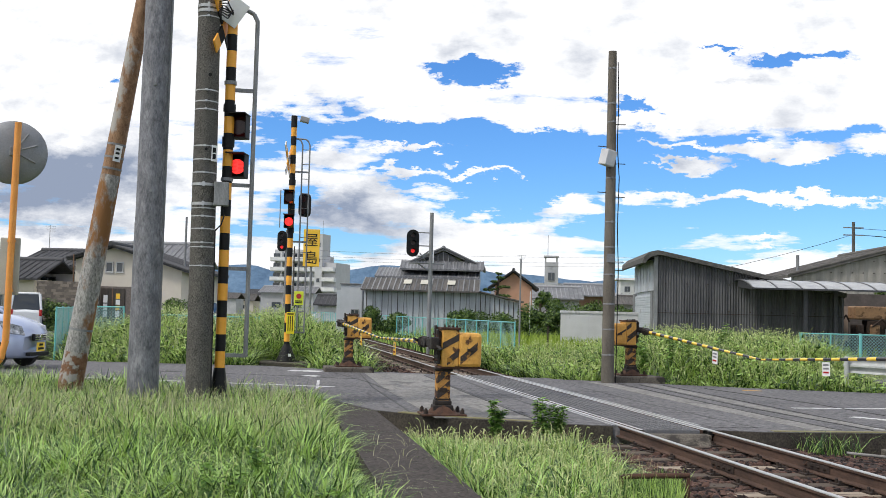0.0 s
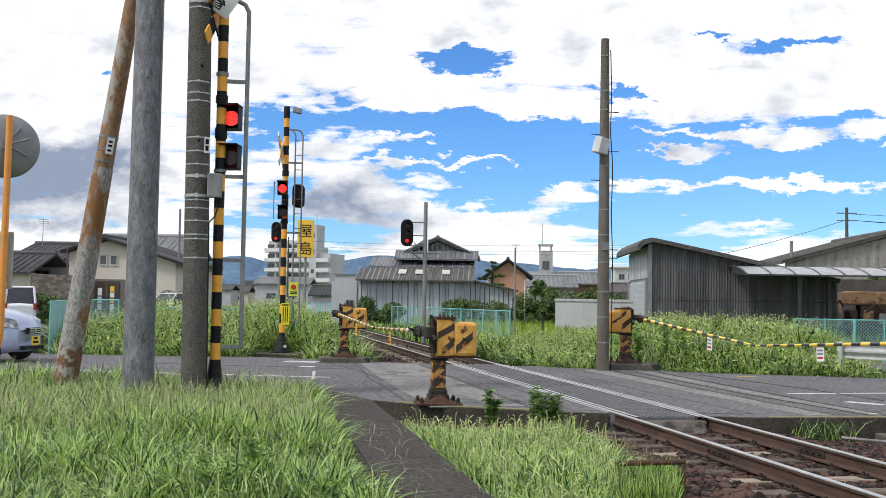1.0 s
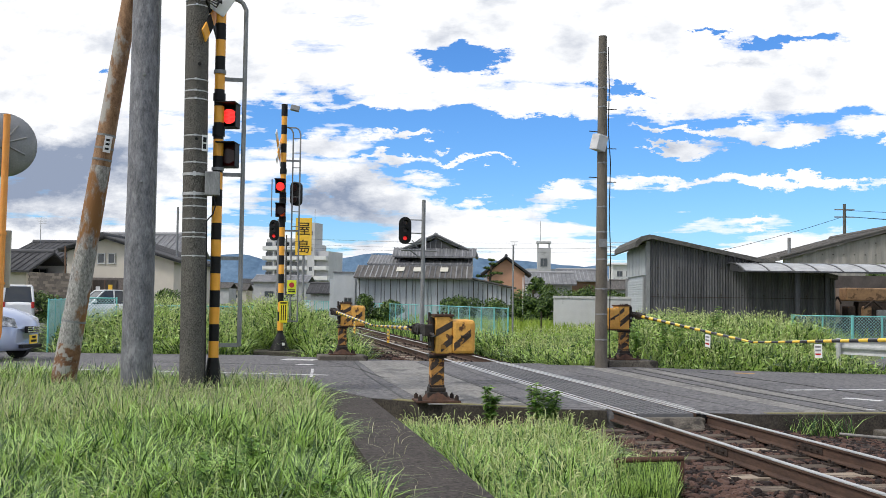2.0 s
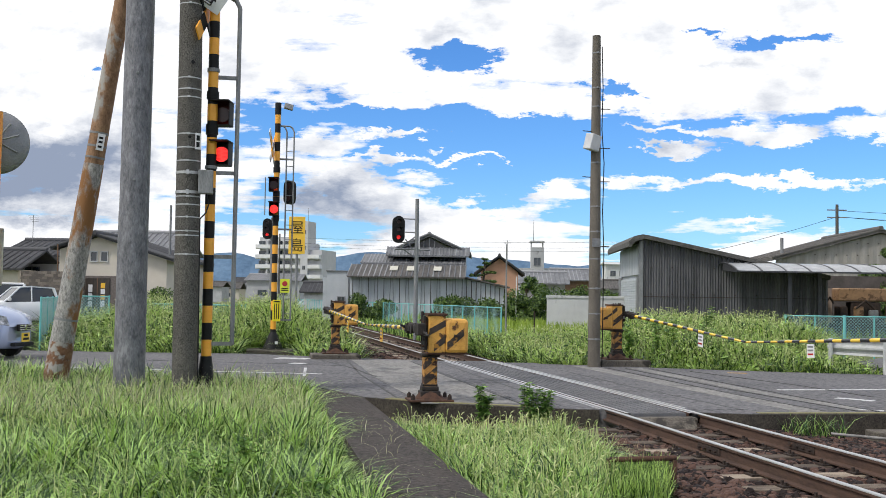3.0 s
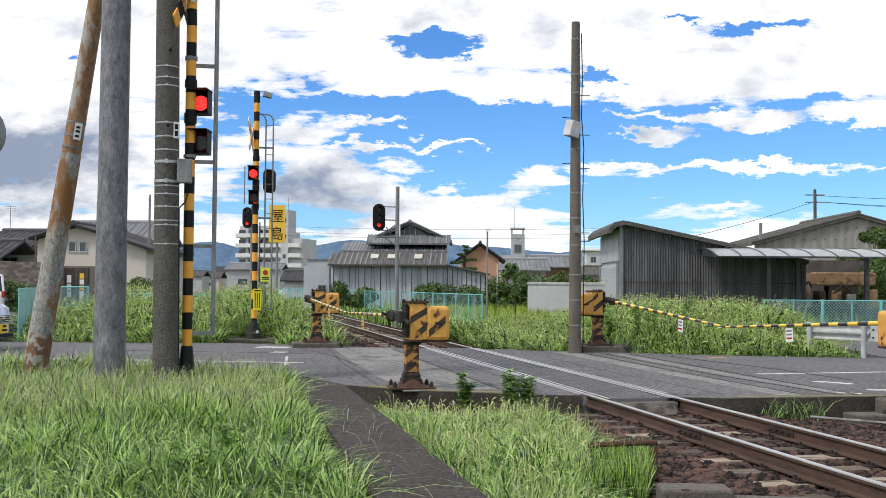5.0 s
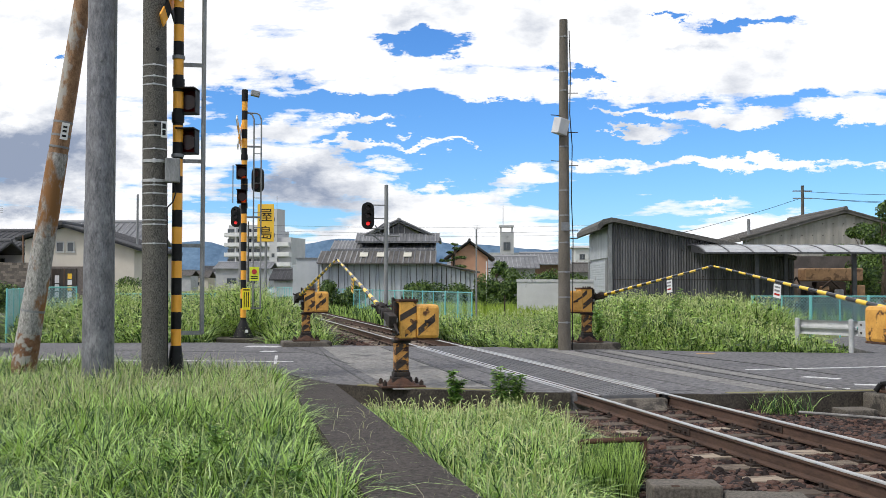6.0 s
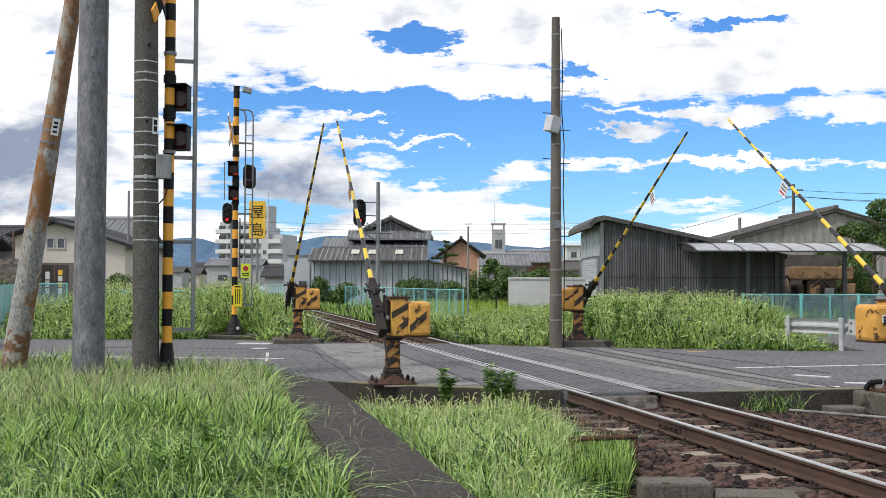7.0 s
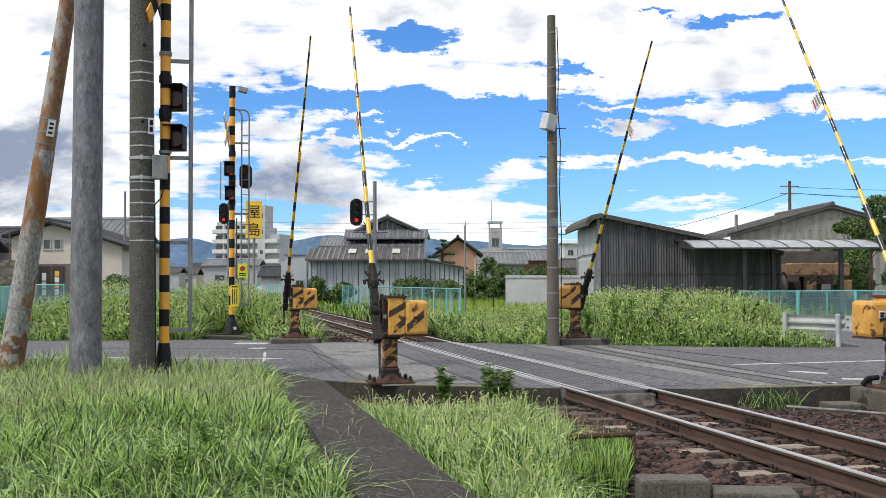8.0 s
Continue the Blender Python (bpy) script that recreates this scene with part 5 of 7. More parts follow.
    for a in range(4):
        c_, s_ = math.cos(a * 1.571 + 0.78), math.sin(a * 1.571 + 0.78)
        tube(bm, (0.09 * c_, 0.42, 0.09 * s_), (0.055 * c_, 0.78, 0.055 * s_), 0.016, 0.012, 6)
    part("holder", bm, IRON, arm, "dark iron boom socket")
    for sg in (-1, 1):
        bm = B()
        pipe(bm, [(sg * 0.06, 0.52, 0.02), (sg * 0.12, 0.50, 0.03), (sg * 0.145, 0.44, 0.04), (sg * 0.155, 0.50, 0.05)], 0.018, 8)
        pipe(bm, [(sg * 0.06, 0.60, 0.0), (sg * 0.10, 0.61, 0.02), (sg * 0.11, 0.66, 0.03)], 0.014, 8)
        part("horn", bm, IRON, arm)
    bm = B()
    q, kk = 0.74, 0
    while q < r - 0.01:
        e = min(q + 0.29, r)
        ra, rb = 0.043 - 0.024 * q / r, 0.043 - 0.024 * e / r
        tube(bm, (0, q, 0), (0, e, 0), ra, rb, 14, kk % 2, caps=(kk == 0 or e >= r))
        q, kk = e, kk + 1
    bmesh.ops.remove_doubles(bm, verts=bm.verts, dist=0.0005)
    part("boom", bm, [BOOM_YEL, BOOM_BLACK], arm, "tapered yellow and black striped boom")
    bm = B()
    yy = r * (0.70 if s < 0 and sx < 0 else 0.61)
    box(bm, -0.005, 0.005, yy - 0.13, yy + 0.13, -0.30, -0.05, 0.002)
    pl = part("warning_plate", bm, WHITE if sx < 0 else SIGN_YEL, arm, "small warning plate hung on the boom")
    for z_ in (-0.10, -0.165, -0.235):
        bm = B()
        box(bm, -0.009, 0.009, yy - 0.10, yy + 0.09, z_ - 0.016, z_ + 0.016)
        part("writing_bar", bm, LAMP_RED if z_ < -0.2 else MIRROR_BACK, pl)
    rz = -az if s > 0 else 180 + az
    ARMS.append((arm, off, rz, angles))
    return p


def gates():
    gate(2.77, 15.62, 0.0, 1, 1, -1.1, 5.89, -0.22, [(0, -1.0), (5.3, -1.0), (5.5, 0.8), (5.8, 6.2), (6, 9.7), (6.5, 23.3), (7, 37.9), (7.5, 51.2), (8, 64.7)],
         "rusty yellow crossing gate machine on the slab edge")
    bm = B()
    box(bm, -0.62, 0.62, -0.45, 0.45, -0.5, 0.12, 0.03)
    tagged(part("gate_plinth", bm, CONCRETE, None, m=pose(2.24, 26.47, 0)), "low mossy concrete gate plinth", "plinth")
    gate(2.24, 26.47, 0.12, 1, -1, 1.0, 7.48, -0.21, [(0, -1.2), (5.3, -1.2), (5.5, 0.0), (5.8, 3.7), (6, 6.1), (6.5, 16.0), (7, 26.7), (7.5, 36.7), (8, 46.2)],
         "rusty yellow crossing gate machine in the weeds")
    bm = B()
    box(bm, -0.55, 0.72, -0.45, 0.45, -0.5, 0.15, 0.03)
    tagged(part("gate_plinth", bm, CONCRETE, None, m=pose(8.88, 24.04, 0)), "low mossy concrete gate plinth", "plinth")
    gate(8.88, 24.04, 0.15, -1, -1, -3.3, 6.97, 0.23, [(0, -3.1), (5.3, -3.1), (5.5, -1.7), (5.8, 2.5), (6, 5.3), (6.5, 15.3), (7, 26.7), (7.5, 37.4), (8, 47.8)],
         "rusty yellow crossing gate machine beside a concrete pole")
    bm = B()
    box(bm, -0.55, 0.9, -0.35, 0.5, -0.8, 0.0, 0.03)
    tagged(part("gate_plinth", bm, CONCRETE, None, m=pose(9.75, 12.95, 0)), "stained concrete gate foundation block", "plinth")
    gate(9.72, 13.1, 0.0, -1, 1, 1.8, 6.82, 0.22, [(0, -2.9), (5.3, -2.9), (5.5, -1.2), (5.8, 3.8), (6, 7.1), (6.5, 19.6), (7, 33.2), (7.5, 45.8), (8, 58.2)],
         "yellow crossing gate machine on a concrete block")


# ---- railway signals and sign ----
def rail_signal(m, hx, hz, top, lbl, brace=True):
    p = thing("railway_signal", m, lbl, "railway signal", "railway signals")
    bm = B()
    tube(bm, (0, 0, -0.4), (0, 0, top), 0.095, 0.085, 14)
    part("pole", bm, GALV, p)
    bm = B()
    n = 10
    prof = [(0.27 * math.cos(a), 0.32 + 0.27 * math.sin(a)) for a in (math.pi * i / n for i in range(n + 1))]
    prof += [(-x, -z) for x, z in prof]
    extrude_y(bm, prof, -0.03, 0.06)
    head = part("head", bm, BLACK, p, "black oval three-lamp signal head", m=pose(hx, -0.15, hz, 0, 0, 0))
    for i, z in enumerate((0.34, 0.0, -0.34)):
        bm = B()
        tube(bm, (0, -0.03, z), (0, -0.055, z), 0.085, 0.085, 16)
        part("lens", bm, RED_FAR if i == 2 else LENS_OFF, head)
        bm = B()
        m_ = 12
        for j in range(m_):
            a0, a1 = math.pi * (0.05 + 0.9 * j / m_), math.pi * (0.05 + 0.9 * (j + 1) / m_)
            q = [(0.12 * math.cos(a0), -0.03, z + 0.12 * math.sin(a0)), (0.12 * math.cos(a1), -0.03, z + 0.12 * math.sin(a1)), (0.12 * math.cos(a1), -0.26, z + 0.11 * math.sin(a1)), (0.12 * math.cos(a0), -0.26, z + 0.11 * math.sin(a0))]
            bm.faces.new([bm.verts.new(c) for c in q])
        part("hood", bm, BLACK, head)
    for z in (hz + 0.48, hz - 0.1, hz - 0.55):
        bm = B()
        tube(bm, (hx, -0.05, z), (0, 0, z), 0.025, 0.025, 8)
        part("bracket", bm, GALV, p)
    if brace:
        bm = B()
        tube(bm, (hx - 0.15, -0.05, hz - 0.85), (0.6, 0, hz - 0.85), 0.035, 0.035, 8)
        tube(bm, (0, 0, hz - 1.25), (hx + 0.1, 0, hz - 0.75), 0.03, 0.03, 8)
        tube(bm, (0, 0, hz - 0.25), (hx + 0.15, 0, hz - 0.75), 0.03, 0.03, 8)
        tube(bm, (hx * 0.2, 0, hz - 0.85), (hx * 0.6, 0, hz - 0.4), 0.025, 0.025, 8)
        part("brace", bm, GALV, p)


def station_sign():
    p = thing("station_sign", pose(*V(-8.24, 45), 0, 0, -13), "yellow upright station sign on a grey pole", "sign")
    bm = B()
    tube(bm, (0, 0.08, -0.4), (0, 0.08, 4.9), 0.055, 0.055, 12)
    part("pole", bm, GALV, p)
    bm = B()
    box(bm, -0.36, 0.36, -0.02, 0.02, 3.42, 5.06, 0.01)
    b = part("board", bm, SIGN_YEL, p, "yellow sign board with black characters")
    for ch, z in (("屋", 4.30), ("島", 3.52)):
        cu = bpy.data.curves.new("character", "FONT")
        cu.body, cu.size, cu.extrude, cu.align_x = ch, 0.62, 0.004, "CENTER"
        o = new("character_curve", cu)
        dg = bpy.context.evaluated_depsgraph_get()
        me = bpy.data.meshes.new_from_object(o.evaluated_get(dg))
        bpy.data.objects.remove(o)
        me.materials.append(BLACK)
        c = new("character", me)
        c.parent = b
        c.matrix_basis = pose(0, -0.027, z + 0.06, 90, 0, 0)


concrete_pole()
steel_pole()
rusty_pole()
right_pole()
mirror_post()
post_near()
post_far()
gates()
rail_signal(pose(7.23, 44.52, -0.0), -0.83, 4.53, 5.9, "grey signal pole with a red-lit railway signal")
rail_signal(pose(*V(-12.04, 58), 0, 0, -13), -0.24, 5.35, 6.0, "railway signal with a red light behind the crossing post", False)
station_sign()

# ---- buildings and distance ----
def W(k, d, z=0.0):
    """d metres ahead, k metres to the right for each metre ahead."""
    return pose(*V(k * d, d, z), 0, 0, -13)


def leaves(name, centres, radii, n, size, material, parent=None, squash=0.8):
    """Many small leaf quads in uneven clumps."""
    idx = RNG.integers(0, len(centres), n)
    u = RNG.normal(size=(n, 3))
    u /= np.linalg.norm(u, axis=1)[:, None]
    rad = np.array(radii)[idx] * RNG.uniform(0.35, 1.08, n) ** 0.6
    c = np.array(centres)[idx] + u * rad[:, None] * (1, 1, squash)
    a = RNG.normal(size=(n, 3))
    a /= np.linalg.norm(a, axis=1)[:, None]
    b = np.cross(a, u + 0.3)
    b /= np.linalg.norm(b, axis=1)[:, None]
    s = (size * RNG.uniform(0.6, 1.3, n))[:, None]
    vs = np.stack((c - a * s, c + b * s * 0.45, c + a * s, c - b * s * 0.45), 1).reshape(-1, 3)
    fs = np.arange(4 * n).reshape(-1, 4)
    return raw(name, vs.tolist(), fs.tolist(), material, parent)


def shrub(m, w, h, n, size, lbl, material=LEAF, name="shrub", cat="shrub"):
    p = thing(name, m, lbl, cat)
    k = max(7, int(w * 4.5))
    cs = [(RNG.uniform(-w / 2, w / 2), RNG.uniform(-0.5, 0.5), h * RNG.uniform(0.05, 0.78)) for _ in range(k)]
    leaves("foliage", cs, [h * RNG.uniform(0.14, 0.36) for _ in range(k)], int(n * 3.4), size * 0.66, material, p)
    bm = B()
    for c in cs[:8]:
        tube(bm, (c[0] * 0.5, 0, -0.35), c, 0.04, 0.015, 5)
    tagged(part("stems", bm, BARK, p), kind="stuff")


def tree(m, h, w, n, size, lbl, material=LEAF, name="tree", z0=0.3):
    p = thing(name, m, lbl, "tree")
    bm = B()
    tube(bm, (0, 0, -0.35), (0.1, 0, h * 0.45), 0.13, 0.09, 10)
    tube(bm, (0.1, 0, h * 0.45), (0.0, 0, h * 0.85), 0.09, 0.03, 8)
    part("trunk", bm, BARK, p)
    cs, rs = [], []
    bm = B()
    for i in range(16):
        a, f = RNG.uniform(0, 6.28), RNG.uniform(z0, 0.95)
        rr = w / 2 * RNG.uniform(0.3, 1.0) * math.sqrt(max(0.1, 1 - (f - 0.5) ** 2 * 2.6))
        c = (math.cos(a) * rr, math.sin(a) * rr * 0.8, h * f)
        cs.append(c)
        rs.append(w * RNG.uniform(0.10, 0.2))
        tube(bm, (0.05, 0, h * f * 0.75), c, 0.03, 0.01, 5)
    part("limbs", bm, BARK, p)
    leaves("crown", cs, rs, n, size, material, p)
    return p


def window(parent, x, y, z, w, h, frame_m=GALV, cols=2, name="window"):
    """A framed window let into a wall that faces -y."""
    bm = B()
    for a, b, c, d in ((-w / 2 - 0.05, w / 2 + 0.05, h / 2, h / 2 + 0.06), (-w / 2 - 0.08, w / 2 + 0.08, -h / 2 - 0.07, -h / 2), (-w / 2 - 0.05, -w / 2, -h / 2, h / 2), (w / 2, w / 2 + 0.05, -h / 2, h / 2)):
        box(bm, a, b, -0.06, 0.02, c, d)
    for i in range(1, cols):
        xx = -w / 2 + w * i / cols
        box(bm, xx - 0.025, xx + 0.025, -0.05, 0.02, -h / 2, h / 2)
    f = part(name, bm, frame_m, parent, "", m=pose(x, y, z))
    bm = B()
    box(bm, -w / 2, w / 2, -0.015, -0.005, -h / 2, h / 2)
    part("pane", bm, GLASS, f)


def gable_roof(parent, xa, za, xr, zr, xb, zb, y0, y1, material, t=0.18, rib=0.35, name="roof"):
    """Two slopes with ridge along y; courses of tiles as ribs."""
    for (x0, z0, x1, z1) in ((xa, za, xr, zr), (xr, zr, xb, zb)):
        bm = B()
        extrude_y(bm, [(x0, z0), (x1, z1), (x1, z1 + t), (x0, z0 + t)], y0, y1)
        part(name, bm, material, parent)
        bm = B()
        n = max(2, int((y1 - y0) / rib))
        for i in range(n + 1):
            yy = y0 + (y1 - y0) * i / n
            tube(bm, (x0, yy, z0 + t), (x1, yy, z1 + t), 0.055, 0.055, 5)
        tagged(part("tiling", bm, material, parent), kind="stuff")
    bm = B()
    tube(bm, (xr, y0 - 0.1, zr + t + 0.05), (xr, y1 + 0.1, zr + t + 0.05), 0.14, 0.14, 8)
    part("ridge", bm, material, parent)


def lean_roof(parent, x0, x1, ya, za, yb, zb, material, t=0.12, rib=0.3, name="roof", rib_m=None):
    """A slope that rises away from the viewer, ribs running up it."""
    bm = B()
    extrude_x(bm, [(ya, za), (yb, zb), (yb, zb + t), (ya, za + t)], x0, x1)
    roof = part(name, bm, material, parent)
    bm = B()
    n = max(2, int((x1 - x0) / rib))
    for i in range(n + 1):
        xx = x0 + (x1 - x0) * i / n
        tube(bm, (xx, ya - 0.02, za + t), (xx, yb, zb + t), 0.05, 0.05, 5)
    tagged(part("tiling", bm, rib_m or material, parent), kind="stuff")
    return roof


def wave_wall(x0, x1, top, z0=-0.4, y=0.0, pitch=0.2, amp=0.025):
    """A corrugated sheet wall facing -y; top(x) gives its height."""
    bm = B()
    n = int((x1 - x0) / pitch * 4)
    rows = []
    for i in range(n + 1):
        x = x0 + (x1 - x0) * i / n
        yy = y + amp * (0, -1, 0, 1)[i % 4]
        rows.append((bm.verts.new((x, yy, z0)), bm.verts.new((x, yy, top(x))), bm.verts.new((x, y + 0.12, z0)), bm.verts.new((x, y + 0.12, top(x)))))
    for a, b in zip(rows, rows[1:]):
        bm.faces.new((a[0], b[0], b[1], a[1]))
        bm.faces.new((b[2], a[2], a[3], b[3]))
        bm.faces.new((a[1], b[1], b[3], a[3]))
    return bm


def shed():
    p = thing("shed", W(0.151, 45), "dark grey corrugated metal shed with a lean roof", "shed")
    top = lambda x: 4.30 - 0.212 * x
    part("front_wall", wave_wall(0.0, 7.9, top, pitch=0.115, amp=0.022), SHEET, p, "dark grey corrugated metal wall")
    bm = B()
    box(bm, 0.02, 0.12, 0.12, 7.0, -0.4, 4.15)
    part("side_wall", bm, SHEET_PALE, p)
    bm = B()
    box(bm, -0.06, 0.02, 0.5, 6.6, 2.75, 4.0)
    for i in range(7):
        box(bm, -0.075, -0.05, 0.5 + i, 0.54 + i, 2.75, 4.0)
    part("fascia_panel", bm, SHEET_PALE, p, "pale sheet panel above the shutter")
    bm = B()
    box(bm, -0.035, 0.0, 1.0, 6.3, -0.4, 2.6)
    shutter = part("roller_shutter", bm, SHUTTER, p, "white slatted roller shutter")
    for i in range(26):
        z = -0.3 + i * 0.11
        bm = B()
        box(bm, -0.07, -0.03, 1.0, 6.3, z, z + 0.1, 0.01)
        part("slat", bm, SHUTTER, shutter)
    bm = B()
    box(bm, -0.12, 0.0, 0.4, 0.9, -0.4, 2.7)
    part("door_jamb", bm, GALV, p)
    bm = B()
    box(bm, -0.12, 0.0, 6.3, 6.7, -0.4, 2.7)
    part("door_jamb", bm, GALV, p)
    bm = B()
    prof = [(-0.62, 3.92), (-0.60, 4.14), (-0.35, 4.38), (0.0, 4.46), (0.25, 4.42), (7.95, 2.80), (7.95, 2.62), (0.1, 4.27), (-0.3, 4.16), (-0.48, 3.98), (-0.5, 3.9)]
    extrude_y(bm, prof, -0.35, 7.2)
    part("roof", bm, mat("old_sheet_roof", (0.032, 0.031, 0.029), (0.135, 0.13, 0.12), 5, 0.9, bump=0.8, fine=25, grain=0.6), p, "thick dark rolled-edge roof")
    bm = B()
    for i in range(9):
        for z in (0.75, 1.9, 3.05):
            if z < top(0.4 + i * 0.9) - 0.1:
                tube(bm, (0.4 + i * 0.9, -0.02, z), (0.4 + i * 0.9, -0.055, z), 0.028, 0.028, 6)
    part("fixings", bm, RUST_DARK, p)
    bm = B()
    box(bm, 0.0, 7.9, -0.034, -0.02, 1.78, 1.80)
    part("lap_seam", bm, RUST_DARK, p)
    bm = B()
    box(bm, -0.10, 0.06, -0.06, 0.05, -0.4, 4.2)
    part("corner_trim", bm, GALV, p, "pale metal corner trim")
    bm = B()
    box(bm, 7.9, 7.98, 0.12, 7.0, -0.4, 2.7)
    box(bm, 0.1, 7.9, 6.9, 7.0, -0.4, 2.6)
    part("back_wall", bm, SHEET, p)


def canopy():
    p = thing("carport", W(0.2415, 42), "arched translucent carport roof on grey posts", "carport")
    L_ = 7.75
    dark = mat("bronze_aluminium", (0.04, 0.04, 0.044), (0.085, 0.085, 0.09), 3, 0.45, 0.3)
    arc = [(-0.15, 2.86), (0.25, 2.98), (0.8, 3.10), (1.5, 3.2), (2.3, 3.27), (3.0, 3.25)]
    bm = B()
    a = [[bm.verts.new((x, y, z)) for y, z in arc] for x in (0.0, L_)]
    b = [[bm.verts.new((x, y, z - 0.02)) for y, z in arc] for x in (0.0, L_)]
    for i in range(len(arc) - 1):
        bm.faces.new((a[0][i], a[1][i], a[1][i + 1], a[0][i + 1]))
        bm.faces.new((b[0][i], b[0][i + 1], b[1][i + 1], b[1][i]))
    part("roof_sheet", bm, POLY, p, "pale translucent roof sheet")
    for i in range(9):
        x = L_ * i / 8
        bm = B()
        for (y0, z0), (y1, z1) in zip(arc, arc[1:]):
            tube(bm, (x, y0, z0 - 0.01), (x, y1, z1 - 0.01), 0.045, 0.045, 6)
        part("rib", bm, dark, p)
    for y, z in ((-0.17, 2.84), (3.0, 3.2), (0.8, 3.02)):
        bm = B()
        box(bm, -0.05, L_ + 0.05, y - 0.03, y + 0.03, z - 0.035, z + 0.03)
        part("beam", bm, dark, p)
    # the end is open; this added dark sheet stands for the shaded underside
    bm = B()
    extrude_x(bm, [(-0.15, 2.80), (0.25, 2.93), (0.8, 3.05), (1.5, 3.16), (2.3, 3.22), (2.3, 2.95)], -0.03, 0.0)
    part("end_panel", bm, mat("end_shade_sheet", (0.04, 0.04, 0.045), (0.07, 0.07, 0.075), 3, 0.3), p)
    for x, y in ((2.3, 0.7), (4.1, 2.6), (6.3, 0.7)):
        bm = B()
        box(bm, x - 0.085, x + 0.085, y - 0.08, y + 0.08, -0.4, 3.0, 0.01)
        part("post", bm, dark, p)


def machine():
    p = thing("work_machine", W(0.3335, 46.5), "rusty orange-brown machine parked under a roof", "machine")
    tan = mat("ochre_machine_paint", (0.20, 0.115, 0.06), (0.34, 0.20, 0.10), 4, 0.6, bump=0.2, stain=(0.12, 0.07, 0.04), stain_at=0.55, stain_scale=3)
    for nm, q, m_ in (("chassis", (0.0, 2.8, -0.4, 0.8, 0.2, 0.75), RUST_DARK), ("body", (0.1, 2.7, -0.3, 0.7, 1.72, 2.3), tan), ("engine_block", (0.65, 1.95, -0.25, 0.5, 0.7, 1.7), RUST_DARK), ("gearbox", (0.75, 1.15, -0.42, 0.0, 1.0, 1.5), tan), ("pump", (1.4, 1.8, -0.4, 0.0, 0.9, 1.35), GALV),
                      ("cab_panel", (2.45, 2.75, -0.4, 0.7, 0.7, 1.55), tan), ("tank", (0.15, 0.5, -0.3, 0.5, 0.75, 1.5), RUST_DARK)):
        bm = B()
        box(bm, *q, 0.06)
        part(nm, bm, m_, p)
    for x in (0.5, 2.3):
        bm = B()
        tube(bm, (x, -0.5, 0.1), (x, -0.2, 0.1), 0.45, 0.45, 20)
        part("wheel", bm, TYRE, p)
    bm = B()
    pipe(bm, [(-0.5, -0.2, 0.1), (-0.45, -0.2, 1.6), (-0.25, -0.2, 1.9), (-0.1, -0.2, 1.6)], 0.04, 8)
    part("pipe", bm, RUST_DARK, p)
    bm = B()
    pipe(bm, [(0.8, -0.4, 1.4), (1.2, -0.45, 1.75), (1.6, -0.4, 1.4)], 0.05, 8)
    part("pipe", bm, RUST_DARK, p)
    bm = B()
    box(bm, -0.3, 3.4, 2.4, 2.55, -0.4, 2.9)
    tagged(part("shelter_wall", bm, mat("dark_board", (0.06, 0.052, 0.046), (0.12, 0.10, 0.09), 2, 0.9), None, m=W(0.3335, 46.5)), "dark weathered board back wall of the shelter", "wall", kind="structure")
    bm = B()
    box(bm, -0.9, 0.3, 1.2, 1.3, -0.4, 2.3)
    tagged(part("panel_board", bm, mat("worn_board", (0.24, 0.18, 0.14), (0.36, 0.28, 0.22), 2, 0.9), None, m=W(0.3335, 46.5)), "leaning worn wooden panel in the shelter", "panel")


def right_house():
    p = thing("warehouse", W(0.274, 62), "grey corrugated warehouse with a low gable roof", "warehouse")
    roof = lambda x: min(4.25 + 0.253 * x, 5.95 - 0.25 * (x - 6.3))
    part("gable_wall", wave_wall(0.3, 9.6, lambda x: roof(x) - 0.08, pitch=0.5), mat("grey_brown_sheet", (0.22, 0.205, 0.185), (0.36, 0.34, 0.31), 1, 0.7, bump=0.2, stretch=(3, 3, .3)), p)
    gable_roof(p, 0.0, 4.1, 6.3, 5.85, 10.2, 4.75, -0.3, 10, mat("dark_sheet_roof", (0.07, 0.065, 0.06), (0.14, 0.13, 0.12), 2, 0.8), 0.2, 1.2)
    bm = B()
    box(bm, 2.6, 9.6, 9.7, 9.85, -0.4, 4.2)
    part("back_wall", bm, SHEET, p)
    bm = B()
    tube(bm, (1.2, 2, 4.4), (1.2, 2, 5.6), 0.1, 0.1, 10)
    part("flue", bm, GALV, p)
    for z in (2.9, 3.7, 4.5, 5.2):
        for i in range(14):
            x = 0.7 + i * 0.62
            if z < roof(x) - 0.25:
                bm = B()
                tube(bm, (x, -0.02, z), (x, -0.07, z), 0.035, 0.03, 6)
                part("bolt", bm, RUST_DARK, p)


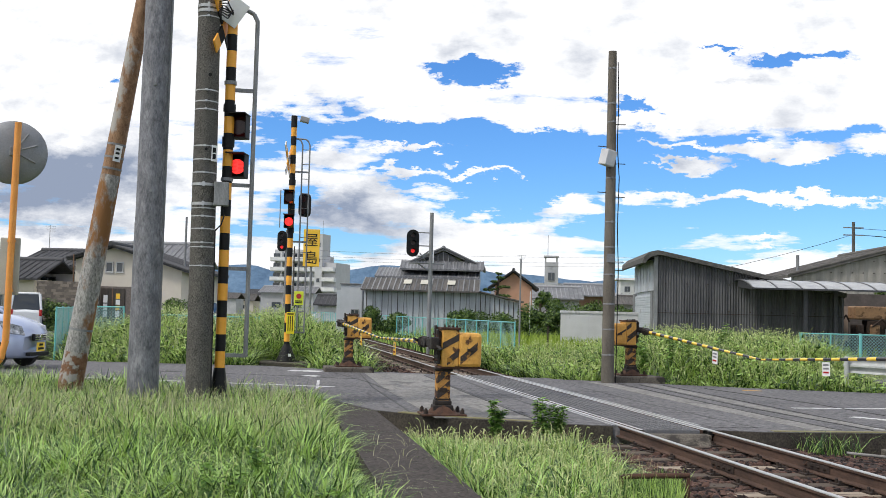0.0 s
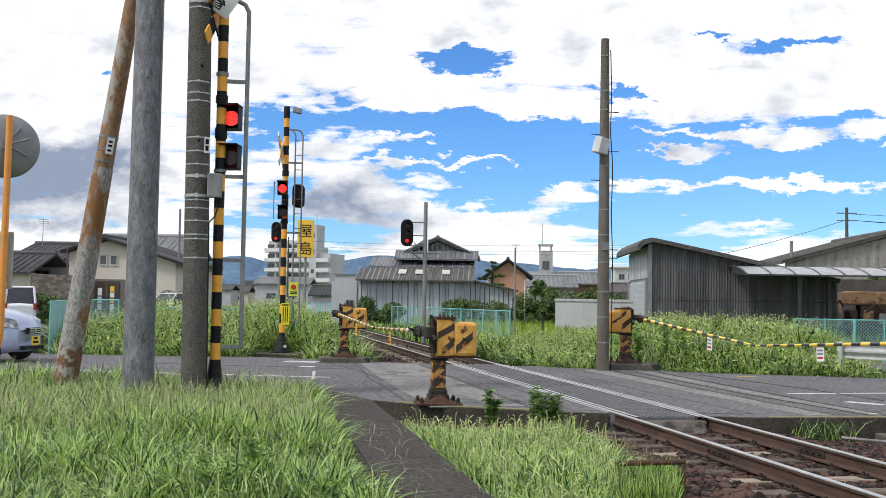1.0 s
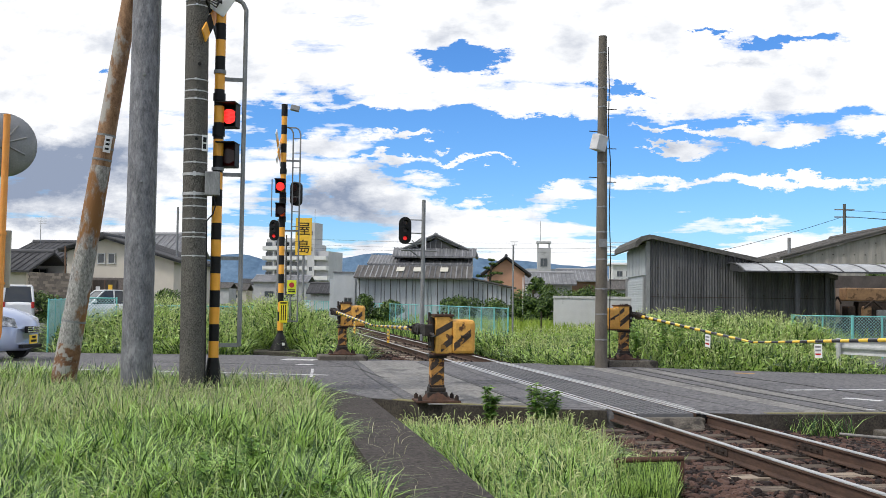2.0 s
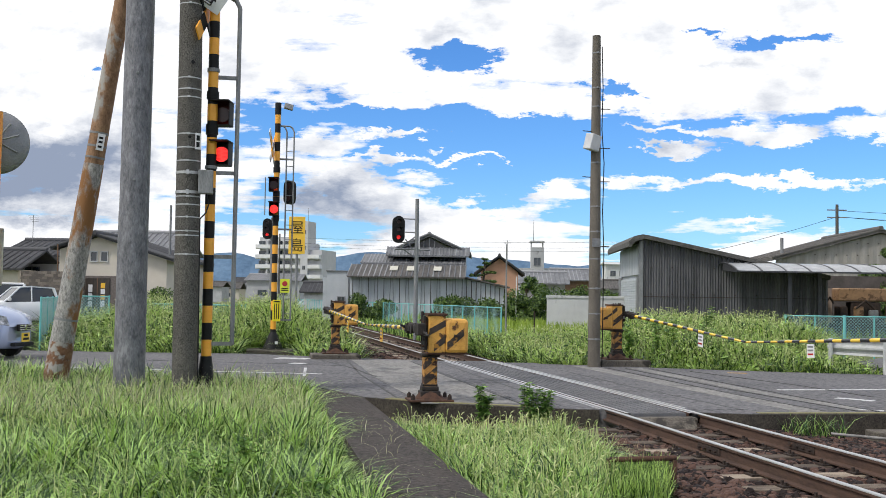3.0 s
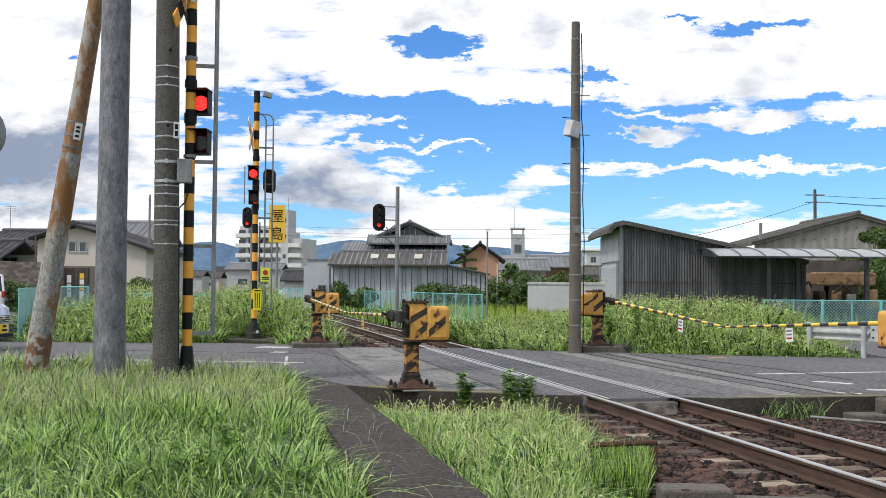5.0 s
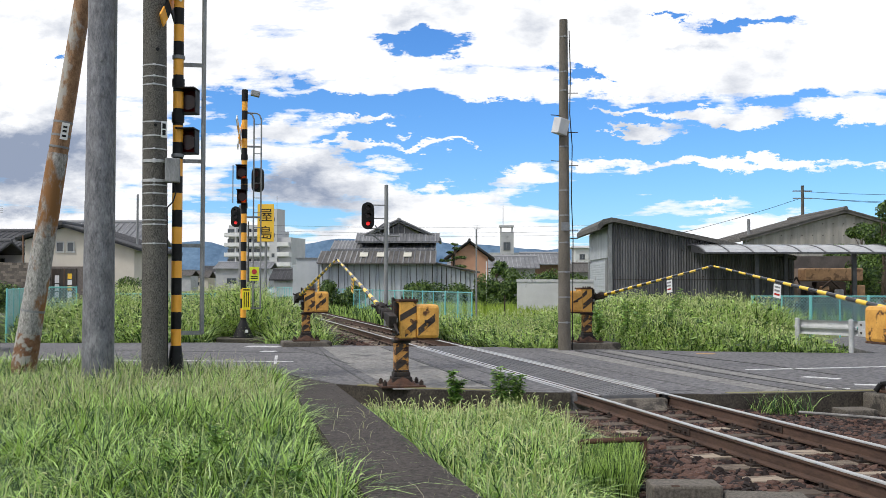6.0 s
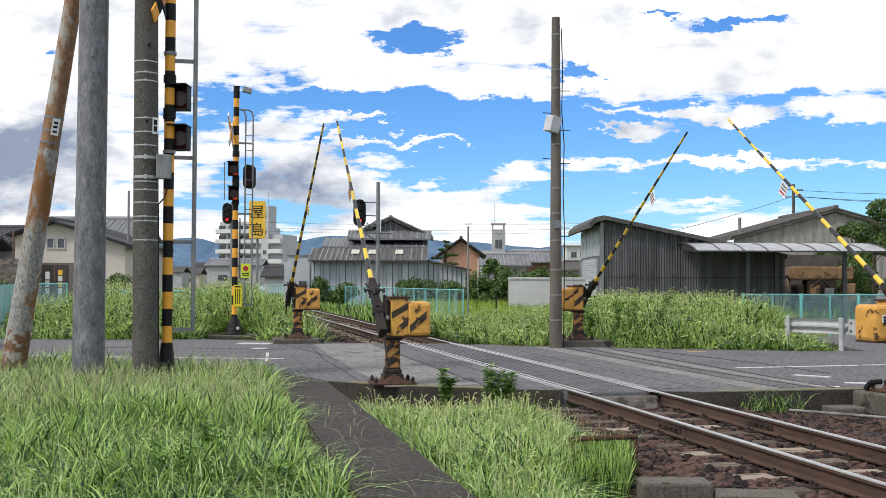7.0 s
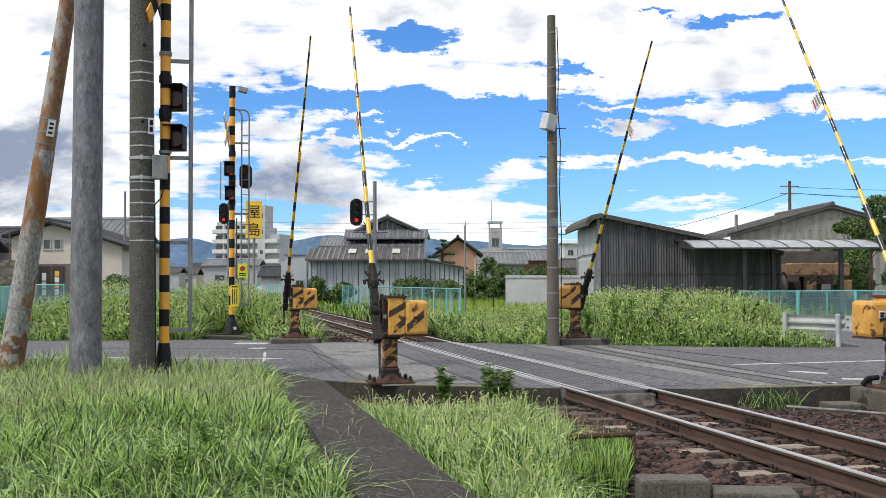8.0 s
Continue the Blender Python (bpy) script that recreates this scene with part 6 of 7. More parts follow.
def main_house():
    p = thing("house", W(-0.1307, 72), "old Japanese house with grey tiled roofs and tin walls", "house", "houses behind the line")
    bm = B()
    box(bm, 0.0, 8.0, 0.3, 0.5, -0.4, 3.05)
    part("front_wall", bm, SHEET_PALE, p, "pale corrugated tin wall")
    for i in range(22):
        x = 0.2 + i * 0.365
        bm = B()
        tube(bm, (x, 0.26, -0.3), (x + 0.12 * math.sin(i * 2.1), 0.26, 3.0), 0.022, 0.022, 5)
        part("batten", bm, GALV if i % 3 else RUST_DARK, p)
    bm = B()
    box(bm, 0.0, 0.2, 0.5, 9, -0.4, 3.0)
    box(bm, 7.85, 8.0, 0.5, 9, -0.4, 3.0)
    box(bm, 0.2, 7.85, 8.8, 9, -0.4, 4.5)
    part("side_wall", bm, GREYWALL, p)
    lean_roof(p, -0.15, 8.1, -0.35, 2.95, 2.3, 3.85, OLDROOF, 0.1, 0.36, "lower_roof", TILE)
    for x in (3.0, 4.2, 6.1):
        bm = B()
        extrude_x(bm, [(0.75, 3.50), (1.6, 3.80), (1.6, 3.84), (0.75, 3.54)], x - 0.28, x + 0.28)
        part("skylight", bm, mat("skylight_sheet", (0.5, 0.48, 0.4), (0.6, 0.58, 0.5), 3, 0.5), p)
    lean_roof(p, 0.5, 8.0, 2.3, 3.95, 5.0, 4.7, TILE, 0.12, 0.25, "tile_roof")
    bm = B()
    box(bm, 2.9, 8.0, 4.2, 8.6, 3.2, 4.9)
    part("upper_wall", bm, GREYWALL, p)
    bm = B()
    extrude_y(bm, [(4.0, 5.25), (5.35, 6.02), (6.75, 5.25)], 3.75, 3.9)
    part("gable", bm, mat("dark_gable_board", (0.05, 0.05, 0.055), (0.10, 0.10, 0.10), 2, 0.8), p, "dark louvred gable end")
    for x in (4.95, 5.35, 5.75):
        bm = B()
        tube(bm, (x, 3.7, 5.2), (x, 3.7, 5.98 - abs(x - 5.35) * 0.5), 0.035, 0.035, 6)
        part("gable_post", bm, GALV, p)
    gable_roof(p, 2.2, 4.72, 5.35, 6.1, 8.4, 4.75, 3.55, 10.5, TILE, 0.16, 0.3)
    for x0, x1 in ((2.25, 5.35), (8.35, 5.35)):
        bm = B()
        for k in range(3):
            tube(bm, (x0, 3.5 + 0.16 * k, 4.94), (x1, 3.5 + 0.16 * k, 6.30), 0.075, 0.085, 7)
        part("rake_tiles", bm, TILE, p, "pale grey rake tiles of the gable")
    lean_roof(p, 2.3, 8.3, 2.55, 4.56, 3.8, 5.22, TILE, 0.10, 0.24, "pent_roof")
    bm = B()
    tube(bm, (4.62, 3.35, 4.6), (4.62, 3.35, 6.1), 0.05, 0.05, 8)
    part("vent_pipe", bm, WHITE, p, "white vent pipe")
    # lower wing on the right
    bm = B()
    v = [(8.0, 3.0), (11.0, 2.35), (11.0, -0.4), (8.0, -0.4)]
    extrude_y(bm, v, 0.6, 0.75)
    part("wing_wall", bm, SHEET_PALE, p)
    bm = B()
    extrude_y(bm, [(7.95, 3.05), (11.2, 2.36), (11.2, 2.46), (7.95, 3.15)], 0.2, 3.5)
    part("wing_roof", bm, OLDROOF, p)
    for i in range(9):
        bm = B()
        tube(bm, (8.2 + i * 0.33, 0.55, -0.3), (8.2 + i * 0.33, 0.55, 2.9 - i * 0.072), 0.025, 0.025, 5)
        part("batten", bm, RUST_DARK, p)
    # grey block beside it
    q = thing("outbuilding", W(-0.153, 76), "plain pale grey rendered outbuilding", "building")
    bm = B()
    box(bm, 0.0, 1.6, 0, 5, -0.4, 3.45, 0.02)
    box(bm, -0.35, 0.0, 0.5, 5, -0.4, 3.0, 0.02)
    part("wall", bm, mat("pale_blue_render", (0.40, 0.43, 0.45), (0.50, 0.53, 0.55), 0.8, 0.85), q)
    bm = B()
    box(bm, -0.06, 1.68, -0.1, 5.1, 3.45, 3.52)
    part("coping", bm, GALV, q)
    window(q, 1.1, -0.01, 1.2, 0.5, 0.7)


def small_house(k, d, w, wall_h, ridge_h, depth, wall, roof, lbl, front_gable=True, wins=((0.3, 0.5),), group="houses behind the line"):
    p = thing("house", W(k, d), lbl, "house", group)
    bm = B()
    box(bm, 0, w, 0, depth, -0.4, wall_h)
    if front_gable:
        extrude_y(bm, [(0, wall_h), (w / 2, ridge_h - 0.1), (w, wall_h)], 0.0, depth)
    part("wall", bm, wall, p)
    if front_gable:
        gable_roof(p, -0.6, wall_h - 0.3, w / 2, ridge_h, w + 0.6, wall_h - 0.3, -0.5, depth + 0.3, roof, 0.15, 0.45)
    else:
        lean_roof(p, -0.4, w + 0.4, -0.5, wall_h - 0.05, depth / 2, ridge_h, roof, 0.12, 0.4)
        bm = B()
        extrude_x(bm, [(depth / 2, ridge_h), (depth + 0.5, wall_h), (depth + 0.5, wall_h + 0.1), (depth / 2, ridge_h + 0.12)], -0.4, w + 0.4)
        part("back_roof", bm, roof, p)
        bm = B()
        tube(bm, (-0.4, depth / 2, ridge_h + 0.15), (w + 0.4, depth / 2, ridge_h + 0.15), 0.15, 0.15, 8)
        part("ridge", bm, roof, p)
    for fx, fz in wins:
        window(p, w * fx, -0.01, wall_h * fz, min(1.6, w * 0.22), 0.9)
    return p


def apartment():
    p = thing("apartment_building", pose(*V(-0.2235 * 290, 290), 0, 0, -13 - 14), "grey concrete apartment block with balconies", "apartment building")
    conc = mat("apartment_concrete", (0.42, 0.42, 0.43), (0.52, 0.52, 0.53), 0.3, 0.9)
    pale = mat("balcony_concrete", (0.58, 0.58, 0.58), (0.70, 0.70, 0.70), 0.5, 0.9)
    for nm, x0, x1, y0, y1, top in (("west_wing", 0.6, 10.6, 1.6, 14, 18.2), ("stair_tower", 13.6, 15.8, 0.5, 6, 22.6), ("link", 10.6, 13.6, 2.2, 14, 16.8), ("east_wing", 15.8, 19.6, 1.6, 12, 14.6)):
        bm = B()
        box(bm, x0, x1, y0, y1, -0.4, top)
        part(nm, bm, conc, p)
    for k in range(6):
        z = 1.0 + 2.8 * k
        for x0, x1, yf, tops in ((0.0, 10.6, 0.0, 6), (10.6, 13.5, 1.0, 6), (15.9, 20.4 - 0.25 * k, 0.2, 5)):
            if k >= tops:
                continue
            bm = B()
            box(bm, x0, x1, yf, yf + 0.15, z, z + 1.05)
            box(bm, x0, x0 + 0.15, yf + 0.15, yf + 1.7, z, z + 1.05)
            box(bm, x1 - 0.15, x1, yf + 0.15, yf + 1.7, z, z + 1.05)
            box(bm, x0, x1, yf + 0.15, yf + 1.7, z - 0.2, z)
            for i in range(1, int((x1 - x0) / 3.4)):
                box(bm, x0 + 3.4 * i, x0 + 3.4 * i + 0.15, yf + 0.2, yf + 1.6, z, z + 2.5)
            part("balcony", bm, pale, p, "white concrete balcony parapet")
            n = max(1, int((x1 - x0) / 2.6))
            for i in range(n):
                window(p, x0 + (x1 - x0) * (i + 0.5) / n, yf + 1.55, z + 1.1, 1.9, 2.0)
    for z in (4.0, 9.6, 15.2, 19.6):
        window(p, 14.7, 0.49, z, 0.8, 1.0)
    bm = B()
    tube(bm, (14.7, 3, 22.6), (14.7, 3, 26.5), 0.07, 0.05, 6)
    part("aerial", bm, GALV, p)


def power_line(k0, k1, d, zs, lbl):
    p = thing("power_line", W(k0, d), lbl, "wires")
    n = (k1 - k0) * d
    for z in zs:
        bm = B()
        pipe(bm, [(n * t, 0, z - 1.6 * t * (1 - t)) for t in (0, 0.25, 0.5, 0.75, 1)], 0.015, 5)
        part("wire", bm, BLACK, p)
    for x in (0, n):
        bm = B()
        tube(bm, (x, 0.1, -0.4), (x, 0.1, max(zs) + 0.5), 0.14, 0.10, 8)
        part("pole", bm, POLE_CONC, p)


def tower():
    p = thing("tower", W(0.0448, 150), "small grey concrete tower with an open top", "tower")
    bm = B()
    box(bm, 0, 1.9, 0, 1.8, -0.4, 9.2)
    part("shaft", bm, GREYWALL, p)
    for x in (0.0, 1.65):
        for y in (0.0, 1.65):
            bm = B()
            box(bm, x, x + 0.15, y, y + 0.15, 9.2, 9.9)
            part("pillar", bm, GREYWALL, p)
    bm = B()
    box(bm, -0.15, 1.95, -0.15, 1.95, 9.9, 10.15)
    part("top_slab", bm, GREYWALL, p)
    bm = B()
    tube(bm, (0.4, 0.9, 10.1), (0.4, 0.9, 13.2), 0.05, 0.03, 6)
    part("aerial", bm, GALV, p)
    for z in (4.9, 7.1):
        window(p, 0.9, -0.01, z, 0.9, 1.1)
    bm = B()
    box(bm, -1.6, 5.2, 0.5, 5, -0.4, 6.2)
    part("lower_block", bm, GREYWALL, p)


def left_house():
    p = thing("house", W(-0.4175, 58), "cream rendered two-storey house with dark tiled roof", "house", "houses beside the road")
    w = 6.2
    bm = B()
    box(bm, 0, w, 0, 8, -0.4, 3.45)
    extrude_y(bm, [(0, 3.45), (0, 4.05), (2.2, 4.75), (w, 3.55), (w, 3.45)], 0.0, 8)
    part("wall", bm, CREAM, p, "cream rendered wall")
    gable_roof(p, -0.35, 4.0, 2.2, 4.8, w + 0.5, 3.4, -0.5, 8.4, TILE_DARK, 0.14, 0.3)
    for x in (2.0, 2.6):
        window(p, x, -0.01, 3.65, 0.34, 0.5, mat("pale_window_frame", (0.42, 0.42, 0.41), (0.52, 0.52, 0.51), 3, 0.6), 1)
    bm = B()
    box(bm, 1.2, 3.4, -0.10, 0.0, -0.4, 2.55)
    part("porch_surround", bm, mat("dark_porch_brick", (0.10, 0.085, 0.075), (0.19, 0.16, 0.145), 9, 0.85, bump=0.4), p)
    bm = B()
    box(bm, 1.6, 3.0, -0.16, -0.10, -0.3, 2.45, 0.02)
    d = part("door", bm, mat("dark_stained_door", (0.03, 0.024, 0.02), (0.07, 0.055, 0.045), 6, 0.5, stretch=(1, 1, 0.2)), p, "dark brown double door")
    bm = B()
    box(bm, 2.28, 2.32, -0.18, -0.162, -0.3, 2.42)
    part("meeting_stile", bm, WOOD, d)
    for x, za, zb, m_ in ((1.9, 1.62, 2.05, WHITE), (1.9, 1.18, 1.56, WHITE), (1.9, 0.8, 1.12, WHITE), (2.62, 1.85, 2.15, SIGN_YEL), (2.62, 1.52, 1.8, WHITE), (2.62, 1.2, 1.46, SIGN_YEL), (2.62, 0.8, 1.14, WHITE)):
        bm = B()
        box(bm, x - 0.12, x + 0.12, -0.175, -0.162, za, zb)
        part("notice", bm, m_, d)
    bm = B()
    pipe(bm, [(0.1, -0.55, 4.3), (0.15, -0.5, 1.9), (-0.9, -0.5, 1.75)], 0.04, 6)
    part("gutter", bm, WOOD, p)
    # tiled garden wall
    q = thing("garden_wall", W(-0.4625, 57), "brown tiled garden wall beside the house", "wall")
    me = bpy.data.meshes.new("tile")
    b2 = B()
    box(b2, 0.0, 0.24, -0.012, 0.05, 0.0, 0.145)
    b2.to_mesh(me)
    b2.free()
    me.materials.append(mat("garden_tile", (0.10, 0.085, 0.075), (0.21, 0.175, 0.15), 3, 0.85, bump=0.2, per_object=0.4))
    for r in range(20):
        for i in range(2, 16):
            o = new("tile", me)
            o.parent = q
            o.matrix_basis = pose(i * 0.25 - (0.125 if r % 2 else 0), 0, -0.3 + r * 0.153)
    bm = B()
    box(bm, 0.4, 3.95, 0.0, 0.25, -0.4, 2.74)
    part("core", bm, CONCRETE, q)
    for k, d, ww, wh, rh, lbl in ((-0.47, 66, 4.2, 3.9, 5.0, "grey house with dark tiled roof behind the wall"), (-0.395, 74, 6.5, 4.5, 6.1, "house with grey tiled roof behind the cream house")):
        small_house(k, d, ww, wh, rh, 7, GREYWALL, TILE_DARK if d < 70 else TILE, lbl, False, ((0.4, 0.7),), "houses beside the road")
    small_house(-0.54, 61, 5.0, 2.9, 4.1, 6, CREAM, TILE_DARK, "low house with dark tiled roof", False, ((0.5, 0.6),), "houses beside the road")


def chain_fence(name, m, length, h, lbl, slats=False, thick=(), step=2.0, lean=0.06):
    p = thing(name, m, lbl, "fence")
    n = int(length / step)
    for i in range(n + 1):
        x = length * i / n
        bm = B()
        r = 0.055 if i in thick else 0.028
        tube(bm, (x, 0, -0.4), (x, 0, h + 0.04), r, r, 10)
        part("post", bm, TEAL, p)
    for z in (0.05, h):
        bm = B()
        tube(bm, (0, 0, z), (length, 0, z), 0.022, 0.022, 8)
        part("top_rail" if z > 0.5 else "bottom_rail", bm, TEAL, p)
    vs, fs = [], []
    k = 0
    if slats:
        s = 0.16
        for i in range(int(length / s)):
            x = i * s
            sw = 0.04 if length > 20 else 0.15
            vs += [(x, -0.01, 0.0), (x + sw, -0.01, 0.0), (x + sw, -0.01, h), (x, -0.01, h)]
            fs.append((k, k + 1, k + 2, k + 3))
            k += 4
    else:
        s, w = 0.115, 0.011
        for i in range(int((length + h) / s)):
            for sg in (1, -1):
                a0, a1 = i * s - h, i * s
                z0, z1 = 0.05, h
                if a0 < 0:
                    z0, a0 = 0.05 - a0 * (h - 0.05) / h, 0.0
                if a1 > length:
                    z1, a1 = h - (a1 - length), length
                if z1 <= z0:
                    continue
                xa, xb = (a0, a1) if sg > 0 else (length - a0, length - a1)
                vs += [(xa - w, -0.008 * sg, z0), (xa + w, -0.008 * sg, z0), (xb + w, -0.008 * sg, z1), (xb - w, -0.008 * sg, z1)]
                fs.append((k, k + 1, k + 2, k + 3))
                k += 4
    raw("mesh_infill", vs, fs, TEAL_PALE, p)
    return p


def guard_rail():
    p = thing("guardrail", pose(14.36, 21.15, 0, 0, 0, 112), "white steel roadside guardrail with a rounded end", "guardrail")
    bm = B()
    prof = [(0.0, 0.38), (-0.06, 0.43), (-0.06, 0.48), (0.02, 0.53), (0.02, 0.57), (-0.06, 0.62), (-0.06, 0.67), (0.0, 0.72)]
    prof = prof + [(y + 0.012, z) for y, z in prof[::-1]]
    paint = mat("weathered_rail_paint", (0.33, 0.34, 0.34), (0.52, 0.53, 0.52), 4, 0.5, bump=0.15, stain=(0.2, 0.17, 0.13), stain_at=0.68, stain_scale=5)
    extrude_x(bm, prof, 0.0, 1.7)
    part("beam", bm, paint, p)
    for x in (0.1, 1.55):
        bm = B()
        tube(bm, (x, 0.09, -0.4), (x, 0.09, 0.74), 0.055, 0.055, 14)
        tube(bm, (x, 0.09, 0.74), (x, 0.09, 0.765), 0.062, 0.04, 14)
        part("post", bm, paint, p)
    bm = B()
    box(bm, -0.28, 0.0, -0.045, -0.03, 0.37, 0.73, 0.006)
    part("end_cap", bm, paint, p)
    for z in (0.46, 0.64):
        bm = B()
        tube(bm, (-0.08, -0.02, z), (-0.08, -0.055, z), 0.022, 0.018, 8)
        tube(bm, (-0.08, -0.03, z), (-0.08, 0.0, z), 0.022, 0.018, 8)
        part("bolt", bm, RUST_DARK, p)


def power_pole():
    p = thing("power_pole", W(0.3363, 85), "grey concrete power pole with cross-arms and wires", "utility pole")
    bm = B()
    tube(bm, (0, 0, -0.4), (0, 0, 9.7), 0.17, 0.12, 12)
    part("shaft", bm, POLE_CONC, p)
    for z in (8.6, 9.2):
        bm = B()
        box(bm, -0.8, 0.8, -0.04, 0.04, z, z + 0.09)
        part("cross_arm", bm, GALV, p)
    for i, (x1, z1) in enumerate(((22, 9.0), (22, 8.2), (22, 7.9), (-14, 4.9))):
        bm = B()
        z0 = 9.2 if i < 1 else 8.7
        pts = [(x1 * t, 0, z0 + (z1 - z0) * t - 1.0 * t * (1 - t)) for t in (0, 0.2, 0.4, 0.6, 0.8, 1)]
        pipe(bm, pts, 0.018, 5)
        part("wire", bm, BLACK, p)


def thin_pole(k, d, top, r, lbl, mt=GALV):
    p = thing("pole", W(k, d), lbl, "pole")
    bm = B()
    tube(bm, (0, 0, -0.4), (0, 0, top), r, r * 0.8, 10)
    part("shaft", bm, mt, p)


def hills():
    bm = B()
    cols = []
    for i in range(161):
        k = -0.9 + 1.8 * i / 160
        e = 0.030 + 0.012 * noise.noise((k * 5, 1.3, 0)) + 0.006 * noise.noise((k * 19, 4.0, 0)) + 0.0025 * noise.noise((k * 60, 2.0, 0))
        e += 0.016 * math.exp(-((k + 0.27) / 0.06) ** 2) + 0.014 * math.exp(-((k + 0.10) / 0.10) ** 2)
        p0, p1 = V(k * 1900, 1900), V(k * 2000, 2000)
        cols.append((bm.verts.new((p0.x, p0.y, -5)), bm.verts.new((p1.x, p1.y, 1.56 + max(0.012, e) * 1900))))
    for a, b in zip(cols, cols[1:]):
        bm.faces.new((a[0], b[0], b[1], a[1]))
    tagged(part("hills", bm, HILL), "distant wooded hills with haze painted in blue", "hills", kind="structure")


def town():
    RN = random.Random(5)
    for i in range(26):
        k = -0.29 + 0.42 * RN.random() if i > 6 else -0.30 + 0.09 * RN.random()
        d = RN.uniform(170, 420)
        w, h = RN.uniform(6, 12), RN.uniform(3.0, 6.0)
        small_house(k, d, w, h, h + RN.uniform(1.0, 2.2), 8, RN.choice((GREYWALL, CREAM, WHITEWALL, SHEET_PALE)), RN.choice((TILE, TILE_DARK, OLDROOF)), "small distant house with a tiled roof", False, ((0.3, 0.5), (0.7, 0.5)), "distant town houses")


shed()
canopy()
machine()
right_house()
main_house()
small_house(-0.0035, 92, 3.3, 4.0, 5.3, 6, ORANGE_WALL, TILE_DARK, "terracotta-walled house with a dark gable roof", True, ())
small_house(0.036, 100, 4.2, 3.1, 4.2, 6, GREYWALL, TILE, "low house with grey tiled roof", False, ((0.5, 0.5),))
small_house(0.068, 112, 4.6, 3.7, 4.9, 6, WOOD, TILE, "brown-walled house with grey tiled roof", False, ((0.5, 0.5),))
small_house(0.094, 125, 6.0, 3.0, 4.0, 6, GREYWALL, OLDROOF, "long low grey house", False, ((0.3, 0.5), (0.7, 0.5)))
small_house(0.117, 190, 4.2, 8.3, 8.5, 6, WHITEWALL, WHITEWALL, "plain white concrete block of flats", False, ((0.3, 0.8), (0.7, 0.8)))
small_house(-0.175, 110, 2.9, 2.0, 3.0, 4, WHITEWALL, TILE_DARK, "small white hut with a dark roof", False, ())
apartment()
power_line(-0.20, 0.155, 150, (8.9, 9.4, 10.2), "thin dark power lines behind the houses")
tower()
left_house()
hills()
town()
bm = B()
box(bm, 0.0, 3.9, 0, 0.18, -0.4, 1.68)
box(bm, -0.03, 3.95, -0.04, 0.22, 1.68, 1.80, 0.01)
for i in range(2):
    box(bm, 1.3 * (i + 1), 1.3 * (i + 1) + 0.02, -0.01, 0, -0.4, 1.68)
tagged(part("block_wall", bm, WHITEWALL, None, m=W(0.0607, 50)), "long white concrete block garden wall", "wall")
chain_fence("mesh_fence", W(0.2875, 36), 8.0, 1.16, "teal mesh fence along the yard", thick=(0, 2, 4, 6), step=1.0)
chain_fence("line_fence", pose(10.0, 40.2, 0.08, 0, 0, 93.0), 84, 1.15, "pale teal slatted fence along the railway", True, step=2.0)
chain_fence("mesh_fence", pose(*V(-14.9, 36.0, 0.05), 0, 0, -13), 1.7, 1.4, "teal mesh fence beside the lane", step=1.25)
chain_fence("mesh_fence", pose(*V(-12.6, 29.0, 0.0), 0, 0, 95), 7.35, 1.4, "teal slatted fence beside the lane", True, step=1.5)
chain_fence("mesh_fence", pose(*V(-13.2, 37.5, 0.0), 0, 0, -13), 4.5, 1.2, "teal mesh fence beside the lane", step=1.5)
guard_rail()


def aerial(k, d, z0, h, lbl):
    p = thing("roof_aerial", W(k, d, z0), lbl, "aerial")
    bm = B()
    tube(bm, (0, 0, 0), (0, 0, h), 0.025, 0.02, 6)
    part("mast", bm, GALV, p)
    for i in range(4):
        bm = B()
        tube(bm, (-0.4 + 0.05 * i, 0.1 * i, h - 0.05 - 0.12 * i), (0.4 - 0.05 * i, 0.1 * i, h - 0.05 - 0.12 * i), 0.012, 0.012, 5)
        part("element", bm, GALV, p)


aerial(-0.445, 69, 4.9, 1.9, "thin television aerial on the roof ridge")
aerial(0.022, 95, 5.2, 1.8, "thin television aerial on the roof ridge")
power_pole()
thin_pole(0.0213, 41, 3.75, 0.038, "thin grey steel pole at the fence end")
thin_pole(-0.308, 60, 6.8, 0.08, "thin grey pole behind the houses")
thin_pole(0.0487, 40, 1.14, 0.03, "thin rusty stake in the weeds", RUST_DARK)
thin_pole(0.031, 60, 2.9, 0.03, "white marker pole by the garden", WHITE)
for k, d, w, h, n, s, lbl in ((-0.104, 67, 2.7, 1.9, 2600, 0.14, "dark green shrub in front of the tin wall"), (-0.045, 66, 1.6, 1.7, 1300, 0.13, "dark green shrub by the tin wall"), (-0.016, 64, 3.4, 1.9, 2600, 0.13, "green hedge in front of the house"),
                              (0.012, 62, 2.4, 1.8, 1800, 0.13, "green hedge in front of the house"), (0.044, 60, 2.6, 2.2, 2200, 0.13, "bushy green garden shrubs"), (0.062, 64, 1.6, 2.9, 1500, 0.13, "bushy green garden shrubs"),
                              (0.093, 66, 2.6, 2.7, 2200, 0.13, "clipped green garden bush"), (0.118, 68, 2.2, 2.4, 1600, 0.14, "green shrubs behind the white wall"), (-0.43, 48, 2.0, 2.2, 1500, 0.12, "dark shrub by the parked car"), (-0.307, 56, 1.3, 2.0, 900, 0.12, "yellow-green shrub by the house")):
    shrub(W(k, d), w, h, n, s, lbl)


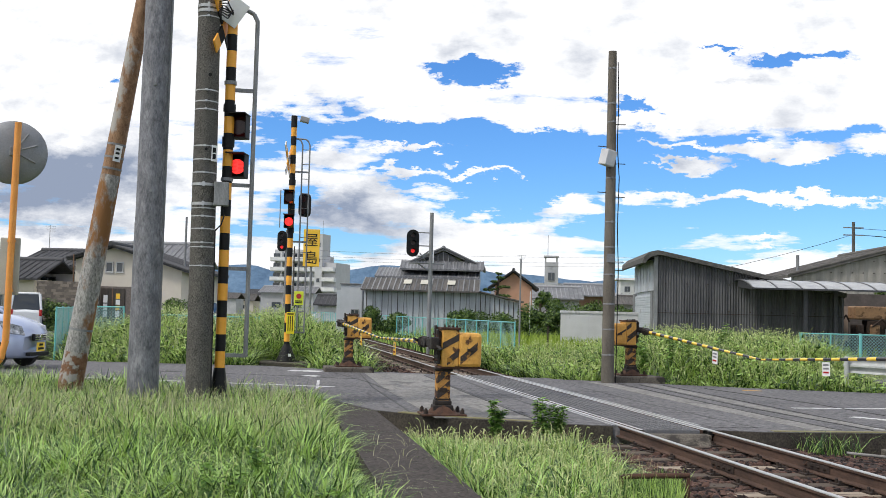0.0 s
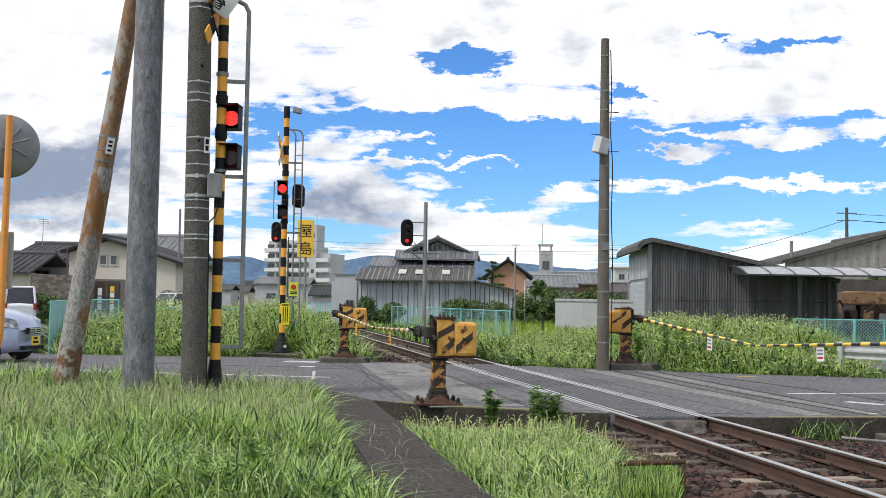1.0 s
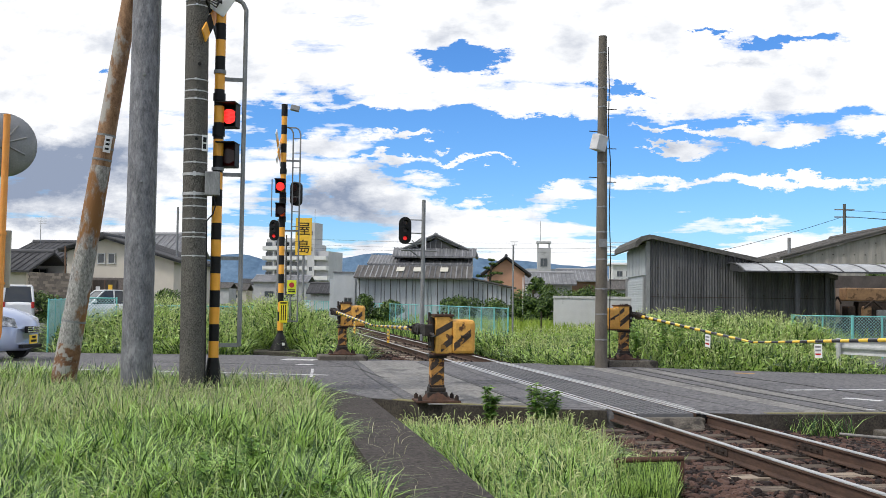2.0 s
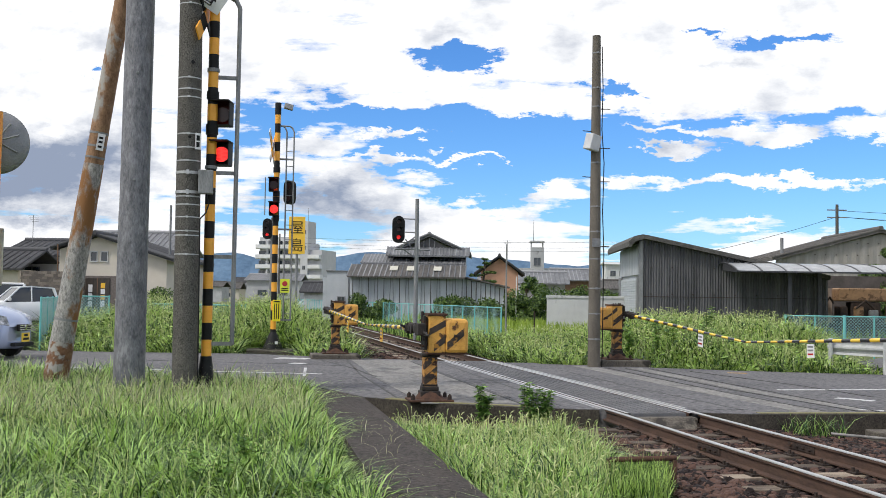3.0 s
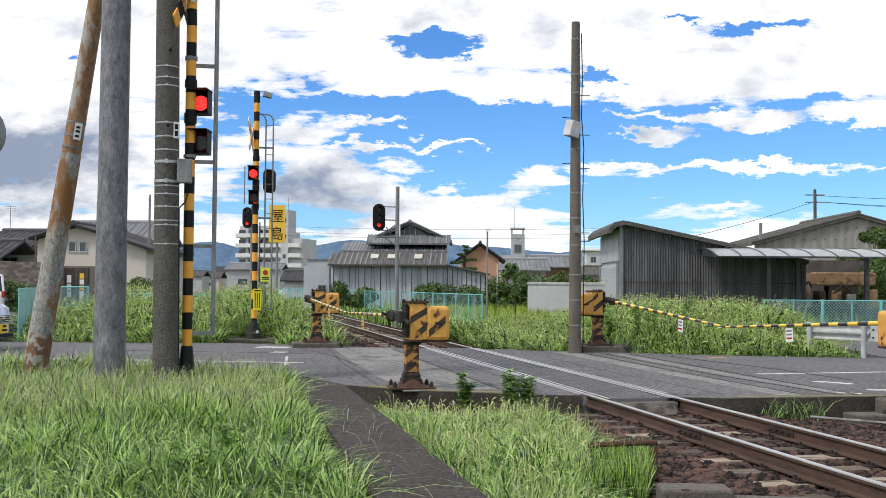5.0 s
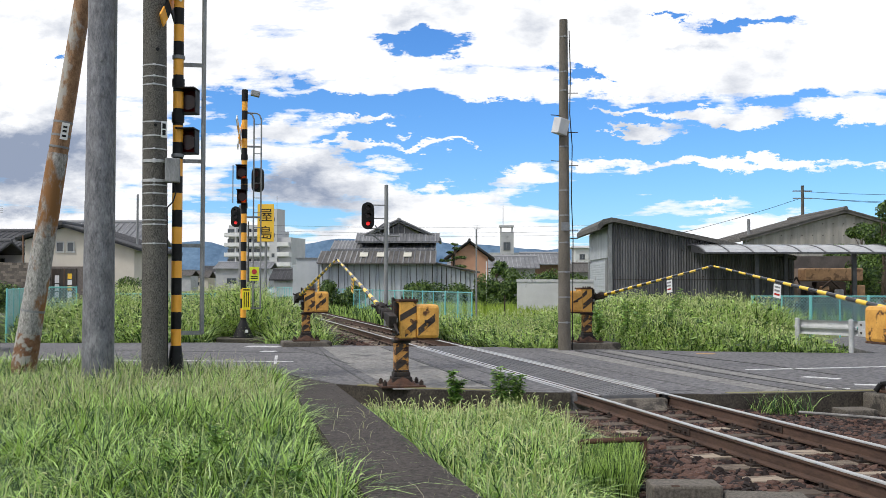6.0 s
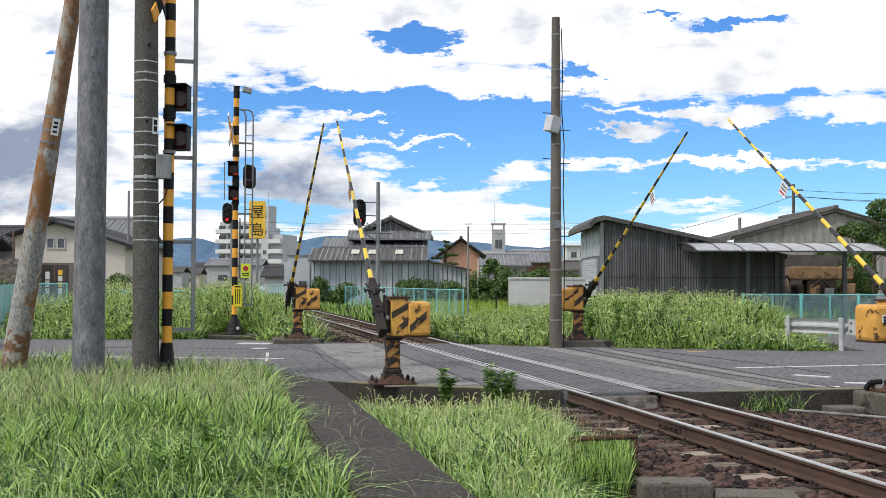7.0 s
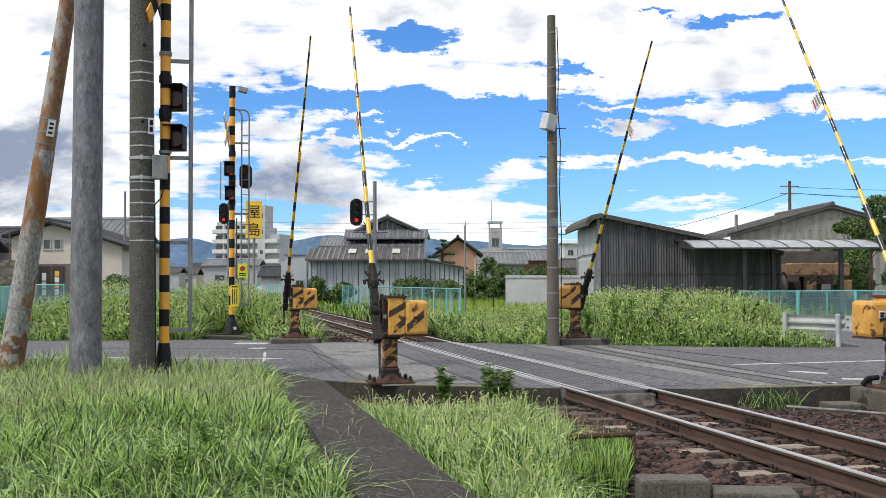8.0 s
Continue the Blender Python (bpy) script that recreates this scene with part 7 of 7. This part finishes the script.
def pine(m, lbl):
    p = thing("pine_tree", m, lbl, "tree")
    bm = B()
    pipe(bm, [(0, 0, -0.35), (0.12, 0, 1.6), (-0.06, 0, 3.0), (0.05, 0, 4.4)], 0.09, 8)
    part("trunk", bm, BARK, p)
    bm = B()
    for i, (x, z, w) in enumerate(((-0.55, 2.7, 0.6), (0.6, 2.95, 0.65), (-0.6, 3.4, 0.55), (0.5, 3.65, 0.6), (-0.3, 4.05, 0.5), (0.25, 4.35, 0.42), (0.0, 4.65, 0.3))):
        tube(bm, (0, 0, z - 0.25), (x, 0, z), 0.04, 0.02, 6)
        cs = [(x + RNG.uniform(-w, w) * 0.75, RNG.uniform(-w, w) * 0.5, z + RNG.uniform(-0.03, 0.05)) for _ in range(6)]
        tagged(leaves("foliage_pad", cs, [w * 0.36] * 6, 520, 0.085, LEAF, p, 0.35), kind="stuff")
    part("limbs", bm, BARK, p)


pine(W(0.0, 80), "layered garden pine with dark needles")
tree(W(0.040, 66), 3.0, 2.2, 2400, 0.13, "leafy dark green garden tree", z0=0.25)
tree(W(0.412, 50), 5.4, 5.2, 24000, 0.085, "leafy green tree beside the carport", z0=0.22)
tree(W(0.392, 56), 4.7, 3.0, 11000, 0.085, "leafy green tree beside the carport", z0=0.25)

# ---- cars ----
def car(name, m, lbl, paint, L_=3.4, Hc=1.52, Wd=1.475, cat="car"):
    """A small hatchback; nose towards +x, wheels on z = 0, origin at the middle."""
    p = thing(name, m, lbl, cat)
    w = Wd / 2
    f = L_ / 2
    # body: stations along x with sill, waist and half widths
    st = [(-f, 0.32, 0.86, 0.80), (-f + 0.06, 0.22, 0.98, 0.93), (-f + 0.35, 0.18, 1.0, 1.0), (-0.4, 0.17, 0.98, 1.0), (0.55, 0.17, 0.96, 1.0), (f - 0.75, 0.18, 0.95, 0.99), (f - 0.40, 0.19, 0.88, 0.97), (f - 0.16, 0.20, 0.80, 0.90), (f - 0.04, 0.24, 0.70, 0.80), (f, 0.32, 0.58, 0.74)]
    bm = B()
    rows = []
    for x, z0, z1, k in st:
        hw = w * k
        sec = [(-hw * 0.92, z0), (-hw, z0 + 0.12), (-hw, (z0 + z1) / 2), (-hw * 0.97, z1 - 0.06), (-hw * 0.86, z1), (0, z1 + 0.03), (hw * 0.86, z1), (hw * 0.97, z1 - 0.06), (hw, (z0 + z1) / 2), (hw, z0 + 0.12), (hw * 0.92, z0), (0, z0 - 0.02)]
        rows.append([bm.verts.new((x, y, z)) for y, z in sec])
    for a, b in zip(rows, rows[1:]):
        for i in range(12):
            q = bm.faces.new((a[i], a[(i + 1) % 12], b[(i + 1) % 12], b[i]))
            q.smooth = True
    bm.faces.new(rows[0])
    bm.faces.new(rows[-1][::-1])

    def bulge(x, y):
        return 0.27 * (abs(y) / w) ** 2 * min(1.0, max(0.0, (x - (f - 0.9)) / 0.9))
    for v in bm.verts:
        v.co.x -= bulge(v.co.x, v.co.y)
    body = part("body", bm, paint, p)
    # cabin: glass house with painted roof and pillars
    cab = [(-f + 0.10, 0.95, 0.80), (-f + 0.32, Hc - 0.04, 0.74), (-0.5, Hc, 0.78), (-0.05, Hc - 0.03, 0.77), (f - 1.15, 0.95, 0.86)]
    bm = B()
    rows = [[bm.verts.new((x, s * w * k, z)) for s in (-1, 1)] for x, z, k in cab]
    base = [[bm.verts.new((x if 0 < i < 4 else x, s * w * 0.93, 0.92)) for s in (-1, 1)] for i, (x, z, k) in enumerate(cab)]
    for i in range(4):
        for s in (0, 1):
            bm.faces.new((rows[i][s], rows[i + 1][s], base[i + 1][s], base[i][s]))
        bm.faces.new((rows[i][0], rows[i][1], rows[i + 1][1], rows[i + 1][0]))
    bmesh.ops.remove_doubles(bm, verts=bm.verts, dist=0.001)
    part("glasshouse", bm, CARGLASS, p, "dark tinted car glass")
    bm = B()
    extrude_y(bm, [(-f + 0.30, Hc - 0.05), (-0.5, Hc), (-0.03, Hc - 0.03), (-0.03, Hc + 0.01), (-0.5, Hc + 0.045), (-f + 0.30, Hc - 0.005)], -w * 0.79, w * 0.79)
    part("roof", bm, paint, p)
    for s in (-1, 1):
        for (xa, za), (xb, zb), r in (((-0.04, Hc - 0.02), (f - 1.13, 0.96), 0.035), ((-0.5, Hc), (-0.5, 0.95), 0.03), ((-f + 0.31, Hc - 0.03), (-f + 0.11, 0.95), 0.06)):
            bm = B()
            tube(bm, (xa, s * w * 0.785, za), (xb, s * w * 0.90, zb), r, r, 8)
            part("pillar", bm, paint, p)
        bm = B()
        box(bm, 0.35, 0.48, s * w - 0.02 if s < 0 else w - 0.08, s * w + 0.08 if s < 0 else w + 0.10, 0.98, 1.12, 0.03)
        part("door_mirror", bm, paint, p)
        bm = B()
        v = [(f - 0.02, s * w * 0.62, 0.60), (f - 0.08, s * w * 0.66, 0.76), (f - 0.42, s * w * 0.98, 0.86), (f - 0.20, s * w * 0.95, 0.64)]
        n = Vector((0.035, s * 0.035, 0.012))
        v = [(x - bulge(x, y), y, z) for x, y, z in v]
        a = [bm.verts.new(Vector(q) + n) for q in v]
        b = [bm.verts.new(Vector(q) - n * 3) for q in v]
        bm.faces.new(a)
        bm.faces.new(b[::-1])
        for i in range(4):
            bm.faces.new((a[i], a[(i + 1) % 4], b[(i + 1) % 4], b[i]))
        part("headlight", bm, LAMP_CLEAR, p, "clear glass headlight")
        bm = B()
        box(bm, -f - 0.01, -f + 0.10, s * w * 0.86 - 0.07, s * w * 0.86 + 0.07, 0.72, 1.02, 0.02)
        part("tail_lamp", bm, LAMP_RED, p, "red tail lamp")
        for x in (-f + 0.62, f - 0.66):
            bm = B()
            yy = s * (w - 0.06)
            tube(bm, (x, yy - 0.085, 0.27), (x, yy + 0.085, 0.27), 0.27, 0.27, 24)
            wh = part("wheel", bm, TYRE, p)
            bm = B()
            tube(bm, (x, yy + s * 0.08, 0.27), (x, yy + s * 0.092, 0.27), 0.17, 0.16, 20)
            part("rim", bm, CHROME, wh)
    bm = B()
    for z in (0.52, 0.56, 0.60):
        box(bm, f - 0.05, f + 0.014, -0.24, 0.24, z, z + 0.02, 0.005)
    part("grille", bm, CHROME, p)
    bm = B()
    box(bm, f - 0.06, f + 0.006, -0.26, 0.26, 0.51, 0.63, 0.01)
    part("grille_mouth", bm, BLACK, p)
    bm = B()
    tube(bm, (f + 0.012, 0, 0.575), (f + 0.024, 0, 0.575), 0.045, 0.04, 16)
    part("badge", bm, CHROME, p, "plain round chrome badge")
    bm = B()
    box(bm, f - 0.10, f + 0.004, -0.42, 0.42, 0.235, 0.30, 0.01)
    part("air_intake", bm, BLACK, p)
    for x, nm in ((f + 0.014, "front_plate"), (-f - 0.014, "rear_plate")):
        bm = B()
        box(bm, x - 0.008, x + 0.008, -0.165, 0.165, 0.31, 0.475)
        n = part(nm, bm, PLATE, p, "yellow number plate")
        bm = B()
        for z, a in ((0.435, 0.08), (0.365, 0.12)):
            box(bm, x + (0.009 if x > 0 else -0.012), x + (0.012 if x > 0 else -0.009), -a, a, z - 0.02, z + 0.02)
        part("plate_bar", bm, BLACK, n)
    return p


PARKED = car("car", pose(-7.0, 26.3, 0.0, 0, 0, -15) @ Matrix.Diagonal((1.12, 1.12, 1.28, 1)), "pale blue small hatchback waiting at the crossing", SILVER, 3.5, 1.42)
BACKED = car("car", pose(*V(-22.6, 48.5, 0.18), 0, 0, 103), "white small van parked with its tail to the road", CARWHITE, 3.4, 1.78)
FAR_CAR = car("car", pose(*V(-0.165 * 124, 120), 0, 0, 160), "white small van parked by the hut", CARWHITE, 3.4, 1.75)
MOVING = car("car", pose(-3.6, 57.3, 0.0), "white small car driving along the lane", CARWHITE, 3.4, 1.55)
MOVING_ROWS = [(0.0, -3.40, 58.6, -118), (0.4, -3.62, 57.3, -120), (0.8, -3.95, 54.9, -125), (1.0, -4.35, 53.5, -132), (1.4, -5.2, 52.0, -145), (1.7, -6.1, 50.6, -150),
               (2.8, -9.0, 46.2, -152), (3.2, -9.9, 44.7, -150), (3.6, -10.6, 43.2, -146), (4.0, -11.3, 41.8, -142), (4.4, -12.0, 40.6, -140), (6.0, -14.5, 37.0, -140), (8.0, -18.0, 33.0, -140)]


# ---- small things by the track ----
def leafy_plant(x, y, h, n, lbl, leaf=1.0):
    p = thing("weed_plant", pose(x, y, -0.3), lbl, "plant")
    vs, fs, k = [], [], 0
    bm = B()
    for s in range(4):
        bx, by = RNG.uniform(-0.08, 0.08), RNG.uniform(-0.08, 0.08)
        tx, ty = RNG.uniform(-0.16, 0.16), RNG.uniform(-0.16, 0.16)
        hh = h * RNG.uniform(0.7, 1.0)
        tube(bm, (bx, by, 0), (bx + tx, by + ty, hh), 0.008, 0.004, 5)
        for i in range(n // 4):
            t = RNG.uniform(0.25, 1.0)
            a = RNG.uniform(0, 6.28)
            c = Vector((bx + tx * t, by + ty * t, hh * t))
            d = Vector((math.cos(a), math.sin(a), RNG.uniform(-0.25, 0.5)))
            l_ = RNG.uniform(0.08, 0.17) * leaf
            sd = Vector((-math.sin(a), math.cos(a), 0)) * l_ * 0.34
            vs += [c, c + d * l_ * 0.5 + sd, c + d * l_ - Vector((0, 0, 0.02)), c + d * l_ * 0.5 - sd]
            fs.append((k, k + 1, k + 2, k + 3))
            k += 4
    tagged(part("stems", bm, LEAF, p), kind="stuff")
    raw("foliage", [tuple(v) for v in vs], fs, GREENLEAF, p)


GREENLEAF = mat("broad_leaf", (0.07, 0.16, 0.025), (0.25, 0.42, 0.09), 2, 0.55, bump=0, fine=5, island=0.9, trans=(1.2, 1.2, 0.5))
leafy_plant(3.35, 14.5, 0.66, 360, "dark green broad-leaved weed at the road edge", 0.72)
leafy_plant(3.98, 14.2, 0.72, 340, "dark green broad-leaved weed at the road edge", 0.72)
leafy_plant(4.18, 14.25, 0.66, 300, "dark green broad-leaved weed at the road edge", 0.72)
leafy_plant(0.02, 9.4, 0.66, 220, "tall broad-leaved weed in the verge grass", 0.6)
leafy_plant(-0.28, 9.0, 0.62, 180, "tall broad-leaved weed in the verge grass", 0.6)
leafy_plant(0.55, 8.4, 0.5, 120, "broad-leaved weed by the path", 0.6)
for x, y, h in ((9.6, 25.2, 1.35), (10.3, 25.0, 1.5), (10.9, 25.4, 1.5), (9.9, 26.3, 1.6), (11.6, 25.2, 1.35), (12.4, 26.5, 1.9)):
    leafy_plant(x, y, h, 260, "tall leafy green weed beside the gate")


def rusty_frame():
    p = thing("cable_stand", pose(3.73, 9.4, -0.34, 0, 0, -13), "rusty low steel stand in the grass", "stand")
    for x in (-0.31, 0.31):
        bm = B()
        box(bm, x - 0.018, x + 0.018, -0.03, 0.03, -0.1, 0.40)
        part("upright", bm, RUST, p)
    bm = B()
    tube(bm, (-0.30, 0, 0.39), (0.33, 0, 0.42), 0.026, 0.026, 10)
    part("top_bar", bm, RUST, p)
    for k in range(2):
        bm = B()
        tube(bm, (-0.30, 0, 0.12 + 0.12 * k), (0.31, 0, 0.12 + 0.12 * k), 0.008, 0.008, 6)
        part("cross_wire", bm, RUST, p)


def troughs():
    for x, y, l_, wd, h, yaw, mt, lbl in ((3.62, 7.62, 0.55, 0.3, 0.36, -13, CONCRETE, "mossy concrete cable trough block"), (4.15, 7.3, 0.62, 0.34, 0.30, -20, CONCRETE, "mossy concrete cable trough block")):
        bm = B()
        box(bm, -l_ / 2, l_ / 2, -wd / 2, wd / 2, -0.2, h, 0.02)
        tagged(part("concrete_block", bm, mt, None, m=pose(x, y, -0.36, 0, 0, yaw)), lbl, "block")
    bm = B()
    box(bm, -0.035, 0.035, -0.02, 0.02, -0.2, 0.36, 0.004)
    tagged(part("rail_stub", bm, RUST, None, m=pose(3.5, 7.52, -0.36, 0, 0, -13)), "rusty steel stake beside the trough", "stake")
    bm = B()
    box(bm, -0.45, 0.5, -0.2, 0.2, -0.2, 0.22, 0.015)
    tagged(part("junction_casing", bm, RUST_DARK, None, m=pose(4.55, 7.75, -0.40, 0, 0, -12)), "dark rusty iron casing beside the rail", "casing")
    bm = B()
    box(bm, -0.24, 0.24, -0.2, 0.2, -0.2, 0.2, 0.02)
    tagged(part("concrete_block", bm, CONCRETE, None, m=pose(8.7, 12.9, -0.36, 0, 0, -5)), "pale concrete block beside the ballast", "block")
    bm = B()
    pipe(bm, [(7.75, 12.75, -0.17), (8.4, 12.1, -0.18), (9.1, 11.2, -0.19), (10.2, 10, -0.2)], 0.02, 8)
    tagged(part("cable_pipe", bm, PANEL), "pale cable pipe on the ballast", "pipe")
    bm = B()
    pipe(bm, [(9.35, 13.35, 0.02), (9.4, 13.3, 0.12), (9.55, 13.25, 0.14)], 0.04, 8)
    tagged(part("cable_hook", bm, BLACK), "black cable bend on the concrete block", "cable")


rusty_frame()
troughs()
p_ = scatter(4200, 3.0, 4.1, 8.3, 9.75, lambda x, y: (x > 0.362 * y) & (x < 0.425 * y))
blades("frame_grass", p_, RNG.uniform(0.22, 0.48, len(p_)), 0.011, GRASS2, "tall dark grass grown through the rusty frame", 0.4)


def motions():
    for arm, off, rz, angles in ARMS:
        walk(arm, [(t, pose(off, 0, 1.1, a, 0, rz)) for t, a in angles])
    # each disc turns half round to bring its glowing or dark face forward
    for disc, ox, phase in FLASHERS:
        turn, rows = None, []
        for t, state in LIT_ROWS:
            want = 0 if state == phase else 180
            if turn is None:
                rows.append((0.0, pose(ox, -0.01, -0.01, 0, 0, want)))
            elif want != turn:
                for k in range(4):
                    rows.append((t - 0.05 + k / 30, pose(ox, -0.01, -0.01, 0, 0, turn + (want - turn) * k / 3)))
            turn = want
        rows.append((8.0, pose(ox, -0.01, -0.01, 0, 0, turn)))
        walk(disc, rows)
    walk(MOVING, [(t, pose(x, y, 0.22, 0, 0, a)) for t, x, y, a in MOVING_ROWS])


motions()
